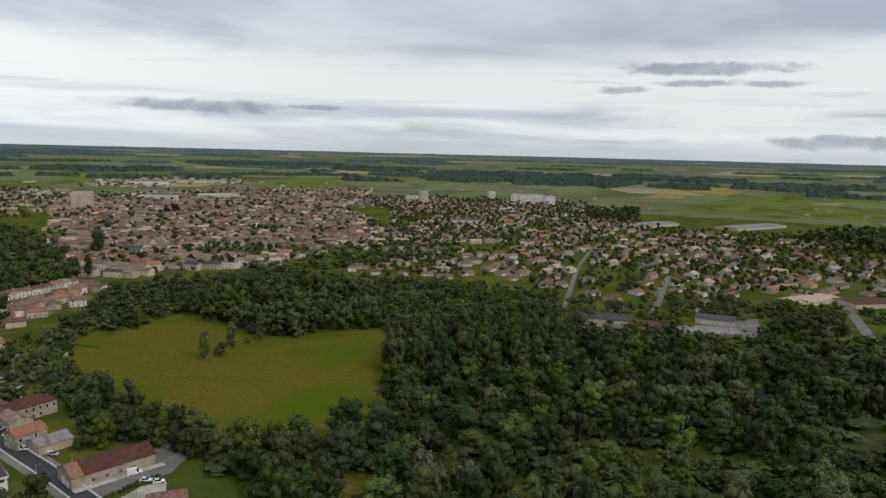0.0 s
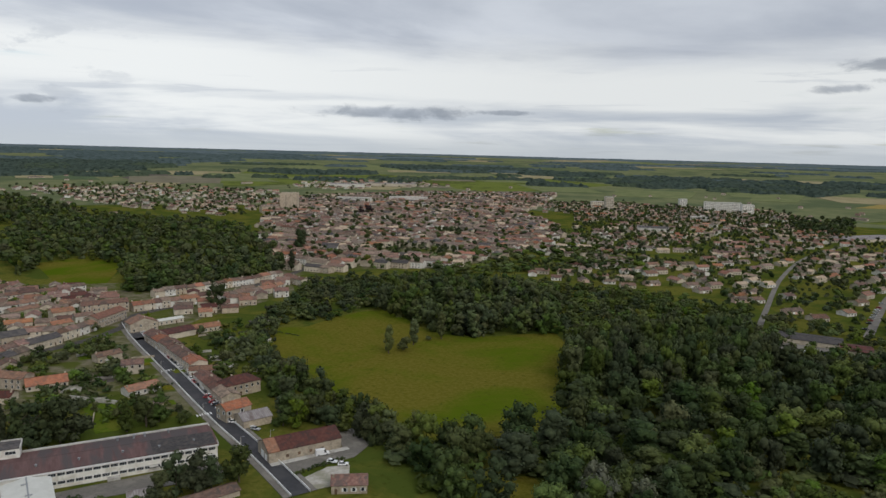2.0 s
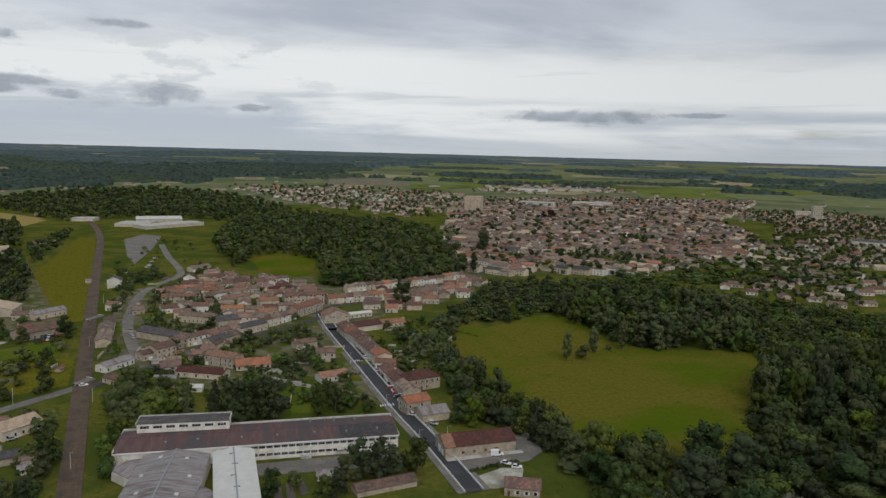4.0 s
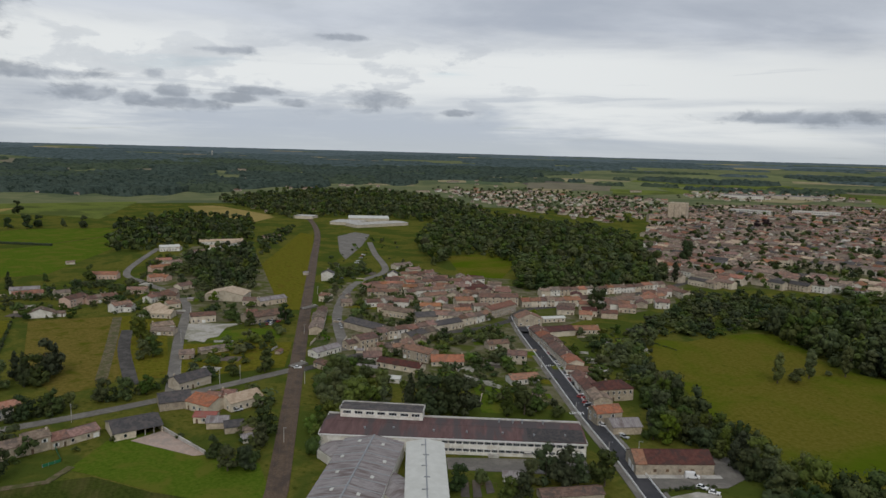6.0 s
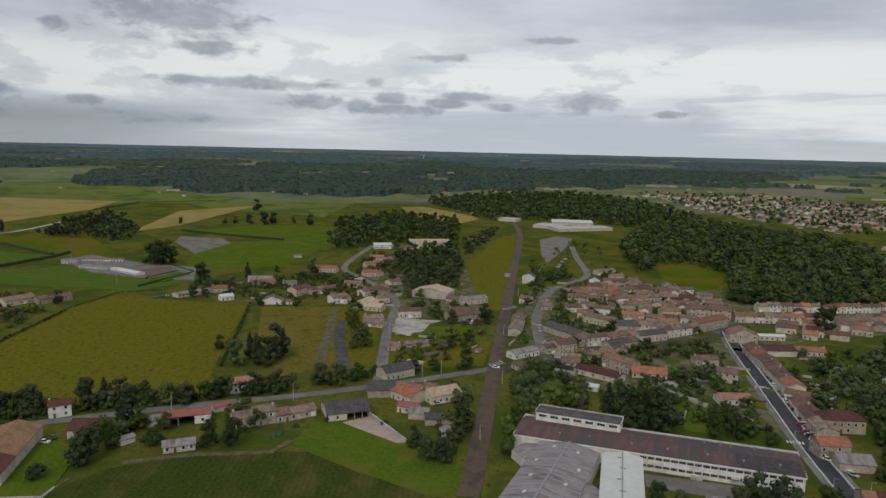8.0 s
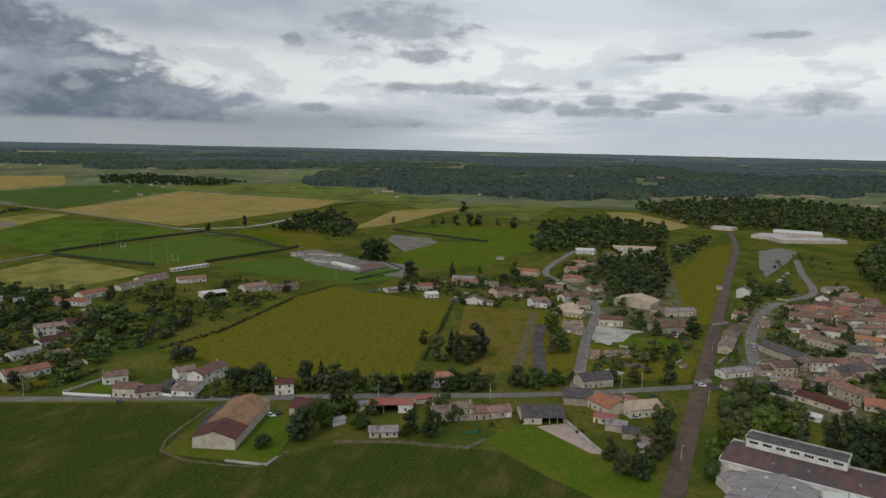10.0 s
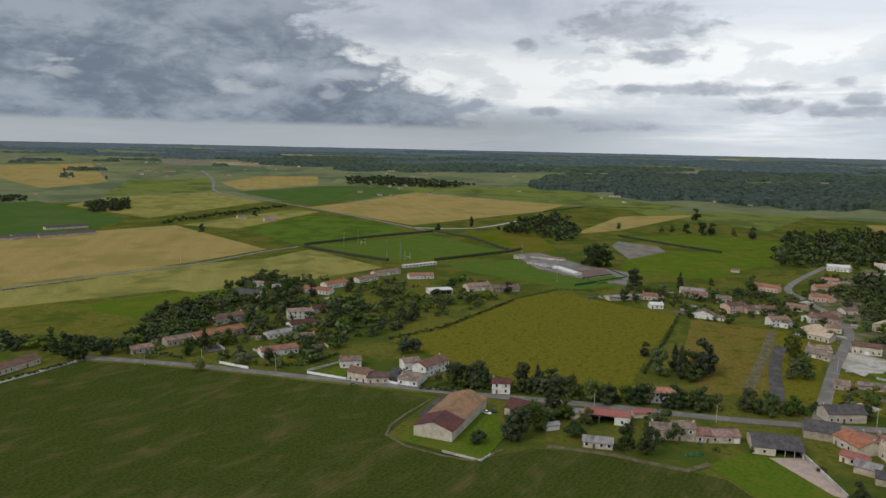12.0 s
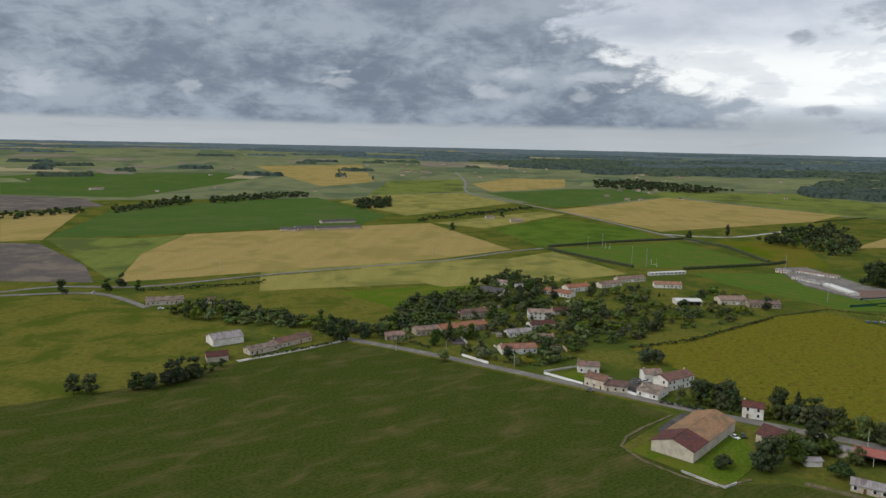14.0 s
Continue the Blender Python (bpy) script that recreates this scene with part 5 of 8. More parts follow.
# long shed beside the crop field
m, w = from_edge((-291.8, -40.5), (-286.8, -23.1), 46)
shed = thing("farm_shed", m @ pose(0, 0, 0, 0, 0, 90), "long farm shed, roof part dark red, part orange tiles", "barn")
FOOT.append((m.translation.x, m.translation.y, 24))
under("wall", wall_shape(46, w, 4.9, 3.0).mesh("wall", RENDER), shed)
r = roof_shape(14.5, w, 4.9, 3.0)
under("roof", r.mesh("roof", DARKRED), shed, pose(-15.75, 0, 0), "dark red tiled part of the roof")
r = roof_shape(30.5, w, 4.9, 3.0)
under("roof", r.mesh("roof", RUSTTILE), shed, pose(7.4, 0, -0.02), "weathered brown-orange tiled part of the roof")
drape("lawn", [(-287.0, -48.6), (-276.3, -21.5), (-269.9, -10.4), (-278.6, -6.2), (-299.5, 0.5), (-331.4, -7.3), (-309.6, -23.9), (-300.0, -41.6)], LAWN, 0.3, "garden lawn beside the farm shed", "lawn")
drape("yard", [(-317.6, -41.5), (-348.4, -33.3), (-352.7, -18.2), (-343.4, -21.0), (-307.0, -39.7)], ASPHALT, 0.25, "dark asphalt yard behind the farm shed", "yard")


def low_wall(a, b, h, mat, label, thick=0.35, name="garden_wall"):
    a, b = Vector(a), Vector(b)
    d = (b - a)
    s = Shape().box(0, -thick / 2, -0.2, d.length, thick / 2, h).box(-0.05, -thick / 2 - 0.06, h, d.length + 0.05, thick / 2 + 0.06, h + 0.1)
    o = new(name, s.mesh(name, mat))
    o.matrix_basis = pose(a.x, a.y, height(a.x, a.y), 0, 0, math.degrees(math.atan2(d.y, d.x)))
    return tagged(o, label, "wall", "garden walls")


low_wall((-277.0, -26.3), (-270.3, -10.0), 0.8, CONCRETE, "low pale concrete garden wall")
low_wall((-270.3, -10.0), (-276.4, -6.2), 0.8, CONCRETE, "low pale concrete garden wall")

def open_shed(a, b, depth, eave, rise, roof, wall, label, open_from, open_to, posts, name="open_shed"):
    """A shed from its near base edge a to b, open to the front between two shares of its width."""
    m, w = from_edge(a, b, depth)
    t = thing(name, m, label, "shed")
    FOOT.append((m.translation.x, m.translation.y, 0.5 * max(w, depth)))
    y, k = depth / 2, 0.25
    x0, x1 = -w / 2 + w * open_from, -w / 2 + w * open_to
    under("wall", Shape().box(-w / 2, y - k, -0.3, w / 2, y, eave).mesh("wall", wall), t)
    for x in (-1, 1):
        under("wall", Shape().prism([(-y, -0.3), (y - k, -0.3), (y - k, eave), (0, eave + rise), (-y, eave)], x * (w / 2 - k), x * w / 2).mesh("wall", wall), t)
    for p, q in ((-w / 2 + k, x0), (x1, w / 2 - k)):
        if q - p > 0.3:
            under("wall", Shape().box(p, -y, -0.3, q, -y + k, eave).mesh("wall", wall), t)
            under("pane", PANE, under("window", WINDOW_PLAIN, t, pose((p + q) / 2, -y, 1.0)))
            if x0 > -w / 2 + 1:
                under("wall", Shape().box(x0 - k, -y + k, -0.3, x0, y - k, eave).mesh("wall", wall), t)
    under("beam", Shape().box(x0, -y, eave - 0.35, x1, -y + k, eave).mesh("beam", WOODDOOR), t)
    for n in range(posts):
        x = x0 + (x1 - x0) * (n + 1) / (posts + 1)
        under("post", Shape().box(x - 0.13, -y, -0.2, x + 0.13, -y + k, eave - 0.35).mesh("post", CONCRETE), t)
    under("roof", roof_shape(w, depth, eave, rise).mesh("roof", roof), t)
    return t


# ---- houses along the southern road ----
house((-351.2, -8.5), (-351.6, 0.7), 8, 5.6, "dw", label="white two-storey house with a dark red roof")
house((-323.2, -1.5), (-316.0, 13.3), 13, 3.8, "dr", rise=2.8, label="low farm building with a dark red tiled roof", windows=False, chimneys=0, category="barn", name="farm_building")
house((-305.8, 17.9), (-308.9, 23.7), 4, 2.4, "gw", chimneys=0, windows=False, label="small white garden shed with a grey roof", category="shed", name="shed")
house((-322.9, 29.2), (-322.0, 34.8), 6, 3.2, "gr", chimneys=0, windows=False, label="small rendered grey-roofed outbuilding", category="shed", name="shed")
open_shed((-319.7, 35.4), (-317.3, 56.0), 9, 4.2, 1.5, SHEETRED, WHITEWALL, "white open-fronted shed with a red sheet roof", 0.0, 0.66, 1)
house((-328.2, 59.6), (-329.3, 68.0), 5, 2.5, "er", chimneys=0, windows=False, label="small lean-to with red roof", category="shed", name="shed")
house((-290.8, 32.3), (-289.5, 44.7), 7, 2.8, "gs", chimneys=0, label="small grey-roofed stone outbuilding", category="shed", name="shed")
house((-304.1, 63.6), (-304.1, 72.6), 9, 4.6, "os", label="old pale stone farmhouse with weathered tiles")
house((-304.0, 72.9), (-304.0, 82.0), 9, 6.0, "os", label="taller stone farmhouse with weathered brown tiles")
house((-303.3, 82.1), (-303.7, 88.7), 9, 3.6, "ts")
house((-303.5, 85.4), (-305.3, 101.3), 9, 3.2, "ts", chimneys=0, label="low stone barn with brown tiled roof")
open_shed((-295.2, 103.3), (-292.2, 122.8), 17, 3.4, 2.6, SLATE, RENDER, "broad low barn with a dark slate roof and open carport", 0.45, 1.0, 2, "slate_roofed_barn")
drape("yard", [(-291.6, 108.9), (-293.5, 123.3), (-258.5, 125.9), (-260.8, 121.6)], PINKYARD, 0.3, "pink gravel yard beside the slate-roofed barn", "yard")
low_wall((-294.8, 123.8), (-258.5, 125.9), 1.6, CONCRETE, "long pale rendered yard wall")
house((-316.5, 131.8), (-312.1, 145.4), 14, 4, "ss", chimneys=0, windows=False, label="barn with a broad dark slate roof", category="barn", name="barn")
house((-312.2, 142.4), (-298.4, 146.8), 13, 4, "rr", label="house with a bright orange tiled roof")
house((-310.0, 151.3), (-305.5, 156.3), 9, 4, "ts")
house((-308.4, 157.7), (-304.0, 162.6), 9, 4, "ts")
house((-294.5, 156.3), (-295.0, 173.4), 12, 4.2, "cr", label="cream house with a broad sandy tiled roof")
house((-293.3, 137.1), (-286.4, 144.1), 7, 3, "er", chimneys=0)
house((-283.0, 138.2), (-277.7, 145.6), 8, 3, "gs", chimneys=0, windows=False, label="low grey-roofed stone outbuilding", category="shed", name="shed")
house((-272.6, 141.7), (-269.5, 149.0), 8, 3, "ss", chimneys=0, windows=False, label="low dark-roofed stone outbuilding", category="shed", name="shed")
house((-258.5, 142.7), (-256.7, 149.9), 5, 2.2, "gw", chimneys=0, windows=False, label="small open shelter with a pale sheet roof", category="shed", name="shed")
house((-265.6, 146.4), (-262.4, 151.6), 6, 2.8, "os", chimneys=0, windows=False, label="small stone outbuilding with tiles", category="shed", name="shed")
house((-336.5, 150.4), (-339.3, 168.8), 10, 4.6, "sr", rise=2.6, label="cream house with a dark slate roof")
house((-350.2, 68.8), (-351.7, 83.3), 9, 5.2, "rw", label="white house with a bright orange tiled roof")
house((-389.5, 174.2), (-385.5, 181.1), 8, 3.2, "os")
house((-390.1, 187.8), (-387.5, 205.1), 6, 2.6, "os", chimneys=0, windows=False, label="long low tiled outbuilding", category="shed", name="shed")
drape("yard", [(-422.5, 194.6), (-464.4, 222.2), (-447.6, 236.6), (-422.3, 215.2)], GRAVEL, 0.3, "pale gravel parking place", "yard")

# cluster by the north street
house((-529.9, 259.0), (-506.9, 280.2), 20, 5.2, "cr", rise=3.6, cross=True, chimneys=0, label="large cream village hall with a broad tan roof", category="hall", name="village_hall")
house((-465.3, 217.1), (-460.0, 233.0), 9, 5.0, "tr")
house((-437.7, 246.8), (-437.1, 275.9), 13, 4.6, "ts", label="broad house with dark brown tiled roofs")
house((-496.0, 273.4), (-487.3, 283.1), 9, 4.0, "tr")
house((-483.7, 282.0), (-484.5, 306.5), 9, 4.2, "gs")
house((-455.7, 254.3), (-451.7, 261.0), 9, 4, "ts")
house((-504.0, 204.5), (-504.0, 220.3), 12, 3.6, "cr", rise=4.2, hip=True, chimneys=0, label="cream house with a steep sandy hipped roof")
house((-460.6, 189.2), (-458.9, 202.2), 9, 3.2, "os")
house((-517.4, 223.5), (-516.3, 232.7), 9, 4, "tr")
house((-580.5, 262.2), (-584.2, 275.8), 9, 3.4, "tr")
house((-629.6, 255.9), (-628.3, 269.7), 9, 4.5, "rp")
house((-677.2, 277.7), (-678.8, 297.7), 9, 4.5, "rp")
house((-695.4, 304.8), (-701.4, 319.0), 9, 4.5, "tr")
house((-806.1, 340.2), (-800.1, 361.2), 10, 5.0, "ww", label="white flat-fronted house with a pale roof")
house((-760.7, 357.9), (-763.6, 376.4), 9, 3.4, "ow")
house((-780.1, 390.9), (-813.5, 451.3), 9, 4.0, "cw", label="long white building with a sandy roof")
house((-831.1, 491.3), (-844.9, 524.1), 9, 4.0, "ts")
house((-981.9, 399.3), (-968.5, 405.3), 10, 7, "sr", label="tall cream house among dark trees")
terrace((-544.8, 222.4), (-564.3, 253.5), 4, 9, 3.5, 4.5, seed=21)
house((-606.0, 109.9), (-604.3, 126.9), 9, 4.0, "rr")
house((-572.5, 110.2), (-573.6, 120.6), 8, 3.2, "ww")
house((-623.4, 145.1), (-618.6, 166.3), 9, 3.6, "rr")
house((-547.8, 136.0), (-541.8, 151.5), 9, 3.4, "ow", cross=True)
house((-541.9, 151.0), (-539.0, 158.2), 6, 2.6, "ow", chimneys=0)
house((-566.1, 169.9), (-576.1, 186.0), 10, 6.0, "tp", label="tall pinkish house with a tiled roof")
terrace((-569.3, 183.4), (-571.5, 207.0), 4, 9, 4.0, 5.0, ("ts", "os", "tp"), seed=22)
house((-527.4, 188.2), (-530.0, 202.1), 9, 5.5, "tw")
house((-675.5, 220.7), (-661.2, 238.5), 10, 4.5, "rp")
house((-610.1, 172.0), (-609.0, 183.4), 8, 3.6, "or")
house((-769.7, 229.1), (-769.2, 237.0), 5, 2.4, "or", chimneys=0, windows=False, label="small pale field shelter", category="shed", name="shed")
house((-644.9, 148.3), (-638.1, 168.6), 9, 3.2, "gw", label="low white clubhouse with a grey roof")

# ---- western hamlet ----
house((-317.8, -305.1), (-334.9, -296.3), 13, 4.2, "gw", chimneys=0, label="white farm barn with a grey roof", category="barn", name="barn", windows=False)
house((-292.5, -286.0), (-301.5, -278.2), 9, 3.2, "dr", chimneys=0, label="old shed with a dark red roof", category="shed", name="shed", windows=False)
house((-314.8, -274.0), (-332.5, -267.3), 8, 3.0, "or", chimneys=0, label="long low stone outbuilding with old tiles")
house((-334.2, -269.0), (-358.7, -262.0), 9, 3.4, "ts", label="long low stone farmhouse with brown tiles")
house((-382.9, -221.5), (-392.6, -213.0), 8, 3.0, "ts", chimneys=0, label="low tiled roadside outbuilding")
house((-401.9, -209.3), (-414.5, -198.7), 9, 3.6, "os", chimneys=0)
house((-412.6, -196.1), (-441.5, -175.6), 10, 4.0, "rs", label="long stone farmhouse with weathered orange tiles")
house((-457.1, -202.6), (-474.9, -189.1), 9, 4.5, "ts")
open_shed((-541.7, -225.9), (-537.3, -204.2), 16, 5.0, 2.4, SLATE, RENDER, "open-fronted barn with a dark roof", 0.1, 0.9, 2, "open_barn")
house((-390.3, -145.2), (-403.8, -127.3), 9, 3.6, "rw", label="white bungalow with an orange tiled roof")
house((-482.8, -160.0), (-490.3, -144.1), 9, 5.4, "ow")
house((-454.4, -147.9), (-467.4, -134.6), 9, 3.6, "dw")
house((-428.4, -155.0), (-444.6, -140.6), 8, 3.0, "gw", chimneys=0)
house((-427.4, -137.3), (-431.4, -125.4), 8, 3.2, "tw")
house((-577.7, -178.8), (-571.5, -154.2), 10, 3.4, "rw")
house((-594.2, -161.6), (-612.5, -147.3), 10, 4.0, "rw")
house((-627.4, -140.5), (-649.3, -126.7), 9, 3.4, "tr")
house((-662.3, -132.1), (-685.6, -111.9), 9, 3.4, "tr")
house((-656.9, -99.0), (-665.2, -76.3), 10, 3.4, "rw")
house((-504.4, -147.5), (-515.4, -137.3), 8, 3.4, "dr")
house((-587.3, -227.4), (-587.0, -216.4), 8, 4, "ow")
house((-578.4, -205.1), (-585.0, -191.6), 8, 3.4, "gw", chimneys=0)
open_shed((-589.8, -70.4), (-598.6, -52.1), 12, 3.6, 0.8, SHEETWHITE, WHITEWALL, "open shed with a bright white sheet roof", 0.05, 0.95, 3)
house((-610.6, -39.0), (-622.2, -19.5), 12, 4.0, "tr")
house((-611.4, -17.7), (-620.7, 5.7), 10, 3.6, "os")
house((-359.3, -86.5), (-356.3, -75.3), 9, 5.0, "tr", label="cream villa with a tiled roof beside the road")
house((-355.5, -75.1), (-357.7, -63.6), 9, 3.4, "tr")
house((-379.0, -95.2), (-382.8, -84.0), 8, 4.2, "tw")
house((-357.0, -58.7), (-354.4, -47.8), 14, 3.2, "ow", rise=1.6)
house((-370.5, -45.5), (-387.6, -34.4), 10, 5.8, "tw", label="white two-storey villa with a tiled roof")
house((-379.9, -58.8), (-384.8, -50.3), 8, 5.0, "tw")
low_wall((-367.4, -111.1), (-360.0, -87.3), 1.2, WHITEPAINT, "white rendered garden wall beside the road")
low_wall((-370.3, -112.0), (-387.8, -98.6), 1.0, CONCRETE, "pale garden wall")
low_wall((-376.2, -165.2), (-369.2, -145.3), 1.3, WHITEPAINT, "white rendered garden wall beside the road")
low_wall((-359.6, -65.8), (-356.1, -58.5), 1.4, WHITEPAINT, "white rendered yard wall")
drape("lawn", [(-369.0, -102.6), (-382.2, -98.1), (-376.8, -90.0), (-364.3, -89.1)], LAWN, 0.2, "mown villa lawn", "lawn")
drape("yard", [(-364.1, -66.7), (-385.3, -66.1), (-386.5, -58.4), (-358.8, -56.7)], ASPHALT, 0.2, "dark asphalt villa yard", "yard")
house((-375.1, -426.3), (-394.9, -408.1), 10, 3.6, "or", label="cream roadside house at the crossroads")
house((-403.6, -393.6), (-408.7, -388.8), 7, 3.0, "tr", chimneys=0)
for a, b, d in (((-817.6, -622.8), (-839.2, -604.1), 22), ((-833.7, -600.1), (-888.6, -558.6), 16), ((-909.9, -644.3), (-954.5, -610.7), 14), ((-798.7, -637.9), (-807.1, -614.8), 10)):
    house(a, b, d, 3.2, "ss", rise=1.8, chimneys=0, windows=False, label="grey-roofed farm building among the wheat", category="barn", name="farm_building")
for a, b, d in (((-1131.4, -460.0), (-1140.5, -447.9), 9), ((-1106.3, -404.1), (-1117.8, -388.4), 12)):
    house(a, b, d, 4.0, "or", chimneys=0)

# ---- village centre ----
house((-545.3, 382.1), (-537.7, 389.9), 9, 7.5, "sw", rise=2.6, cross=True, label="tall white station house with a grey roof")
house((-513.1, 435.8), (-506.2, 442.9), 9, 6, "sw", rise=2.6, cross=True, label="white gabled house with a grey roof")
house((-473.0, 329.2), (-465.5, 333.7), 9, 4.6, "tr")
house((-445.0, 331.3), (-440.6, 338.5), 9, 3.6, "os")
house((-460.1, 369.4), (-443.4, 389.3), 9, 5.2, "ts")
house((-430.5, 345.6), (-423.8, 360.6), 9, 4.0, "tw")
house((-419.2, 356.7), (-418.5, 365.8), 9, 6.0, "ow")
house((-402.0, 336.8), (-378.0, 345.4), 10, 5.0, "os")
terrace((-469.2, 421.8), (-438.4, 492.4), 8, 9, 4.6, 6.2, seed=31)
terrace((-439.2, 396.7), (-423.7, 439.3), 5, 9, 4.6, 6.2, seed=32)
house((-393.6, 368.3), (-383.3, 381.0), 9, 4.6, "rr")
house((-417.3, 396.6), (-412.2, 417.4), 9, 5.0, "ts")
house((-381.6, 396.6), (-374.5, 409.2), 10, 7.2, "rr", label="tall pale house with an orange-red roof")
house((-364.5, 378.4), (-359.8, 390.7), 8, 4.5, "rr")
house((-376.9, 418.5), (-357.5, 443.8), 11, 8.0, "ts", label="long three-storey pale town house")
house((-367.7, 401.8), (-360.9, 411.4), 8, 4.6, "tw")
house((-342.6, 394.6), (-345.6, 426.4), 11, 6.8, "rs", label="corner house with a broad orange roof")
terrace((-339.9, 358.8), (-340.8, 391.3), 4, 8, 4.6, 6.0, seed=33)
house((-366.3, 340.2), (-359.9, 353.4), 12, 5.0, "ss", rise=2.4, label="house with a steep dark slate roof")
house((-339.3, 333.3), (-337.1, 357.0), 10, 5.0, "ss")
house((-390.2, 293.1), (-356.8, 296.6), 12, 4.6, "ss", rise=2.4, chimneys=0, windows=False, label="long barn with a dark slate roof", category="barn", name="barn")
terrace((-347.7, 290.0), (-339.0, 333.5), 6, 9, 5.2, 6.4, seed=34)
house((-339.3, 268.1), (-338.1, 281.1), 11, 6.2, "ts")
house((-342.7, 261.5), (-341.7, 270.8), 8, 4.0, "ts")
terrace((-330.7, 302.4), (-330.1, 325.8), 3, 9, 4.0, 5.2, ("os", "ss"), seed=35)
terrace((-323.0, 268.5), (-315.6, 281.9), 3, 8, 4.4, 5.2, ("ts", "os"), seed=36)
house((-310.3, 277.2), (-290.7, 280.0), 10, 6.0, "ts")
house((-305.5, 253.2), (-280.2, 262.7), 9, 3.4, "dr", label="long low house with a dark red roof")
house((-286.1, 278.3), (-273.8, 292.6), 11, 3.0, "rr", rise=2.6, label="bungalow with bright orange tiled roof")
house((-286.9, 329.1), (-280.9, 341.9), 8, 4.0, "ts")
house((-261.1, 316.6), (-252.2, 323.3), 9, 5.6, "tr", label="cream two-storey house with a tiled roof")
house((-233.6, 288.1), (-226.2, 302.7), 9, 3.2, "rw")
house((-341.0, 236.5), (-343.2, 256.1), 8, 3.6, "gw", chimneys=0)
house((-300.8, 234.6), (-291.5, 240.5), 8, 4.0, "gs", chimneys=0)
house((-281.4, 239.6), (-275.2, 244.0), 5, 2.4, "ww", chimneys=0, windows=False, label="small white greenhouse shed", category="shed", name="shed")
terrace((-384.3, 270.5), (-434.3, 310.3), 4, 8, 3.6, 4.6, ("ts", "os"), seed=37, left=True)
house((-328.2, 225.4), (-319.6, 226.6), 7, 3, "ts", chimneys=0)
house((-315.1, 391.9), (-304.7, 406.6), 12, 6.0, "ts", cross=True, label="broad cream gabled house on the street corner")
house((-310.6, 415.6), (-302.1, 431.4), 5, 3.2, "wr", chimneys=0, label="long low white outbuilding")
house((-285.0, 380.8), (-273.9, 404.2), 13, 3.8, "dr", rise=2.0, chimneys=0, windows=False, label="workshop with a faded purple-brown roof", category="workshop", name="workshop")
house((-275.4, 405.0), (-265.2, 421.4), 10, 3.2, "rr", label="bungalow with an orange tiled roof")
terrace((-295.1, 379.7), (-227.1, 329.8), 6, 10, 5.2, 6.6, seed=38, left=True)
terrace((-218.8, 320.3), (-184.5, 292.3), 3, 9, 3.6, 4.6, ("tr", "os", "tw"), seed=39, left=True)
house((-225.9, 326.4), (-209.7, 334.2), 8, 3.4, "tw")
house((-188.1, 302.6), (-178.3, 318.6), 10, 6.4, "ds", rise=3.0, hip=True, label="large stone house with a dark red hipped roof")
house((-170.7, 274.1), (-164.5, 285.4), 9, 6.0, "rs", rise=2.2, label="stone house with a bright orange roof")
house((-159.9, 270.7), (-151.8, 281.5), 11, 3.6, "gs", chimneys=0, windows=False, label="stone barn with a pale grey roof", category="barn", name="barn")
terrace((-353.9, 444.4), (-316.9, 499.7), 9, 10, 5.0, 6.4, seed=40)
terrace((-308.5, 495.5), (-290.2, 560.0), 8, 9, 4.6, 6.0, seed=41)
terrace((-344.1, 541.8), (-316.7, 609.6), 9, 9, 5.0, 6.6, seed=42)
terrace((-311.0, 599.0), (-284.0, 580.6), 3, 9, 5.0, 6.6, seed=43)
terrace((-371.3, 492.2), (-347.8, 538.0), 6, 9, 5.0, 6.4, seed=44)
terrace((-484.8, 384.4), (-471.0, 420.0), 5, 9, 4.2, 5.4, seed=45)
terrace((-508.1, 449.5), (-492.5, 478.9), 4, 9, 4.2, 5.4, seed=46)
house((-525.8, 476.1), (-522.9, 488.7), 9, 4.0, "tr")
house((-553.0, 481.5), (-551.8, 503.5), 9, 4.0, "or")
house((-142.4, 196.5), (-129.2, 215.9), 7, 2.2, "ts", chimneys=0, windows=False, label="long low outbuilding with broken orange tiles", category="shed", name="outbuilding")
house((-162.4, 198.1), (-157.5, 202.3), 5, 2.6, "gw", chimneys=0, windows=False, label="small white and green garden cabin", category="shed", name="garden_cabin")
house((-98.3, 226.7), (-86.2, 231.5), 9, 3.4, "ts", label="low house with a brown tiled roof by the street")
low_wall((-259.8, 277.3), (-227.0, 279.2), 2.0, CONCRETE, "long pale garden wall")
house((-581.2, 386.2), (-578.0, 389.5), 4, 2.6, "gr", chimneys=0, windows=False, label="pale platform shelter beside the railway", category="shelter", name="platform_shelter")
# houses left of the railway
for a, b, d, e, k in (((-640.8, 261.1), (-626.3, 268.7), 9, 3.6, "rp"), ((-529.9, 193.8), (-524.6, 198.9), 9, 4, "tw"), ((-498.1, 202.4), (-487.7, 212.4), 10, 3.6, "cr"), ((-590.9, 220.7), (-581.4, 233.1), 8, 4, "ts"), ((-560.0, 226.3), (-544.3, 241.7), 8, 4, "ts"), ((-453.0, 183.6), (-442.2, 193.8), 8, 3.2, "os"), ((-722.1, 301.1), (-718.0, 315.1), 9, 4, "rr"), ((-808.5, 349.5), (-799.0, 360.2), 9, 4, "cw"), ((-834.1, 402.1), (-817.0, 452.0), 10, 4, "cw"), ((-977.4, 399.1), (-971.1, 406.8), 9, 6, "ss")):
    house(a, b, d, e, k)

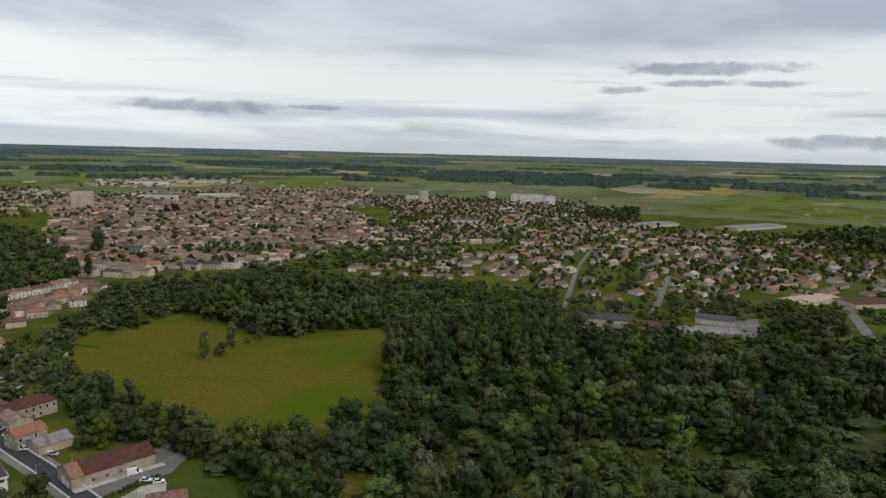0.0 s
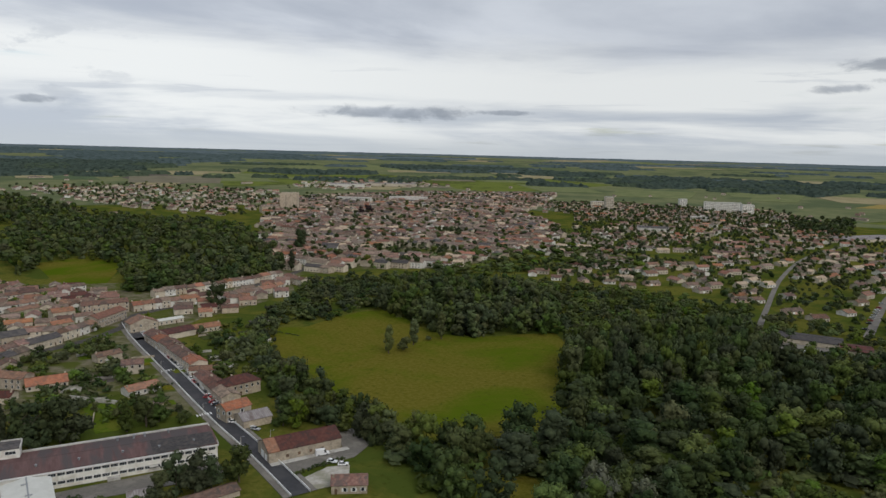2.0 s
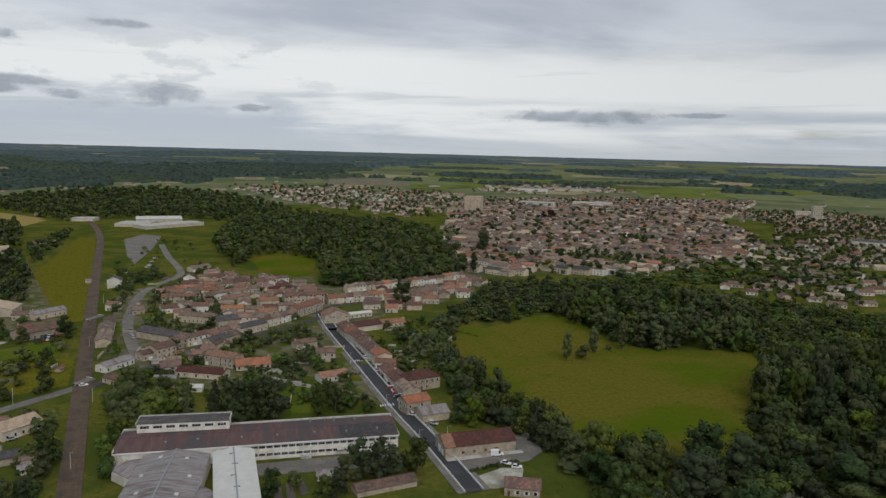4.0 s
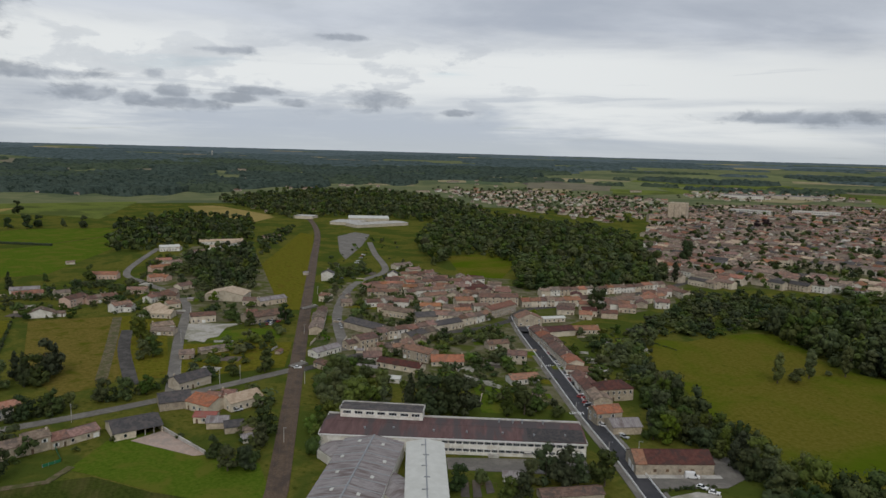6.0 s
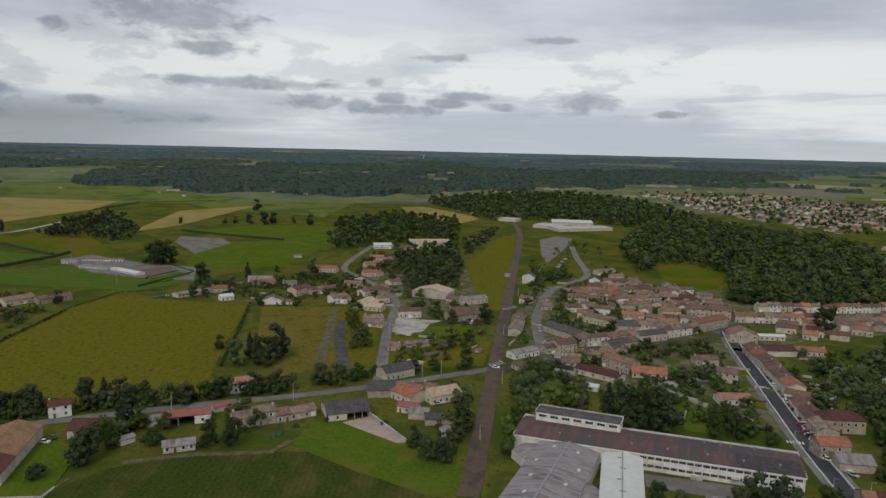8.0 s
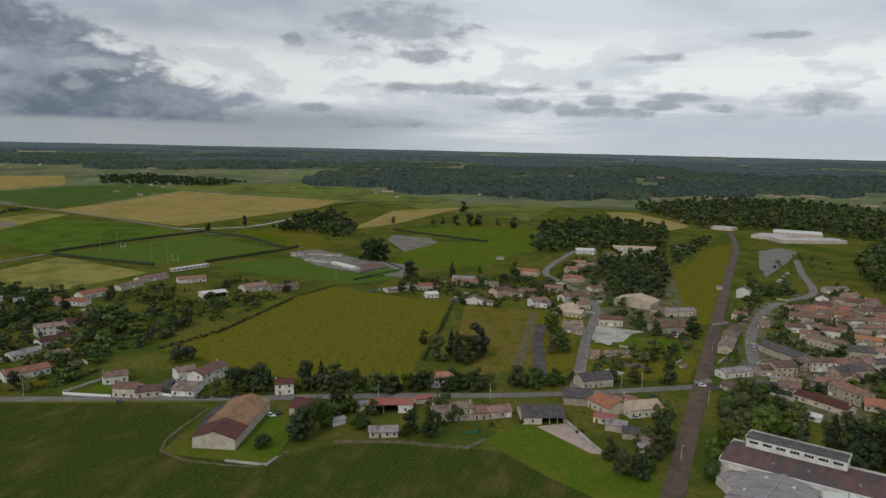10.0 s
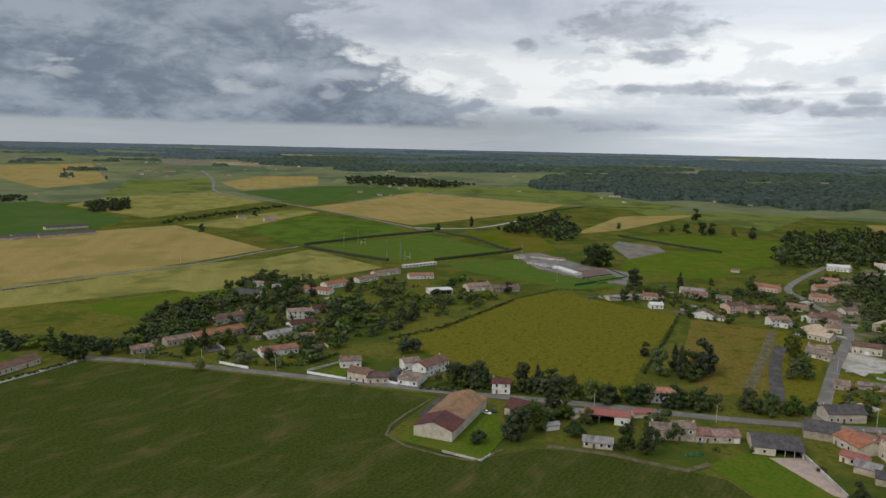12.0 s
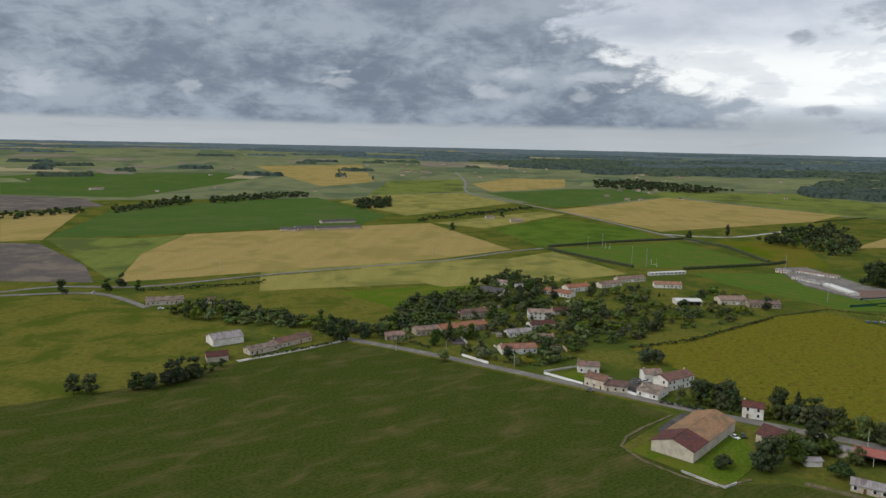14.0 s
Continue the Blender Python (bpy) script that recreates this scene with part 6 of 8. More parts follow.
# supermarket and sheds by the railway bend
for a, b, d, e in (((-951.3, 682.3), (-911.6, 706.3), 45, 4.5), ((-886.0, 686.5), (-873.2, 783.7), 35, 4.5), ((-1063.2, 684.2), (-1035.4, 705.7), 30, 4.5), ((-975.5, 738.5), (-933.9, 793.9), 50, 5.5)):
    m, w = from_edge(a, b, d)
    plain_block("supermarket", m, w, d, e, 0.5, SHEETWHITE if e > 5 else CONCRETE, RENDER, "low supermarket building with a white sheet roof", "shop")
drape("car_park", [(-813.4, 596.9), (-840.5, 648.2), (-804.9, 648.2), (-718.4, 566.1), (-636.5, 478.7), (-689.7, 509.2)], GREYROAD, 0.1, "grey asphalt car park", "car park")


def infill(poly, step, turn, low, high, looks, seed):
    """Houses packed into the blocks between the streets."""
    rng = random.Random(seed)
    for x, y in scatter(poly, step, rng, 0.25):
        if open_ground(x, y, 1.5) and off_road(x, y):
            roof, wall = rng.choice(looks)
            a = turn + rng.choice((0, 0, 0, 90, 180)) + rng.uniform(-7, 7)
            build_house(pose(x, y, 0, 0, 0, a), rng.uniform(9, 14), rng.uniform(8, 10), rng.uniform(low, high), rng.uniform(1.6, 2.2), ROOFS[roof], WALLS[wall], f"{WALL_WORDS[wall]} village house with a {ROOF_WORDS[roof]}", seed=int(x * 7 + y), chimneys=rng.choice((0, 1)), group="houses packed behind the village streets")


PACKED = ("tr", "or", "ts", "tw", "rr", "dr", "or")
infill([(-481.0, 381.3), (-512.1, 467.4), (-452.2, 507.7), (-397.1, 484.2), (-343.7, 419.9), (-349.7, 363.2), (-387.0, 331.9)], 15, 40, 3.6, 5.6, PACKED, 61)
infill([(-371.2, 282.9), (-357.3, 326.6), (-330.2, 321.8), (-296.0, 284.2), (-305.1, 253.6), (-329.6, 253.1)], 15, 52, 3.2, 4.8, PACKED, 62)
infill([(-318.5, 423.2), (-349.9, 513.9), (-315.2, 606.9), (-279.5, 550.2), (-290.3, 450.7)], 17, 35, 3.6, 5.4, PACKED, 63)

# ---- town ----
rng = random.Random(11)
TOWN = [(-313.3, 609.0), (-569.7, 1007.7), (-840.3, 1592.2), (-600.2, 1931.7), (-214.8, 2080.2), (-216.4, 1464.0), (-86.1, 1136.3), (-127.8, 926.4), (-179.4, 734.9), (-256.3, 702.1), (-317.7, 631.6)]
SUBURB = [(-173.2, 885.0), (-80.1, 1058.9), (-113.9, 1495.3), (-263.3, 1780.3), (-40.2, 1924.4), (313.7, 1847.2), (384.3, 1642.7), (342.6, 1282.9), (465.1, 1176.3), (577.8, 1176.1), (649.8, 1036.4), (646.4, 879.1), (431.1, 579.1), (385.8, 606.3), (290.3, 656.3), (187.9, 552.8), (167.1, 592.4), (111.6, 633.9), (90.8, 631.3), (55.9, 714.1), (-12.6, 688.4), (-91.0, 693.2), (-106.1, 761.3), (-57.5, 855.4)]
BESIDE = [(-941.9, 1178.2), (-1333.5, 1375.7), (-1503.0, 1434.0), (-1376.2, 1718.0), (-940.0, 1778.8), (-840.3, 1592.2), (-661.3, 1106.4), (-812.3, 1180.8)]
FARSIDE = [(-830.0, 1908.3), (-982.1, 1857.4), (-1022.0, 2249.9), (-748.5, 2338.3), (-552.3, 2187.7)]


def joined_houses(name, places, label):
    s = Shape()
    mats = [STONE, RENDER, WHITEWALL, TILE, OLDTILE, ORANGE, GLASS, SLATE, TAN]
    for x, y, a, w, d, e, wall, roof in places:
        k = Shape()
        rise = d * 0.2
        k.prism([(-d / 2, -0.4), (d / 2, -0.4), (d / 2, e), (0, e + rise), (-d / 2, e)], -w / 2, w / 2, wall)
        r = roof_shape(w, d, e, rise)
        k.add(r.v, r.f, roof)
        for fl in range(max(1, int(e / 2.7))):
            for q in range(max(1, int(w / 3.4))):
                for f in (-1, 1) if x * x + y * y < 1000000 else (-1,):
                    xx = -w / 2 + 1.7 + 3.4 * q
                    k.add([(xx + f * i * 0.55, f * (d / 2 + 0.05), z + 2.7 * fl) for i, z in ((1, 0.9), (-1, 0.9), (-1, 2.2), (1, 2.2))], [(3, 2, 1, 0)], 6)
        t = pose(x, y, height(x, y), 0, 0, a)
        n = len(s.v)
        s.v += [tuple(t @ Vector(p)) for p in k.v]
        s.f += [tuple(n + i for i in f) for f in k.f]
        s.i += k.i
    return tagged(new(name, s.mesh(name, mats)), label, "houses", "", "stuff")


patterns = []
for k in range(10):
    tall = k < 5
    roof, wall = (("t", "s"), ("o", "s"), ("t", "r"), ("o", "r"), ("r", "s"), ("t", "w"), ("o", "w"), ("r", "r"), ("t", "r"), ("o", "p"))[k]
    h = build_house(pose(0, 0, -500), 10 + 1.3 * (k % 5), 9 + k % 3, (5.2 + 0.3 * k) if tall else 2.6 + 0.2 * (k % 3), 1.8, ROOFS[roof], WALLS[wall],
                    f"{WALL_WORDS[wall]} {'town house' if tall else 'detached house'} with a {ROOF_WORDS[roof]}", seed=k, chimneys=1, group="houses of the town")
    patterns.append(h)
FOOT[-10:] = []

places = []
for zone, (poly, step) in enumerate(((TOWN, 18.5), (SUBURB, 32), (BESIDE, 36), (FARSIDE, 36))):
    for x, y in scatter(poly, step, rng, 0.3):
        turn = 25 * math.sin(x * 0.006) + 25 * math.cos(y * 0.008) + rng.choice((0, 0, 0, 90)) + rng.uniform(-6, 6)
        if not open_ground(x, y, 3) or not off_road(x, y) or noise.noise(Vector((x * 0.009, y * 0.009, 7.0))) > 0.26:
            continue
        places.append((x, y, turn, zone))
places.sort(key=lambda p: math.hypot(p[0], p[1]))
rest = []
for k, (x, y, turn, zone) in enumerate(places):
    if k < 26:
        copy_thing(patterns[rng.randrange(5) if zone == 0 else rng.randrange(5, 10)], pose(x, y, 0, 0, 0, turn))
    else:
        tall = rng.uniform(4.4, 8.2) if zone == 0 else rng.uniform(2.5, 4.6)
        long = rng.uniform(11, 24) if zone == 0 else rng.uniform(11, 18)
        rest.append((x, y, turn, long, rng.uniform(8.5, 12.5), tall, rng.choice((0, 1, 1, 2)) if zone == 0 else rng.choice((1, 1, 2)), rng.choice((3, 4, 4, 4, 4, 3, 8, 4, 7, 3, 5) if zone == 0 else (3, 3, 4, 4, 5, 8, 3))))
    FOOT.append((x, y, 6.5))
for h in patterns:
    for o in (*h.children_recursive, h):
        bpy.data.objects.remove(o)
joined_houses("town_houses", rest, "crowded pale town houses with terracotta roofs")

# castle keep and its terrace
m, w = from_edge((-670.0, 1275.9), (-638.0, 1285.3), 24)
keep = thing("castle_keep", m, "massive square medieval stone keep on its terrace", "castle")
under("wall", Shape().box(-w / 2, -12, -1, w / 2, 12, 36).mesh("wall", STONE), keep)
for k in range(7):
    for y in (-12.2, 11.2):
        under("battlement", Shape().box(-0.9, 0, 0, 0.9, 1.0, 1.6).mesh("battlement", STONE), keep, pose((k - 3) * w / 7.2, y, 36))
for x in (-w / 2, -w / 6, w / 6, w / 2):
    under("buttress", Shape().box(-0.8, -13, -1, 0.8, -12, 32).mesh("buttress", STONE), keep, pose(x, 0, 0))
for x in (-5, 5):
    under("window", Shape().box(-0.5, -12.1, 17, 0.5, -11.9, 20).mesh("window", GLASS), keep, pose(x, 0, 0))
m, w = from_edge((-682.3, 1226.1), (-661.1, 1254.9), 12)
plain_block("castle_wing", m, w, 12, 12, 3, OLDTILE, STONE, "old stone castle wing beside the keep", "castle")


def flat_block(a, b, depth, high, mat, label, category, name, floors):
    """A flat-roofed block with its rows of windows."""
    m, w = from_edge(a, b, depth)
    t = thing(name, m, label, category)
    FOOT.append((m.translation.x, m.translation.y, 0.4 * max(w, depth)))
    under("wall", Shape().box(-w / 2, -depth / 2, -0.5, w / 2, depth / 2, high).mesh("wall", mat), t)
    under("roof", Shape().box(-w / 2 - 0.2, -depth / 2 - 0.2, high, w / 2 + 0.2, depth / 2 + 0.2, high + 0.4).mesh("roof", CONCRETE), t)
    n = max(1, int(w / 4.5))
    pane = Shape().box(-1.1, -0.06, 0, 1.1, 0.03, 1.5).mesh("window", GLASS)
    for fl in range(floors):
        for k in range(n):
            under("window", pane, t, pose((k + 0.5 - n / 2) * w / n, -depth / 2, 0.9 + fl * high / floors))
    return t


flat_block((167.7, 1774.7), (248.9, 1780.5), 15, 22, WHITEWALL, "long white six-storey apartment block", "apartment block", "apartment_block", 6)
flat_block((244.8, 1729.9), (270.6, 1737.1), 15, 22, WHITEWALL, "short white six-storey apartment block", "apartment block", "apartment_block", 6)
flat_block((116.0, 1828.4), (132.3, 1833.1), 15, 23, WHITEWALL, "slim white six-storey apartment tower", "apartment block", "apartment_block", 6)
flat_block((-55.8, 1672.6), (-38.6, 1678.1), 17, 31, RENDER, "tall cream eight-storey apartment tower", "apartment block", "apartment_block", 8)
flat_block((-91.8, 1747.7), (-60.2, 1757.8), 14, 14, RENDER, "cream apartment block beside the tower", "apartment block", "apartment_block", 4)
flat_block((-674.1, 1563.3), (-594.0, 1575.5), 20, 12, WHITEWALL, "long pale school building", "school", "school_building", 3)
flat_block((-567.4, 1636.4), (-480.2, 1668.1), 20, 13, WHITEWALL, "long white school building", "school", "school_building", 3)
flat_block((115.7, 1492.3), (149.8, 1488.4), 18, 9, WHITEWALL, "white flat-roofed public building", "public building", "public_building", 2)
for a, b, d, e, roof, wall, label in (
        ((335.2, 1224.5), (433.7, 1304.8), 45, 4.5, SHEETGREY, RENDER, "long warehouse with a pale grey roof"),
        ((509.8, 1228.4), (635.2, 1312.7), 45, 4.5, SHEETGREY, RENDER, "long warehouse with a pale grey roof"),
        ((-872.3, 1975.5), (-779.5, 2019.8), 60, 9, SHEETGREY, WHITEWALL, "grey-roofed industrial hall beyond the town"),
        ((-797.9, 2067.7), (-648.7, 2116.1), 60, 8, SHEETGREY, RENDER, "grey-roofed industrial hall beyond the town"),
        ((14.6, 1223.1), (63.5, 1225.4), 40, 8, SLATE, WHITEWALL, "market hall with a blue-grey roof"),
        ((103.8, 525.1), (143.0, 515.1), 22, 3.4, SLATE, RENDER, "low shop building with a dark flat roof"),
        ((138.9, 502.9), (157.7, 499.9), 20, 3.4, DARKRED, RENDER, "low building with a dark brown roof"),
        ((169.0, 488.4), (208.6, 483.0), 20, 3.4, SHEETGREY, WHITEWALL, "low commercial building with a grey roof"),
        ((193.7, 530.9), (219.3, 519.4), 20, 4, SLATE, RENDER, "low commercial building with a dark roof"),
        ((353.9, 596.0), (402.8, 608.3), 28, 4, DARKRED, RENDER, "broad building with a reddish-brown roof"),
        ((308.8, 597.5), (358.7, 626.5), 24, 3.6, TAN, RENDER, "broad low building with a sandy roof"),
        ((320.6, 688.1), (374.8, 707.2), 16, 3.6, TILE, PINKWALL, "long low building with tiled roof"),
        ((112.2, 960.3), (157.7, 980.8), 16, 6, TILE, PINKWALL, "large pinkish building with a tiled roof"),
        ((276.7, 492.5), (298.8, 510.5), 14, 4, TILE, RENDER, "rendered house with reddish tiles")):
    m, w = from_edge(a, b, d)
    plain_block("commercial_building", m, w, d, e, 1.2, roof, wall, label, "commercial building")
drape("car_park", [(162.9, 481.7), (211.4, 480.3), (233.6, 504.1), (249.4, 549.8), (175.6, 515.0)], GREYROAD, 0.1, "grey asphalt car park", "car park")
drape("car_park", [(94.0, 503.4), (136.8, 494.6), (143.5, 520.4), (102.7, 528.6)], GREYROAD, 0.1, "grey asphalt car park", "car park")

# scattered far houses and farm sheds
far_places = []
for a0, a1, r0, r1, n in ((-35, 30, 1500, 2300, 40), (30, 62, 1350, 2300, 60), (40, 104, 1750, 2900, 95), (105, 122, 2300, 2900, 26), (122, 148, 1700, 2600, 8)):
    for k in range(n):
        b, r = radians(rng.uniform(a0, a1)), rng.uniform(r0, r1)
        long = rng.uniform(7, 12) if rng.random() < 0.9 else rng.uniform(25, 50)
        far_places.append((-r * math.sin(b), r * math.cos(b), math.degrees(b) + rng.uniform(-30, 30), long, rng.uniform(7, 9), rng.uniform(2.6, 4.5), rng.choice((0, 0, 1)), rng.choice((3, 4, 4, 4))))
joined_houses("far_houses", far_places, "scattered pale houses and farms in the distance")

# ---- woods and trees ----
CLEARING = [(160.2, 293.9), (203.3, 340.1), (218.4, 333.6), (231.7, 323.8), (195.0, 269.0), (160.6, 272.1)]
NOOK = [(-54.0, 253.2), (-29.7, 264.1), (-17.0, 243.2), (-49.9, 234.1)]
WILLOWS = [(-11.4, 250.4), (18.9, 267.3), (22.0, 247.2), (-6.6, 237.0)]
THICKET = [(35.1, 270.8), (72.3, 285.2), (111.5, 281.9), (142.1, 254.3), (104.9, 236.2), (34.8, 232.7)]
RIVERSIDE = [(-98.8, 278.7), (-69.8, 283.5), (-46.8, 302.3), (-22.6, 314.6), (-32.3, 369.3), (-31.8, 433.3), (-8.2, 480.5), (49.4, 514.0), (96.4, 496.8), (122.6, 471.5), (209.3, 450.6), (277.0, 430.4), (375, 387.5), (325, 112.5), (75, 187.5), (-41.1, 228.9), (-65.9, 234.8), (-80.7, 257.3)]
wood("riverside_wood", RIVERSIDE, 11.5, 10.5, 18, "dense mixed green riverside woodland", 2, ("round", "round", "round", "round", "tall"), (0, 1, 1, 1, 0, 2, 0, 1, 1, 3), wide=0.8, holes=(CLEARING, NOOK, WILLOWS, THICKET))
wood("underwood", RIVERSIDE, 14, 3, 8, "low shrubs under the riverside trees", 42, ("bush",), (1, 0, 2, 0), holes=(NOOK,), coarse=2)
wood("poplar_wood", [(-30.7, 418.5), (-15.7, 471.1), (32.3, 508.0), (72.8, 503.1), (94.6, 466.8), (72.9, 404.2), (31.7, 383.7), (-5.6, 366.6), (-27.3, 374.8)], 8.0, 17, 22, "stand of tall dark green poplars", 12, ("round", "round", "round", "tall"), (1, 0, 0), wide=0.55)
wood("thicket", THICKET, 6.5, 4, 8.5, "yellow-green thicket of young trees in the wood", 52, ("round", "bush", "round"), (3, 2, 0, 2))
wood("willow_stand", WILLOWS, 8, 11, 15, "grey-green willows at the wood's edge", 13, ("round",), (4, 4, 0))
wood("join_wood", [(-44.4, 484.7), (-56.9, 577.3), (-93.4, 634.0), (-89.3, 680.8), (-12.1, 667.3), (71.5, 641.9), (101.6, 573.9), (97.3, 510.4), (50.7, 523.1), (-8.3, 496.4), (-29.1, 446.6)], 9, 6, 11, "green trees joining the two woods", 34, ("round",), (0, 2, 3, 0, 1))
drape("clearing", CLEARING, SCRUB, 0.05, "overgrown clearing in the wood", "clearing")
drape("clearing", NOOK, GRASS, 0.05, "small grassy clearing", "clearing")
wood("meadow_wood", [(-181.8, 512.8), (-147.6, 475.9), (-123.6, 458.7), (-97.6, 459.8), (-70.2, 477.4), (-44.7, 487.8), (-50.4, 567.1), (-86.5, 621.7), (-135.0, 636.7), (-169.1, 629.5), (-186.0, 601.5), (-191.9, 550.7)], 8.5, 13, 20, "dense tall green wood at the meadow's far edge", 3, ("round", "tall", "round"), (0, 0, 1, 0, 2))
wood("garden_belt", [(-249.1, 438.4), (-216.5, 457.0), (-197.9, 505.7), (-183.7, 521.8), (-184.5, 596.7), (-153.1, 648.3), (-173.5, 687.8), (-235.9, 660.3), (-286.9, 598.6), (-273.1, 541.2), (-258.6, 495.7)], 8.5, 5, 10, "mixed garden trees behind the village", 14, ("round",), (0, 0, 1, 2, 1))
wood("hill_wood", [(-675.3, 615.9), (-876.5, 850.3), (-885.4, 989.6), (-789.5, 988.2), (-666.4, 986.4), (-540.3, 930.0), (-415.6, 772.4), (-314.6, 616.2), (-346.1, 534.8), (-407.2, 504.2), (-492.1, 603.2), (-574.7, 633.7), (-571.5, 573.0), (-524.2, 509.4)], 9.5, 10, 17, "large green wood between village and town", 4, ("round", "round", "tall"), (0, 0, 2, 0, 1, 0))
wood("valley_wood", [(-1484.6, 749.3), (-1630.0, 1026.3), (-1567.1, 1262.1), (-1295.4, 1255.6), (-938.1, 1065.2), (-882.1, 842.5), (-1042.4, 801.6), (-1062.3, 678.5)], 12, 10, 16, "broad wood in the valley beyond the railway", 15, ("round",), (0, 2, 0, 1), coarse=2)
wood("park_trees", [(-87.2, 756.5), (-110.7, 896.5), (-65.8, 974.1), (11.9, 930.1), (29.4, 782.5), (-53.8, 802.0)], 13, 5, 10, "belt of fresh green trees below the town", 16, ("round",), (0, 3, 3, 2), coarse=1)
wood("meadow_hedge_trees", [(-237.7, 383.9), (-222.7, 398.0), (-189.6, 360.3), (-148.3, 331.0), (-117.9, 307.6), (-80.9, 288.6), (-68.3, 284.3), (-87.2, 261.3), (-106.4, 273.7), (-120.1, 281.6), (-145.0, 281.6), (-170.6, 310.8), (-191.4, 343.8)], 7.5, 7, 12, "belt of green trees along the meadow", 5, ("round",), (0, 0, 1, 2))
wood("town_edge_trees", [(-211.8, 744.7), (-201.5, 854.4), (-131.7, 892.6), (-92.0, 826.2), (-105.8, 717.6), (-168.1, 688.5)], 13, 5, 10, "green trees on the slope below the town houses", 51, ("round",), (0, 0, 3, 2), coarse=1)
wood("east_wood", [(222.4, 479.9), (269.3, 537.0), (300.8, 531.0), (275.5, 470.0)], 9, 9, 14, "dark green copse by the houses", 17, ("round",), (1, 1, 0))
wood("east_band", [(523.3, 1082.5), (687.5, 1241.0), (908.7, 1245.9), (702.8, 959.0), (532.3, 956.1)], 12, 10, 15, "dark band of trees at the town's edge", 18, ("round",), (1, 0))
wood("east_park", [(289.2, 1520.1), (444.9, 1627.0), (359.9, 1311.1), (295.2, 1350.5)], 12, 10, 16, "dark trees at the town's edge", 19, ("round",), (1, 0))
wood("slope_wood", [(-744.5, 341.9), (-792.7, 453.2), (-607.3, 352.5), (-551.9, 302.6), (-571.9, 280.5), (-624.0, 287.9)], 8.5, 8, 14, "dense wood on the slope behind the village hall", 20, ("round",), (0, 1, 1))
wood("farm_wood", [(-816.3, 278.2), (-1087.6, 397.3), (-1182.1, 537.8), (-1044.1, 593.7), (-831.5, 475.0), (-836.1, 382.9), (-814.0, 321.0)], 10, 9, 15, "dark green wood round the hillside houses", 21, ("round",), (0, 1, 0))
wood("cutting_trees", [(-813.1, 464.8), (-955.3, 618.9), (-862.8, 551.5), (-705.2, 414.8)], 8, 6, 10, "trees along the railway cutting", 22, ("round",), (0, 1))
wood("club_wood", [(-1029.6, -28.5), (-1159.7, 1.8), (-1316.8, 70.6), (-1091.1, 100.0), (-968.4, 73.8), (-1020.4, 23.9)], 10, 9, 15, "dark copse beside the sports ground", 23, ("round",), (1, 0, 1))
wood("works_trees", [(-278.5, 188.6), (-329.7, 225.0), (-323.9, 244.8), (-299.7, 241.4), (-261.8, 232.1), (-244.9, 213.8), (-258.4, 192.1), (-233.3, 161.1), (-205.5, 137.1), (-206.5, 136.2)], 6.5, 5, 9, "thick shrubs and trees beside the railway", 24, ("round", "bush"), (0, 0, 3, 2))
wood("verge_shrubs", [(-215.3, 115.7), (-250.5, 137.2), (-281.9, 166.6), (-262.3, 162.7), (-212.7, 125.6)], 6.5, 3, 7, "scrub along the railway verge", 25, ("bush", "round"), (0, 2, 1))
wood("hamlet_wood", [(-406.2, -240.1), (-469.9, -258.0), (-523.6, -245.2), (-509.8, -209.1), (-464.7, -192.5), (-449.0, -205.6), (-412.2, -209.3)], 8, 6, 11, "dense trees round the hamlet", 26, ("round",), (1, 0, 0))
wood("hamlet_belt", [(-556.6, -255.3), (-649.2, -230.8), (-601.4, -194.5), (-584.2, -229.0)], 7, 5, 9, "trees at the hamlet's edge", 27, ("round",), (1, 0))
wood("roadside_trees", [(-366.7, -404.1), (-414.1, -372.1), (-399.0, -306.8), (-402.5, -252.3), (-395.4, -213.2), (-375.2, -248.0), (-380.2, -283.0), (-371.0, -313.9), (-360.0, -364.4)], 8, 5, 10, "tree belt along the country lane", 28, ("round",), (1, 0, 0, 3))
wood("far_copse", [(-1261.1, -814.2), (-1381.2, -794.8), (-1228.4, -700.2), (-1139.3, -729.2)], 10, 9, 14, "dark copse among the fields", 29, ("round", "cone"), (1,))
wood("north_belt", [(-871.2, -1060.7), (-1117.0, -1136.8), (-1041.9, -1045.9), (-829.9, -1010.8)], 10, 6, 11, "tree line between the fields", 30, ("round",), (1, 0))
wood("north_belt_b", [(-1146.9, -1102.7), (-1416.4, -1052.9), (-1336.9, -985.9), (-1062.3, -1021.6)], 10, 6, 11, "tree line between the fields", 31, ("round",), (1, 0))
wood("west_belt", [(-703.0, -1111.3), (-849.6, -1105.3), (-809.3, -1053.4), (-663.3, -1049.3)], 10, 5, 9, "hedge of trees between the fields", 32, ("round",), (1, 0))
wood("great_forest_edge", [(-2238.8, -555.8), (-2324.3, -431.3), (-2174.8, -129.6), (-2035.1, -217.5), (-2062.9, -496.1)], 13, 8, 12, "long dark wood beyond the fields", 33, ("round",), (1,))

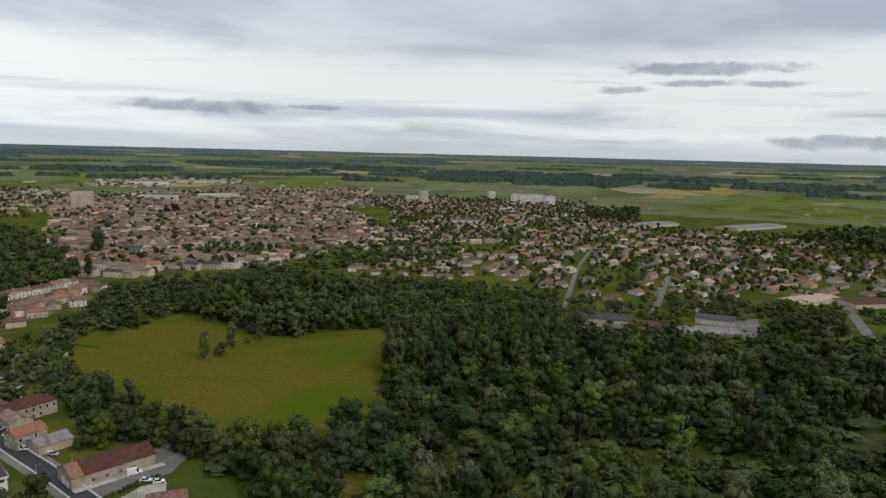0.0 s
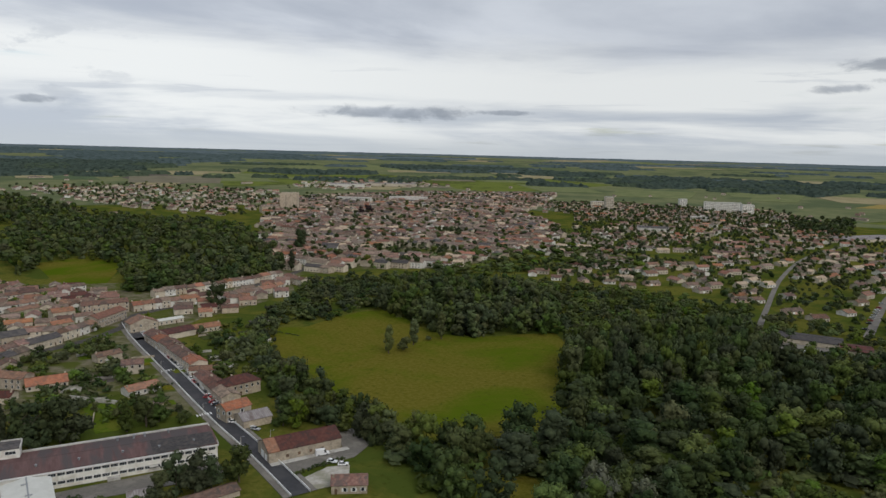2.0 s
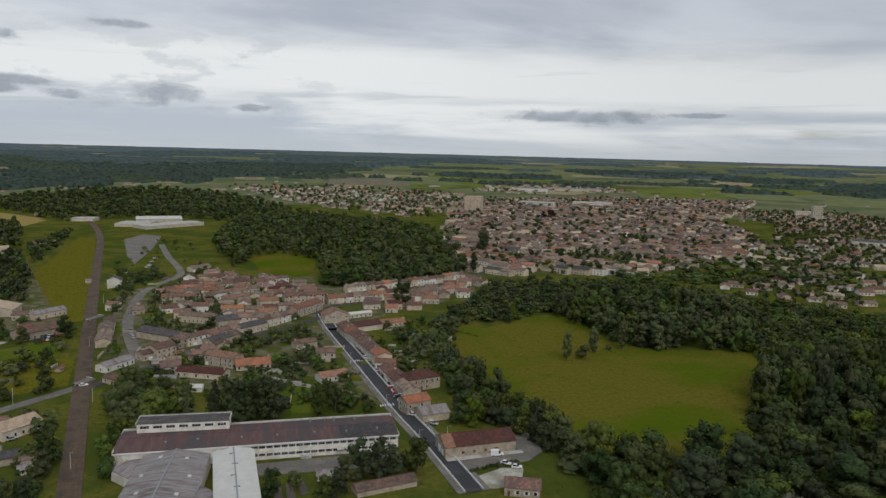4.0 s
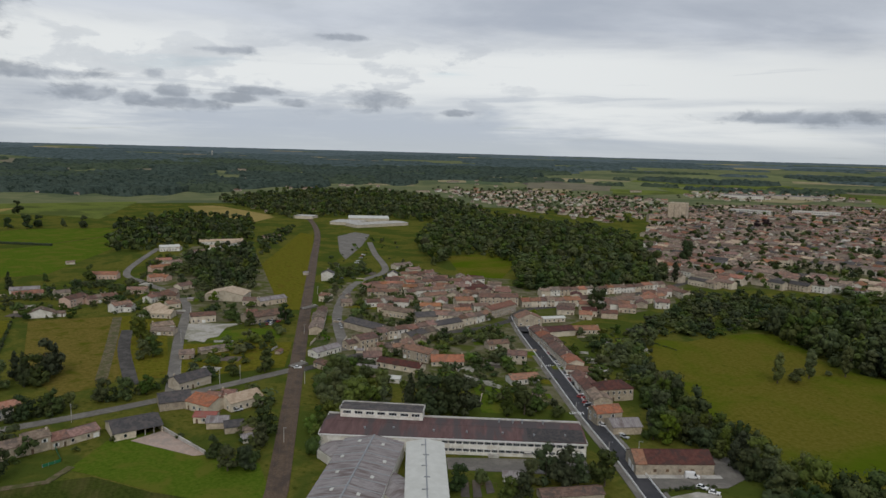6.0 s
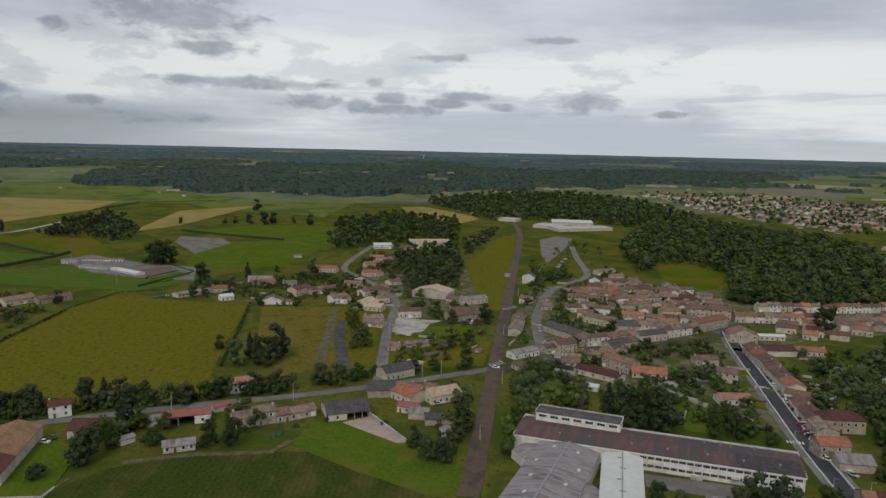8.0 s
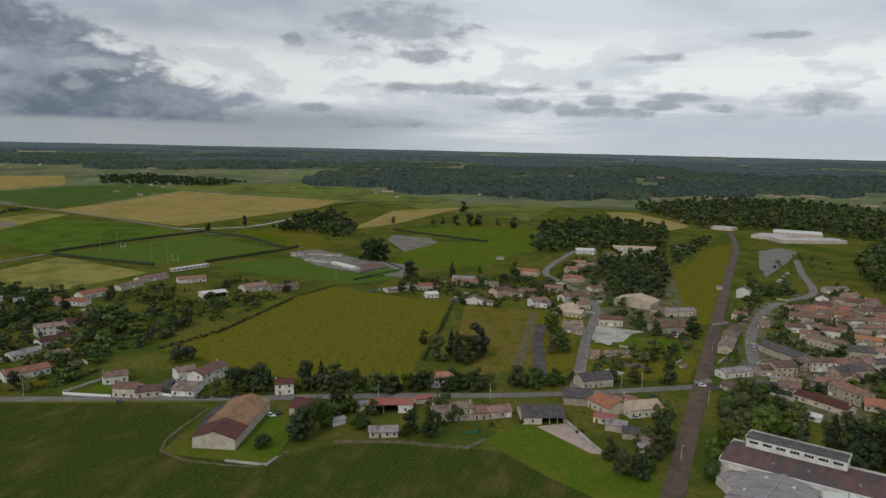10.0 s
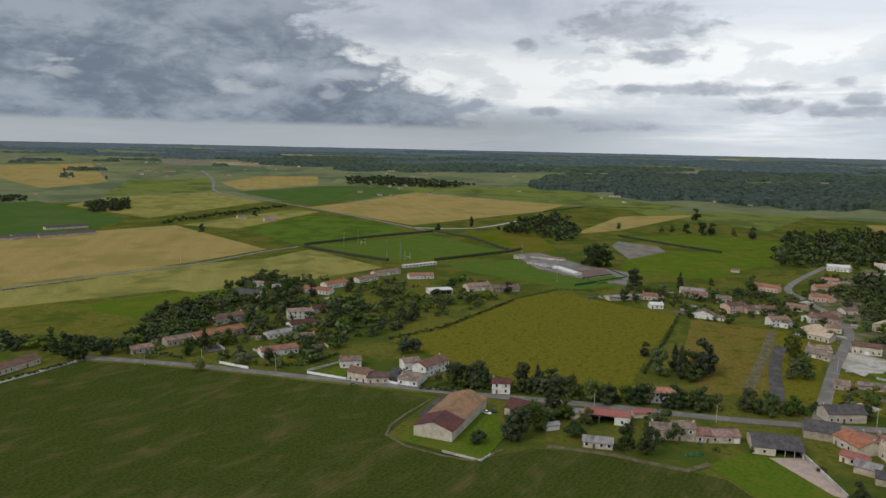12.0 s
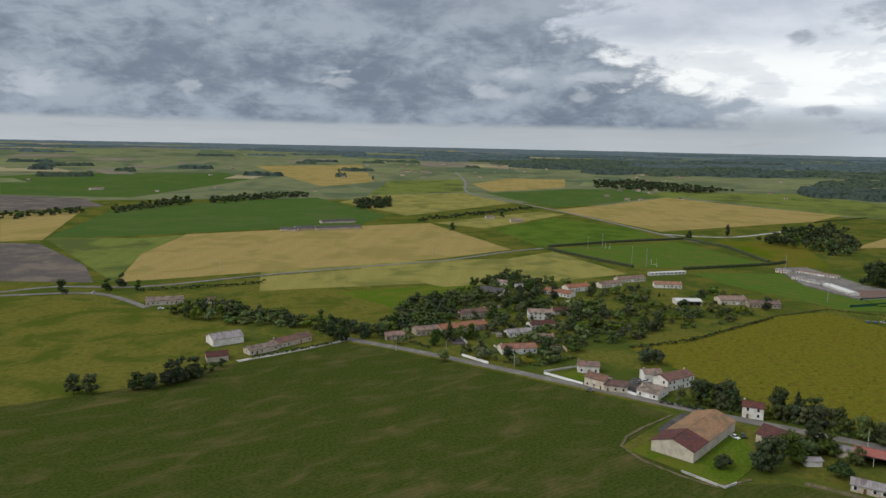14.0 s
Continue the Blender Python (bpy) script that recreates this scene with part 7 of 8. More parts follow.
# hedges
def clipped_hedge(line, h, wide, label, seed=1):
    """A close-clipped hedge: a leafy-surfaced bank of even height along a line."""
    rng = random.Random(seed)
    s = Shape()
    fine = []
    for (x0, y0), (x1, y1) in zip(line, line[1:]):
        n = max(2, int(math.hypot(x1 - x0, y1 - y0) / 1.5))
        fine += [Vector((x0 + (x1 - x0) * k / n, y0 + (y1 - y0) * k / n, 0)) for k in range(n)]
    fine.append(Vector((*line[-1], 0)))
    rows = []
    for k, p in enumerate(fine):
        d = (fine[min(k + 1, len(fine) - 1)] - fine[max(k - 1, 0)]).normalized()
        side = Vector((-d.y, d.x, 0)) * wide / 2
        for share, up in ((1.0, -0.2), (1.05, 0.5), (0.95, 0.88), (0.45, 1.0), (-0.45, 1.0), (-0.95, 0.88), (-1.05, 0.5), (-1.0, -0.2)):
            q = p + side * share * rng.uniform(0.82, 1.18)
            rows.append((q.x, q.y, height(p.x, p.y) + h * up * rng.uniform(0.86, 1.14)))
    n = len(fine)
    s.add(rows, [(8 * k + j, 8 * k + j + 1, 8 * k + j + 9, 8 * k + j + 8) for k in range(n - 1) for j in range(7)] + [tuple(range(8))[::-1], tuple(range(8 * n - 8, 8 * n))])
    return tagged(new("hedge", s.mesh("hedge", LEAF[1])), label, "hedge", "", "stuff")


for line, h, label in (
        ([(-1431.2, 52.4), (-1597.0, 147.3), (-1602.9, 301.9)], 2.5, "line of small trees on the rise"),
        ([(-408.6, -475.4), (-469.5, -421.6), (-494.1, -411.0)], 3.0, "thick roadside hedge"),
        ([(-500.3, -442.3), (-599.0, -376.1)], 0.9, "grassy bank along the road"),
        ([(-1028.9, -538.0), (-1200.5, -499.5), (-1376.3, -461.4)], 7.0, "line of roadside trees"),
        ([(-388.2, -213.1), (-380.9, -189.4)], 2.2, "clipped green garden hedge"),
        ([(-375.7, -138.9), (-380.0, -116.1), (-406.9, -103.0)], 1.6, "dark garden hedge"),
        ([(-311.0, -269.6), (-347.1, -252.0), (-370.1, -243.2)], 2.0, "dark hedge in front of the farmhouse"),
        ([(-542.5, 125.1), (-473.5, 102.3), (-398.0, 75.5)], 2.0, "overgrown hedge between the pastures"),
        ([(-585.1, -0.0), (-635.1, 38.5), (-635.5, 78.3)], 1.2, "low hedge along the pasture"),
        ([(-443.0, -79.3), (-476.8, -48.9), (-578.7, -0.1)], 2.2, "overgrown pasture hedge"),
        ([(-352.7, -45.7), (-349.8, -26.7), (-351.9, -13.2)], 2.5, "dark clipped hedge beside the road"),
        ([(-272.4, 283.7), (-270.8, 332.0)], 1.6, "dark garden hedge"),
        ([(-117.9, 236.6), (-110.0, 249.9), (-105.7, 256.2)], 1.6, "dark clipped hedge by the yard"),
        ([(-246.4, 439.4), (-219.2, 489.2)], 2.0, "field hedge"),
        ([(-238.4, 429.5), (-219.2, 426.8), (-209.4, 424.2)], 1.0, "row of bushes in the meadow")):
    hedge_line("hedge", line, h, max(1.6, h * 0.8), label, 7)
for line, h, label in (
        ([(-855.8, -262.2), (-945.2, -204.1), (-1042.5, -122.5), (-979.6, -58.6), (-874.9, -9.5)], 2.2, "clipped dark hedge round the rugby pitch"),
        ([(-836.6, -256.2), (-788.0, -187.9), (-758.0, -138.1)], 2.2, "clipped dark hedge round the rugby pitch"),
        ([(-773.2, -88.3), (-857.1, -9.1), (-885.9, 7.8)], 2.2, "clipped dark hedge between the pitches"),
        ([(-1064.0, 151.2), (-985.8, 204.3), (-919.1, 258.2)], 2.0, "dark field hedge")):
    clipped_hedge(line, h * 1.4, 3.0, label, 5)

for line, h, label in (
        ([(-360.8, -40.4), (-359.3, -27.4), (-357.8, -10.9)], 9, "row of dense dark trees behind the road"),
        ([(-357.3, 1.5), (-352.9, 26.7), (-348.7, 54.7), (-348.4, 70.8)], 10, "row of round green trees behind the road"),
        ([(-347.5, 74.5), (-346.0, 103.7)], 9, "row of round green trees behind the road"),
        ([(-350.3, 150.5), (-344.9, 140.1), (-345.3, 114.4)], 7, "row of round trees by the side street"),
        ([(-443.3, -120.0), (-474.9, -100.4), (-504.7, -76.0)], 6, "overgrown trees along the pasture"),
        ([(-650.8, 101.1), (-624.1, 138.3), (-598.5, 173.9), (-570.6, 212.2)], 8, "garden trees behind the low houses"),
        ([(-242.0, -284.5), (-270.5, -273.1), (-293.2, -272.5)], 7, "dark trees in front of the farmhouse")):
    tree_row(line, h, 4.8, label, int(h * 7))

# single trees: place, height, kind, leaf tone
for spot, h, kind, leaf in (
        ((-235.6, 222.9), 17, "cone", 1), ((-239.5, 219.4), 15, "cone", 1), ((-231.6, 226.5), 15, "round", 1), ((-223.7, 233.5), 15, "round", 1), ((-219.8, 237.1), 14, "round", 1),
        ((-229.3, 233.5), 13, "round", 0), ((-259.0, 202.0), 12, "round", 3), ((-251.5, 205.9), 10, "round", 0), ((-249.3, 210.7), 9, "round", 0), ((-206.2, 252.1), 12, "cone", 0),
        ((-202.0, 259.8), 11, "round", 0), ((-200.7, 267.1), 10, "round", 0), ((-188.9, 269.6), 5, "bush", 1), ((-151.6, 210.6), 11, "round", 1), ((-145.2, 212.9), 12, "round", 1),
        ((-142.2, 218.1), 9, "round", 1), ((-135.0, 225.0), 11, "round", 1), ((-154.3, 205.1), 8, "round", 0), ((-148.3, 192.5), 8, "round", 1), ((-151.7, 188.5), 7, "round", 0),
        ((-169.1, 180.3), 8, "round", 1), ((-167.4, 190.7), 5, "bush", 2), ((-145.3, 280.0), 11, "round", 0), ((-138.8, 281.3), 10, "round", 3), ((-133.9, 288.3), 10, "round", 0),
        ((-301.8, 472.3), 16, "round", 1), ((-139.1, 406.3), 13, "tall", 2), ((-130.2, 429.8), 13, "tall", 2), ((-117.0, 450.0), 14, "tall", 2), ((-132.7, 416.7), 7, "bush", 2),
        ((-124.2, 443.3), 3, "bush", 0), ((-109.5, 463.6), 3, "bush", 0), ((-331.8, 656.4), 16, "tall", 1), ((-342.2, 655.1), 14, "tall", 1),
        ((-398.3, 84.0), 12, "round", 3), ((-393.5, 94.9), 14, "cone", 1), ((-402.0, 109.2), 16, "round", 1), ((-392.4, 99.7), 13, "round", 1), ((-410.6, 115.0), 12, "cone", 1), ((-407.8, 94.7), 12, "cone", 1),
        ((-433.7, 82.2), 7, "round", 0), ((-346.7, 116.5), 9, "round", 0), ((-342.5, 126.2), 9, "round", 0), ((-343.8, 136.4), 8, "round", 0), ((-439.5, 171.9), 13, "round", 0), ((-404.3, 165.1), 10, "round", 0), ((-403.1, 158.9), 9, "round", 0),
        ((-289.9, 50.1), 9, "round", 1), ((-287.6, 59.3), 9, "round", 1), ((-294.9, 5.9), 11, "round", 1), ((-293.1, 1.4), 10, "round", 1), ((-305.8, 12.2), 10, "round", 0), ((-324.3, 20.6), 9, "round", 1),
        ((-322.7, 26.9), 9, "round", 0), ((-287.9, -11.8), 5, "bush", 1), ((-293.7, -36.8), 5, "bush", 1), ((-316.7, 36.7), 6, "round", 0), ((-301.4, 29.5), 6, "bush", 1),
        ((-363.5, -27.6), 9, "round", 1), ((-360.2, -20.9), 9, "round", 1), ((-360.2, -14.2), 8, "round", 1), ((-363.6, 7.6), 10, "round", 1), ((-356.9, 17.1), 9, "cone", 1), ((-352.7, 23.9), 9, "round", 1), ((-351.1, 30.7), 9, "round", 0), ((-348.7, 40.4), 8, "round", 3),
        ((-345.1, 48.4), 8, "round", 0), ((-348.8, 69.4), 8, "round", 0), ((-345.7, 82.2), 9, "round", 1), ((-342.9, 93.6), 9, "round", 0), ((-254.2, 127.4), 7, "round", 0), ((-239.4, 125.4), 8, "round", 0), ((-235.5, 130.7), 8, "round", 1), ((-260.5, 154.2), 10, "round", 1), ((-250.8, 145.3), 8, "round", 0),
        ((-342.6, 183.0), 8, "round", 0), ((-338.5, 200.1), 10, "round", 0), ((-345.5, 170.6), 6, "round", 0), ((-424.5, 267.8), 11, "round", 1), ((-434.3, 245.2), 8, "round", 0), ((-456.4, 243.4), 10, "round", 0),
        ((-767.0, 88.3), 20, "round", 1), ((-781.1, 99.2), 18, "round", 1), ((-776.2, 80.2), 17, "round", 1), ((-1354.7, 330.2), 17, "round", 1), ((-1124.6, 261.4), 13, "round", 1), ((-1113.9, 282.4), 16, "round", 1), ((-1120.8, 298.4), 14, "round", 1), ((-1082.0, 346.5), 14, "round", 1), ((-1117.4, 331.2), 9, "round", 0), ((-1145.3, 228.1), 8, "round", 0), ((-1143.7, 243.9), 8, "round", 0), ((-1160.4, 163.6), 8, "round", 0),
        ((-1104.7, -69.9), 14, "tall", 1), ((-1041.7, -116.7), 10, "round", 1), ((-655.0, 109.7), 14, "round", 1), ((-594.3, 92.4), 9, "round", 1), ((-665.2, 152.9), 12, "cone", 1), ((-588.7, 120.7), 8, "round", 1), ((-669.4, 217.8), 11, "round", 0), ((-684.9, 186.6), 6, "round", 0), ((-592.4, 101.8), 7, "round", 0), ((-608.7, -4.5), 8, "round", 1),
        ((-223.0, -305.4), 8, "round", 1), ((-226.9, -298.3), 8, "round", 0), ((-242.0, -284.5), 7, "round", 1), ((-255.0, -275.1), 10, "round", 1), ((-261.3, -274.6), 10, "round", 1), ((-270.5, -273.1), 9, "round", 1), ((-247.0, -279.1), 7, "bush", 1), ((-368.9, -245.5), 11, "round", 1), ((-369.4, -252.8), 9, "round", 1),
        ((-372.8, -517.2), 9, "round", 1), ((-398.5, -496.5), 8, "round", 1), ((-415.5, -500.2), 9, "round", 1), ((-416.2, -480.8), 6, "round", 0), ((-2043.0, -1376.8), 9, "round", 1), ((-1907.7, -1159.5), 8, "round", 1), ((-1176.1, -448.0), 9, "round", 1), ((-948.0, -438.8), 9, "round", 1),
        ((-387.9, -188.9), 8, "round", 0), ((-400.5, -185.1), 11, "cone", 1), ((-413.1, -176.7), 8, "round", 0), ((-360.8, -170.0), 6, "bush", 3), ((-379.6, -136.7), 7, "round", 1), ((-401.3, -121.2), 9, "round", 1), ((-441.8, -185.0), 9, "round", 1), ((-470.5, -183.9), 9, "round", 0), ((-525.4, -181.8), 12, "cone", 1), ((-510.2, -188.0), 13, "cone", 1), ((-570.9, -190.3), 10, "round", 0), ((-560.2, -164.5), 9, "round", 1),
        ((-587.5, -140.6), 10, "round", 0), ((-570.4, -106.3), 6, "round", 0), ((-474.6, -98.5), 7, "bush", 1), ((-486.5, -77.9), 8, "round", 1), ((-499.4, -70.6), 7, "round", 1), ((-583.7, -64.3), 6, "bush", 1), ((-413.8, -65.0), 8, "bush", 1), ((-417.9, -57.6), 7, "bush", 1), ((-422.6, -107.9), 5, "bush", 0),
        ((-367.7, -15.4), 9, "round", 1), ((-365.4, -24.5), 8, "round", 1), ((-365.3, -31.2), 8, "round", 1), ((-362.5, 6.4), 9, "round", 1), ((-367.2, 15.0), 9, "cone", 1), ((-363.1, 22.1), 9, "round", 1), ((-478.1, 1260.9), 17, "round", 5), ((-482.2, 1237.7), 15, "round", 5), ((-383.4, 776.9), 22, "tall", 1), ((-383.3, 789.9), 20, "tall", 1)):
    label = "dark copper beech among the town roofs" if leaf == 5 else ""
    tree(spot[0], spot[1], h, None, kind, leaf, None, label)

# garden plots and trees between the houses
rng = random.Random(31)
VILLAGE = [(-347.3, 236.7), (-593.4, 428.5), (-549.1, 501.1), (-359.7, 453.9), (-231.9, 343.6), (-192.3, 276.8), (-259.8, 237.9)]
BACKGARDENS = [(-278.4, 370.8), (-251.9, 488.1), (-179.0, 322.8), (-179.7, 288.0)]
NORTHSIDE = [(-645.2, 100.2), (-674.9, 281.2), (-468.1, 290.3), (-324.8, 207.9), (-337.8, 153.6), (-482.7, 221.3), (-541.6, 129.6)]
CORE = [(-342.1, 330.6), (-332.1, 380.2), (-293.5, 356.5), (-260.6, 317.0), (-287.0, 308.5), (-310.9, 303.1)]
HILLSIDE = [(-711.0, 282.7), (-827.4, 390.3), (-816.2, 465.5), (-550.0, 316.6), (-559.9, 266.4)]
HAMLET = [(-382.0, -230.8), (-479.3, -259.0), (-610.0, -223.1), (-638.2, -177.4), (-524.2, -109.6), (-385.5, -104.4), (-369.4, -132.9), (-371.7, -173.4)]
SOUTHROAD = [(-325.9, -0.8), (-328.0, 51.5), (-297.9, 127.5), (-319.5, 191.0), (-255.0, 151.7), (-259.8, 132.7), (-293.8, 114.5), (-298.8, 27.3)]
STATION = [(-626.0, 445.0), (-784.5, 631.8), (-709.4, 627.1), (-536.2, 489.4), (-522.2, 414.0)]
EDGE = [(92.6, 644.6), (164.0, 581.0), (284.4, 642.4), (364.7, 572.0), (282.6, 438.2), (191.0, 449.2), (115.0, 469.8), (91.8, 515.1)]
WESTGARDENS = [(-562.2, -153.9), (-637.1, -124.5), (-670.5, -34.0), (-590.4, -4.4), (-481.4, -69.4), (-401.3, -111.8)]
PADDOCKS = [(-396.1, -107.5), (-515.4, -124.5), (-615.2, -72.9), (-587.3, -39.2), (-467.6, -81.9)]
for poly, step, share in ((VILLAGE, 27, 0.6), (BACKGARDENS, 25, 0.8), (NORTHSIDE, 30, 0.6), (HAMLET, 30, 0.7), (SOUTHROAD, 28, 0.5)):
    for x, y in scatter(poly, step, rng):
        if rng.random() < share and open_ground(x, y, -3):
            a = rng.choice((35, 45, 125, 50)) + rng.uniform(-8, 8)
            w, d = rng.uniform(7, 15), rng.uniform(6, 10)
            t = pose(x, y, 0, 0, 0, a)
            mat, label = rng.choice(((LAWN, "small green garden lawn behind a house"), (LAWN, "small green garden lawn behind a house"), (SCRUB, "rough weedy garden plot"), (GRAVEL, "pale gravel courtyard between the houses"), (HAY, "dry grassy garden plot"), (SOIL, "dug vegetable plot of bare soil")))
            drape("garden_plot", [tuple((t @ Vector((i * w, j * d, 0)))[:2]) for i, j in ((-0.5, -0.5), (0.5, -0.5), (0.5, 0.5), (-0.5, 0.5))], mat, 0.0, label, "garden")
            near, far_end, turn_end = (tuple((t @ Vector(p))[:2]) for p in ((-w / 2 - 0.3, d / 2 + 0.3, 0), (w / 2 + 0.3, d / 2 + 0.3, 0), (w / 2 + 0.3, -d / 2, 0)))
            if rng.random() < 0.45:
                low_wall(near, far_end, 1.5, rng.choice((CONCRETE, STONE)), "pale masonry garden wall behind the houses")
            elif rng.random() < 0.5:
                hedge_line("hedge", [near, far_end, turn_end], 1.6, 1.6, "clipped green hedge round a garden", 9)
            if rng.random() < 0.3:
                build_house(t @ pose(-w / 4, -d / 4, 0), 4.5, 3.2, 2.1, 0.7, rng.choice((SHEETGREY, TILE, OLDTILE)), rng.choice((RENDER, STONE)), "small garden shed on a plot behind the houses", windows=False, chimneys=0, name="garden_shed", category="shed", group="garden sheds")
gardens = []
for poly, step, low, high, share in (
        (VILLAGE, 7.5, 3.5, 9, 1.1), (CORE, 7.5, 4, 10, 1.4), (BACKGARDENS, 8.5, 3.5, 12, 1.35), (NORTHSIDE, 10, 3, 10, 0.9), (HILLSIDE, 10, 5, 12, 0.8),
        (HAMLET, 9, 4.5, 12, 0.9), (SOUTHROAD, 10, 3, 11, 0.8), (STATION, 15, 3, 9, 0.5), (PADDOCKS, 14, 2, 7, 0.3), (EDGE, 10, 5, 12, 1.0), (WESTGARDENS, 10, 3, 11, 0.8)):
    for x, y in scatter(poly, step, rng):
        if open_ground(x, y, -2.4) and off_road(x, y) and rng.random() < share * max(0.0, 0.7 + 1.5 * noise.noise(Vector((x * 0.022, y * 0.022, 4.0)))):
            h = low + (high - low) * rng.random() ** 1.7
            gardens.append((x, y, h, h * rng.uniform(0.95, 1.4), rng.choice(("round", "round", "bush"))))
woodland("garden_trees", gardens, "garden trees and shrubs between the houses", "garden trees", (0, 0, 1, 2, 2, 3), 1)
gardens = []
for poly, step, low, high, share in ((TOWN, 15, 7, 14, 1.0), (SUBURB, 13, 5, 12, 1.2), (BESIDE, 22, 7, 14, 0.9), (FARSIDE, 28, 7, 14, 0.6)):
    for x, y in scatter(poly, step, rng):
        if open_ground(x, y, -3.0) and off_road(x, y) and rng.random() < share * (0.62 + 1.1 * noise.noise(Vector((x * 0.012, y * 0.012, 1.0)))) * 1.6:
            h = rng.uniform(low, high)
            gardens.append((x, y, h, h * rng.uniform(0.9, 1.2), "round"))
woodland("town_trees", gardens, "garden trees among the town houses", "garden trees", (0, 0, 1, 1, 2), 2)


# ---- the far country ----
def canopy(name, b0, b1, r0, r1, seed, label, mat):
    """A wood far off: a bumpy roof of crowns over a ragged, lens-shaped patch of the plain."""
    cols = max(8, int((b1 - b0) / 0.22))
    rows_n = max(4, int((r1 - r0) / 20))
    rng = np.random.default_rng(seed)
    s = Shape()
    verts = []
    for i in range(rows_n + 1):
        for j in range(cols + 1):
            u = j / cols
            lens = 0.25 + 0.75 * (1 - abs(2 * u - 1) ** 2.5) ** 0.6
            wob = noise.noise(Vector((j * 0.14, seed * 3.7, 0.5 if i < rows_n / 2 else 9.5)))
            mid, half = (r0 + r1) / 2, (r1 - r0) / 2
            r = mid + half * lens * (2 * i / rows_n - 1) * (1 + 0.45 * wob) + half * 0.35 * noise.noise(Vector((u * 3, seed * 1.3, 4)))
            r = min(max(r, 1450.0), 4785.0)
            b = radians(b0 + (b1 - b0) * u)
            squeeze = r / (1500 + max(r - 1500, 0) * (1 + 7.9 * (max(r - 1500, 0) / 3300) ** 2)) if r > 1500 else 1.0
            h = 13 * squeeze * rng.uniform(0.4, 1.3)
            if i in (0, rows_n) or j in (0, cols):
                h = -0.5
            elif i == 1:
                step = half * lens * 2 / rows_n
                r -= max(0.0, step - 16)
            verts.append((-r * math.sin(b), r * math.cos(b), country(r) + h))
    s.add(verts, [(i * (cols + 1) + j, i * (cols + 1) + j + 1, (i + 1) * (cols + 1) + j + 1, (i + 1) * (cols + 1) + j) for i in range(rows_n) for j in range(cols)])
    return tagged(new(name, s.mesh(name, mat)), label, "woodland", "", "stuff")


def sector(b0, b1, r0, r1, mat, label, skew=0.0):
    n = max(2, int((b1 - b0) / 1.5))
    pts = [(-r0 * math.sin(radians(b0 + (b1 - b0) * k / n)), r0 * math.cos(radians(b0 + (b1 - b0) * k / n))) for k in range(n + 1)]
    pts += [(-r1 * math.sin(radians(b1 + skew - (b1 - b0) * k / n)), r1 * math.cos(radians(b1 + skew - (b1 - b0) * k / n))) for k in range(n + 1)]
    return drape("field", pts, mat, 0.02, label, "field", fine=160.0)


rng = random.Random(5)


def below(d):
    """Distance on the plan at which level country lies d thousandths below the horizon."""
    wanted, low, high = 125000.0 / d, 1500.0, 4800.0
    for _ in range(30):
        mid = (low + high) / 2
        s = (mid - 1500) / 3300
        low, high = (mid, high) if 1500 + (mid - 1500) * (1 + 7.9 * s * s) < wanted else (low, mid)
    return low


for k in range(250):
    b, d = rng.uniform(-45, 156), 8 + 48 * rng.random() ** 1.4
    if 60 < b < 106 and rng.random() < 0.6:
        continue
    r0, r1 = below(d), below(d - rng.uniform(2.0, 7.0) * (0.4 + d / 50))
    mat, label = rng.choice(((HAZYCROP[0], "distant green field"), (HAZYCROP[0], "distant green field"), (HAZYCROP[1], "distant pale wheat field"), (HAZYCROP[2], "distant dark green field"), (HAZYCROP[3], "distant brownish fallow field")))
    sector(b, b + rng.uniform(1.5, 6) * (0.4 + d / 60), r0, r1, mat, label + " on the open plain", rng.uniform(-2.5, 2.5))
def far_haze_tone(d):
    """Leaf tone, haze painted in, of a far wood d thousandths below the horizon."""
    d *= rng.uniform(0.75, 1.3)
    return HAZYLEAF[0] if d < 11 else HAZYLEAF[3] if d < 24 else HAZYLEAF[1] if rng.random() < 0.6 else HAZYLEAF[2]


for k in range(90):
    b, d = rng.uniform(-45, 156), rng.uniform(8.0, 15)
    mat, label = rng.choice(((HAZYCROP[0], "distant green field"), (HAZYCROP[1], "distant pale wheat field"), (HAZYCROP[3], "distant brownish fallow field")))
    sector(b, b + rng.uniform(2, 7), below(d), below(max(4.6, d - rng.uniform(0.5, 1.5))), mat, label + " near the horizon", rng.uniform(-2, 2))
# the broad forest to the north-west, in ragged belts with clearings
FRONT = ((24, 16), (34, 26), (44, 46), (56, 60), (62, 66), (70, 75), (80, 69), (90, 57), (97, 46), (104, 37), (112, 28), (120, 22), (130, 15), (150, 12))


def forest_front(b):
    for (b0, d0), (b1, d1) in zip(FRONT, FRONT[1:]):
        if b0 <= b < b1:
            return d0 + (d1 - d0) * (b - b0) / (b1 - b0)
    return 10.0


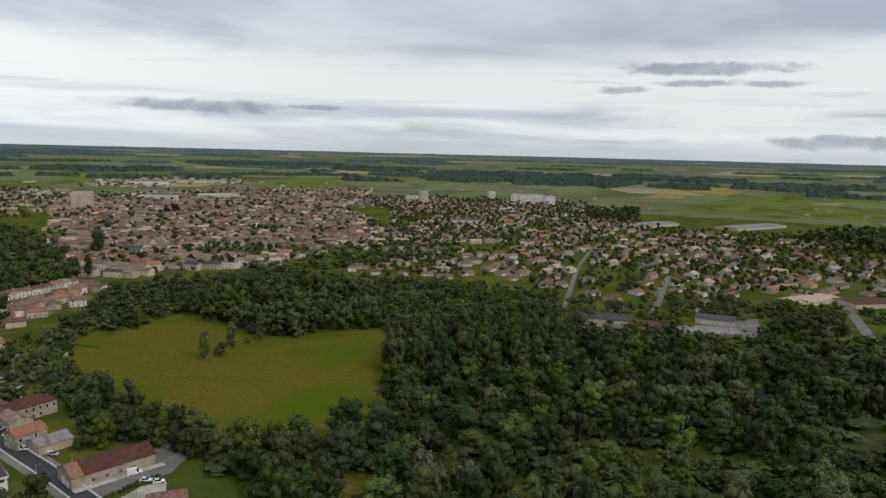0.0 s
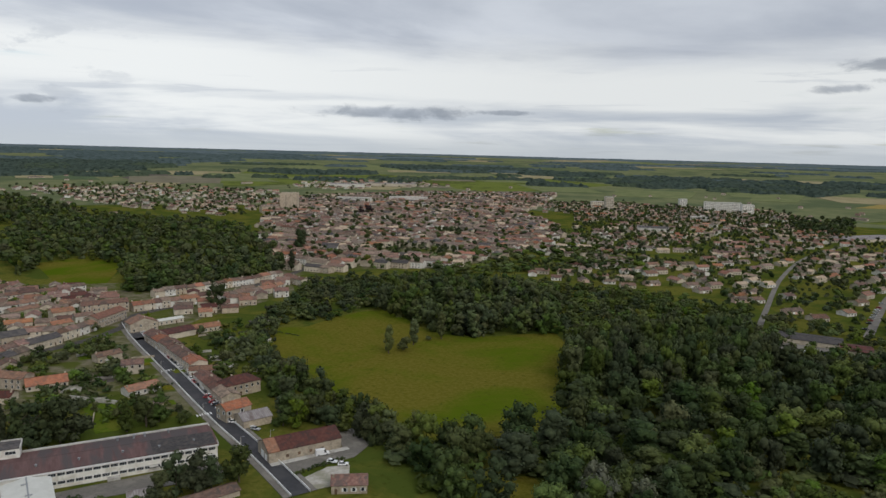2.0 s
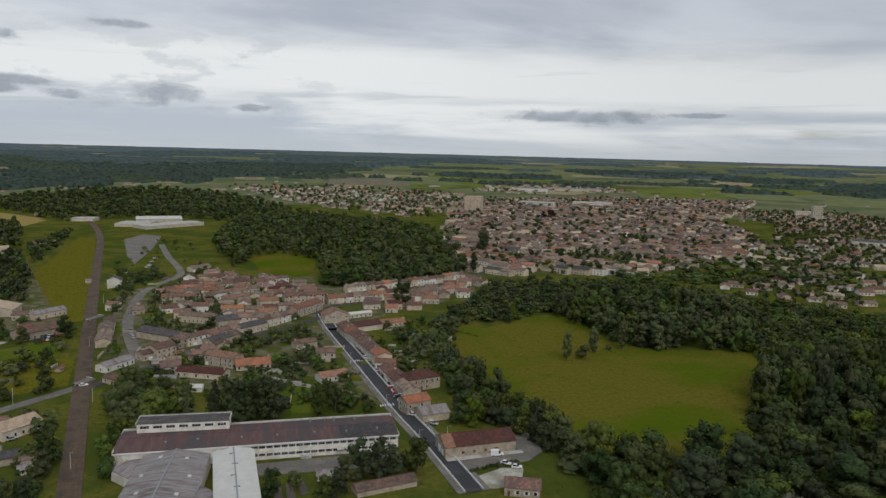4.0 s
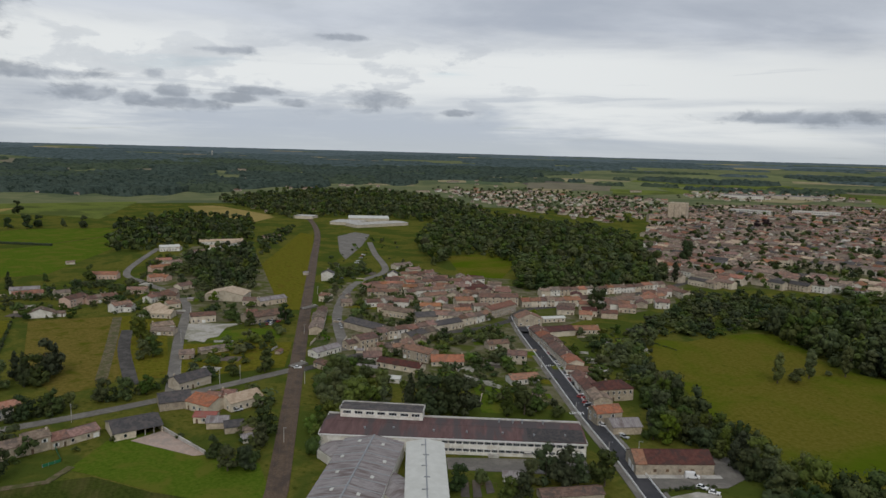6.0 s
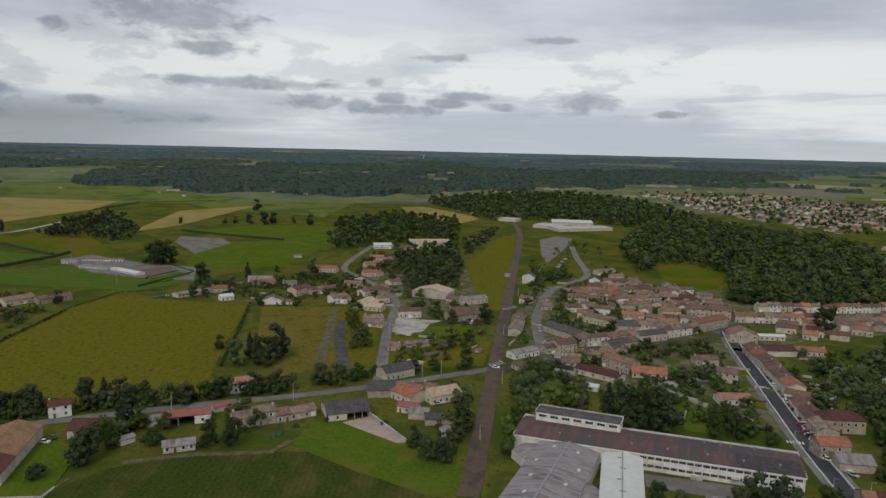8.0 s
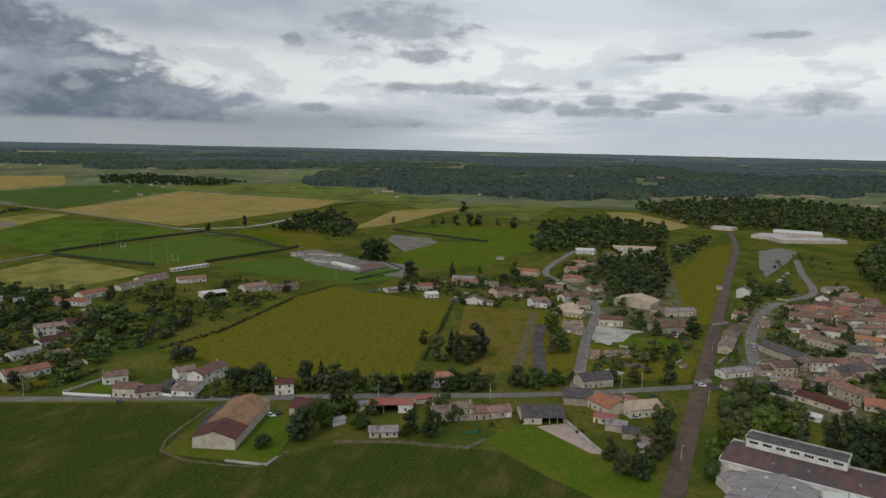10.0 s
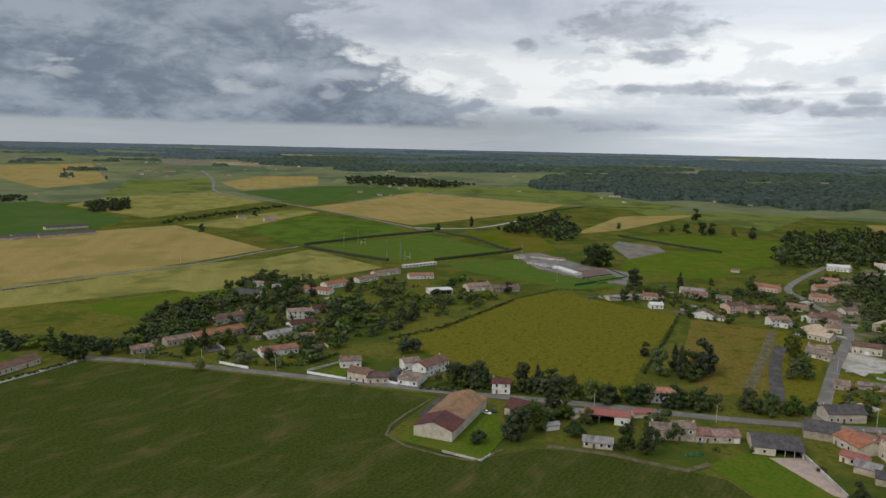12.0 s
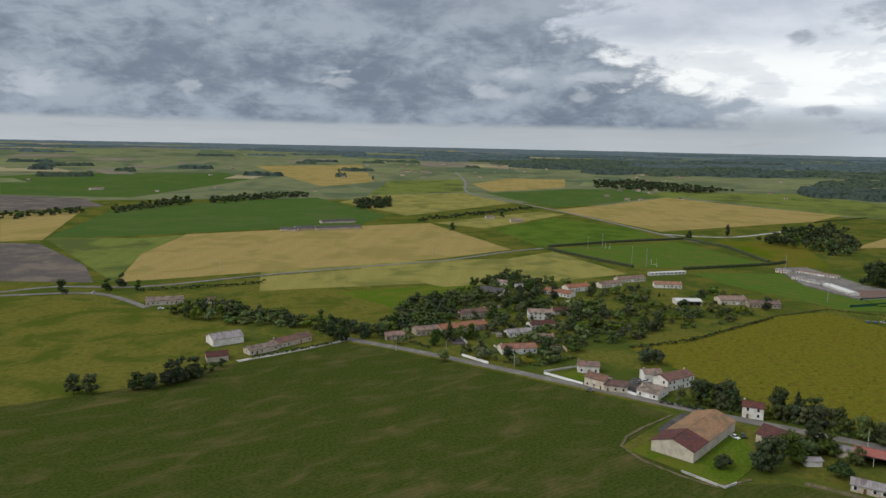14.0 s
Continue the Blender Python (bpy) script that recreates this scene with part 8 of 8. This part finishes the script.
count = 300
d = 76.0
while d > 8:
    deep = max(1.6, d * 0.14)
    b = 24 + rng.uniform(0, 3)
    while b < 128:
        w = rng.uniform(2.4, 7.5)
        if forest_front(b + w / 2) >= d and rng.random() < ((0.92 if d > 52 else 0.76 if d > 20 else 0.70) if b > 56 else 0.60):
            count += 1
            canopy("far_wood", b - 0.15 * w, b + w * 1.15, below(d + rng.uniform(-0.8, 1) * deep * 0.3), min(4750, below(max(5.5, d - deep * rng.uniform(1.1, 1.7)))), count, "dark wood on the far plain", far_haze_tone(d))
        b += w
    d -= deep
for k, (b0, b1, d0, d1, n, w0, w1, deep) in enumerate(((-46, 150, 5.5, 13, 150, 3, 11, 2.2), (-46, 60, 11, 46, 150, 1.0, 6.0, 2.2), (106, 156, 13, 50, 34, 0.8, 4, 1.4))):
    for j in range(n):
        b, d = rng.uniform(b0, b1), rng.uniform(d0, d1)
        r0 = below(d)
        r1 = max(r0 + 40, below(max(5.2, d - rng.uniform(0.5, 1.0) * deep * (0.35 + d / 45))))
        canopy("far_wood", b, b + rng.uniform(w0, w1), r0, min(r1, 4750), k * 200 + j + 1000, "dark wood on the far plain", far_haze_tone(d))
for k, (b0, b1, d0, d1) in enumerate(((-15.5, -6, 43, 28), (-8, 1, 40, 26), (-23, -13, 33, 26), (-30, -22, 36, 31), (2, 9, 30, 24), (8, 20, 26, 20), (20, 30, 36, 30))):
    canopy("far_wood", b0, b1, below(d0), below(d1), 2000 + k, "belt of dark wood behind the town", HAZYLEAF[1])
# the outermost woods take the leaf colour with the most haze painted in
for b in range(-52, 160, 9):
    canopy("far_wood", b, b + rng.uniform(11, 16), rng.uniform(4150, 4450), 4790, 900 + b, "dark wooded horizon of the plain", HAZYLEAF[0])

# water tower on the far plain
tower = thing("water_tower", pose(-3019.2, 1519.2, height(-3019.2, 1519.2)), "tall pale concrete water tower above the far woods", "water tower")
under("shaft", Shape().bar((0, 0, -1), (0, 0, 16), 2.2, 12, 0, 1.8).mesh("shaft", CONCRETE), tower)
under("tank", Shape().bar((0, 0, 14.5), (0, 0, 18), 2.0, 14, 0, 4.2).bar((0, 0, 18), (0, 0, 22), 4.2, 14, 0, 4.0).mesh("tank", CONCRETE), tower)

# ---- sports ground ----
def mast(spot, h, label):
    t = thing("floodlight_mast", pose(*spot, 0), label, "floodlight", "floodlights of the sports ground")
    under("pole", Shape().bar((0, 0, -0.2), (0, 0, h), 0.26, 8, 0, 0.16).mesh("pole", STEEL), t)
    under("crossbar", Shape().box(-1.6, -0.1, h - 0.4, 1.6, 0.1, h - 0.2).mesh("crossbar", STEEL), t)
    for x in (-1.3, -0.45, 0.45, 1.3):
        under("lamp", Shape().box(x - 0.3, -0.35, h - 0.2, x + 0.3, 0.05, h + 0.3).mesh("lamp", STEEL), t)


for spot in ((-834.0, 8.0), (-772.3, -142.1), (-864.6, -214.0), (-900.7, -204.2), (-670.8, 40.7), (-763.7, -125.4)):
    mast(spot, 20 if spot[0] > -800 else 16, "tall grey floodlight mast beside the pitch")


def goal_posts(spot, turn):
    t = thing("rugby_posts", pose(*spot, 0, 0, 0, turn), "white rugby goal posts with a crossbar", "goal posts", "rugby goal posts")
    for x in (-2.8, 2.8):
        under("post", Shape().bar((x, 0, -0.2), (x, 0, 9), 0.08, 6).mesh("post", WHITEPAINT), t)
    under("crossbar", Shape().bar((-2.8, 0, 3), (2.8, 0, 3), 0.10, 6).mesh("crossbar", WHITEPAINT), t)


goal_posts((-774.2, -119.2), 100)
goal_posts((-878.7, -192.7), 100)
m, w = from_edge((-716.2, -112.3), (-746.4, -81.7), 6)
t = thing("grandstand", m, "small white grandstand with a flat canopy", "grandstand")
under("terrace", Shape().box(-w / 2, -1, 0, w / 2, 3, 1.2).box(-w / 2, 0.3, 1.2, w / 2, 3, 2).mesh("terrace", CONCRETE), t)
under("back_wall", Shape().box(-w / 2, -1.3, 0, w / 2, -1.0, 2.7).mesh("back_wall", WHITEWALL), t)
under("canopy", Shape().box(-w / 2 - 0.4, -1.8, 2.7, w / 2 + 0.4, 3.6, 2.9).mesh("canopy", SHEETWHITE), t)
for k in range(9):
    under("window", Shape().box(-0.9, -1.36, 1.2, 0.9, -1.28, 2.2).mesh("window", GLASS), t, pose((k - 4) * w / 9.2, 0, 0))
COURTNET = material("dark_green_netting", (0.02, 0.07, 0.04), (0.03, 0.09, 0.05), 3.0, rough=0.7)
drape("court", [(-834.1, -2.9), (-858.8, 28.5), (-773.7, 75.8), (-737.7, 118.4), (-666.6, 104.6), (-701.2, 59.8), (-742.3, 24.2)], GREYROAD, 0.2, "grey paved sports club yard", "yard")
drape("court", [(-738.9, 65.6), (-751.3, 95.3), (-720.8, 98.7), (-696.4, 68.9)], COURT, 0.2, "red surfaced sports court", "court")
drape("court", [(-693.6, 70.3), (-717.6, 99.4), (-696.5, 106.7), (-671.0, 79.0)], PITCH, 0.24, "green surfaced sports court", "court")
for a, b, d, roof in (((-774.1, 13.8), (-748.4, 38.2), 9, "gw"), ((-745.0, 39.8), (-707.6, 59.7), 9, "ww"), ((-816.0, 18.2), (-797.5, 54.3), 8, "ow"), ((-812.3, -1.4), (-802.0, 11.6), 7, "gr"), ((-596.6, 80.7), (-609.9, 114.8), 8, "gr")):
    house(a, b, d, 3.0, roof, rise=0.9, chimneys=0, label="low white sports pavilion", category="pavilion", name="sports_pavilion")
for a, b in (((-656.0, 56.3), (-710.0, 112.0)), ((-710.0, 112.0), (-758.9, 97.4)), ((-692.9, 66.4), (-720.8, 98.7))):
    low_wall(a, b, 2.0, COURTNET, "tall dark green mesh fence of the sports court", 0.08, "court_fence")

# green mesh fence by the meadow corner
fence = thing("mesh_fence", pose(-288.2, 74.3, 0), "green plastic mesh fence at the meadow corner", "fence")
FENCE = [Vector((x, y, 0)) - Vector((-288.2, 74.3, 0)) for x, y in ((-288.2, 74.3), (-289.1, 81.2), (-303.7, 83.3))]
GREENNET = material("green_netting", (0.02, 0.13, 0.06), (0.03, 0.17, 0.08), 3.0, rough=0.6)
for p, q in zip(FENCE, FENCE[1:]):
    turn = math.degrees(math.atan2((q - p).y, (q - p).x))
    under("netting", Shape().box(0, -0.03, 0.1, (q - p).length, 0.03, 1.3).mesh("netting", GREENNET), fence, pose(p.x, p.y, 0, 0, 0, turn))
    for k in range(4):
        c = p.lerp(q, k / 3)
        under("post", Shape().box(-0.06, -0.06, -0.2, 0.06, 0.06, 1.45).mesh("post", STEEL), fence, pose(c.x, c.y, 0))

# ---- vehicles ----
def car_models():
    """Bodies and glass for a saloon and a van, and a wheel."""
    out = {}
    for kind, l, w, h, bonnet, cabin in (("car", 4.2, 1.75, 1.45, 0.85, (-1.7, 0.75)), ("van", 5.6, 2.0, 2.4, 1.1, (-2.7, 1.7))):
        low = Shape()
        low.prism([(-w / 2, 0.28), (w / 2, 0.28), (w / 2, bonnet - 0.08), (w / 2 - 0.1, bonnet), (-w / 2 + 0.1, bonnet), (-w / 2, bonnet - 0.08)][::-1], -l / 2, l / 2)
        x0, x1 = cabin
        top = [(x0 + 0.35, h), (x1 - 0.65, h)]
        a, b = w / 2 - 0.08, w / 2 - 0.22
        v = [(x0, -a, bonnet), (x1, -a, bonnet), (x1, a, bonnet), (x0, a, bonnet), (top[0][0], -b, h), (top[1][0], -b, h), (top[1][0], b, h), (top[0][0], b, h)]
        glass = Shape().add(v, [(0, 1, 5, 4), (1, 2, 6, 5), (2, 3, 7, 6), (3, 0, 4, 7), (4, 5, 6, 7), (3, 2, 1, 0)])
        cap = Shape().add([(p[0], p[1], h + dz) for dz in (0.005, 0.06) for p in v[4:]], [(3, 2, 1, 0), (4, 5, 6, 7), (0, 1, 5, 4), (1, 2, 6, 5), (2, 3, 7, 6), (3, 0, 4, 7)])
        if kind == "van":
            cap.box(x0, -w / 2 + 0.03, bonnet - 0.02, 0.6, w / 2 - 0.03, h + 0.04)
        out[kind] = (low, glass, cap, l, w)
    return out


CARS = car_models()
WHEEL = Shape().bar((0, -0.1, 0), (0, 0.1, 0), 0.32, 12).mesh("wheel", RUBBER)
CAR_MESH = {}
TONE = ("white", "silver", "black", "dark blue", "red", "dark grey")


def car(spot, turn, paint, kind="car"):
    if (kind, paint) not in CAR_MESH:
        low, glass, cap, l, w = CARS[kind]
        CAR_MESH[kind, paint] = (low.mesh("body", PAINTS[paint]), glass.mesh("windows", GLASS), cap.mesh("roof", PAINTS[paint]))
    _, _, _, l, w = CARS[kind]
    z = 0.36
    t = thing("parked_" + kind, pose(spot[0], spot[1], height(*spot) + z - 0.08, 0, 0, turn), f"{TONE[paint]} parked {kind} standing on the asphalt", kind, "parked cars")
    for name, me in zip(("body", "windows", "roof"), CAR_MESH[kind, paint]):
        under(name, me, t)
    for x in (-l * 0.31, l * 0.31):
        for y in (-w / 2 + 0.1, w / 2 - 0.1):
            under("wheel", WHEEL, t, pose(x, y, 0.32))


def bearing_of(a, b):
    return math.degrees(math.atan2(b[1] - a[1], b[0] - a[0]))


rng = random.Random(8)
car((-115.5, 256.6), bearing_of((-118.2, 255.0), (-113.1, 259.4)), 0, "van")
for spot in ((-106.9, 279.3), (-103.6, 250.3), (-108.7, 251.1)):
    car(spot, rng.uniform(0, 180), rng.choice((0, 1, 0)))


def cars_along(a, b, n, side_turn=0.0, share=0.8):
    for k in range(n):
        if rng.random() < share:
            s = (k + 0.5) / n
            car((a[0] + (b[0] - a[0]) * s, a[1] + (b[1] - a[1]) * s), bearing_of(a, b) + side_turn + rng.uniform(-3, 3), rng.choice((0, 0, 1, 1, 2, 3, 4, 5)))


kerb = offset(MAIN, -4.9)
for p, q in zip(kerb[2:], kerb[3:]):
    cars_along(p, q, int(math.hypot(q[0] - p[0], q[1] - p[1]) / 6.2), 0.0, 0.85)
cars_along((-199.3, 301.9), (-181.9, 288.2), 5, 60)
cars_along((-189.9, 294.2), (-166.1, 274.3), 6, 60)
cars_along((-159.9, 274.3), (-153.4, 271.0), 3, 20)
cars_along((-411.3, 303.7), (-386.4, 288.4), 3)
cars_along((-536.3, 399.4), (-618.2, 453.4), 6, 80)
cars_along((-604.5, 468.2), (-655.8, 520.0), 6, 80)
cars_along((-445.8, 252.8), (-431.1, 267.2), 9, 75)
cars_along((-434.8, 250.0), (-426.1, 260.6), 6, 75)
cars_along((169.4, 568.8), (224.3, 708.8), 12, 70)
cars_along((103.8, 501.1), (133.5, 497.5), 10, 80)
cars_along((174.0, 479.7), (218.1, 486.9), 14, 80)
cars_along((192.3, 503.3), (226.5, 506.7), 10, 80)
for spot in ((-351.8, -81.3), (-377.1, -60.5), (-380.3, -58.0), (-322.3, -9.6), (-325.4, -6.6), (-325.6, 46.1), (-331.5, 217.0), (-446.4, 263.1), (-372.9, -408.2), (-385.3, -496.6), (-293.7, 159.5)):
    car(spot, rng.uniform(0, 180), rng.choice((0, 1, 2, 5)))

cars_along((-764.5, 24.8), (-715.3, 66.6), 10, 80, 0.6)
cars_along((-600.0, 62.0), (-617.0, 92.0), 6, 80)

# ---- level crossings, kerb lines and poles ----
for a, b in (((-335.0, 214.8), (-336.7, 225.3)), ((-454.6, 301.5), (-458.8, 316.6))):
    for k, p in enumerate((a, b)):
        t = thing("level_crossing_barrier", pose(p[0], p[1], 0.3, 0, 0, bearing_of(a, b) + 90), "white level crossing barrier beside the railway", "barrier", "level crossing barriers")
        under("post", Shape().box(-0.25, -0.25, 0, 0.25, 0.25, 1.2).mesh("post", CONCRETE), t)
        under("arm", Shape().box(0, -0.06, 1.0, 4.0 * (1 if k else -1), 0.06, 1.10).mesh("arm", WHITEPAINT), t)
    ribbon("crossing_deck", [a, b], 5.0, GREYROAD, 0.35, "pale concrete level crossing deck", "crossing")
for d in (-3.7, 3.7):
    ribbon("edge_line", offset(MAIN, d), 0.22, WHITEPAINT, -0.05, "white painted kerb line along the street", "road marking")
for c in ((-186.2, 280.2), (-243.0, 331.8)):
    i = min(range(len(MAIN) - 1), key=lambda k: (MAIN[k][0] - c[0]) ** 2 + (MAIN[k][1] - c[1]) ** 2)
    ang = bearing_of(MAIN[max(i - 1, 0)], MAIN[i + 1])
    for k in range(6):
        s = new("crossing_stripe", Shape().box(-1.4, -0.25, 0, 1.4, 0.25, 0.02).mesh("crossing_stripe", WHITEPAINT))
        s.matrix_basis = pose(c[0], c[1], 0.33, 0, 0, ang) @ pose(0, -3.2 + 1.28 * k, 0)
        tagged(s, "white painted zebra crossing stripe", "road marking", "zebra crossing", "structure")


def pole(spot, h, arms):
    t = thing("utility_pole", pose(*spot, height(*spot)), "grey concrete utility pole with crossarms" if arms else "grey street lamp post with a single arm", "pole", "poles along the roads")
    under("shaft", Shape().bar((0, 0, -0.3), (0, 0, h), 0.16, 7, 0, 0.10).mesh("shaft", CONCRETE), t)
    if arms:
        for z in (h - 0.3, h - 1.1):
            under("crossarm", Shape().box(-0.9, -0.06, z, 0.9, 0.06, z + 0.12).mesh("crossarm", STEEL), t)
    else:
        under("arm", Shape().bar((0, 0, h - 0.1), (1.4, 0, h + 0.2), 0.05, 6).mesh("arm", STEEL), t)
        under("lamp", Shape().box(1.1, -0.15, h + 0.15, 1.7, 0.15, h + 0.3).mesh("lamp", STEEL), t)


for k, p in enumerate(offset(MAIN, 6.4)[1:-1] + offset(MAIN, -6.4)[1:-1]):
    pole(p, 7.5, False)
for spot in ((-351.6, 157.9), (-423.4, 190.8), (-482.0, 224.7), (-329.0, 97.3), (-336.7, 41.7), (-364.9, -204.1), (-374.4, -174.8), (-368.3, -129.2), (-515.9, -484.0), (-706.4, -350.5), (-333.7, 182.5), (-334.0, 170.9)):
    pole(spot, 8.5, True)
for k, spot in enumerate(((-248.1, 155.8), (-307.1, 205.4), (-404.4, 275.9), (-393.1, 262.2), (-497.4, 345.0))):
    pole(spot, 7, False)
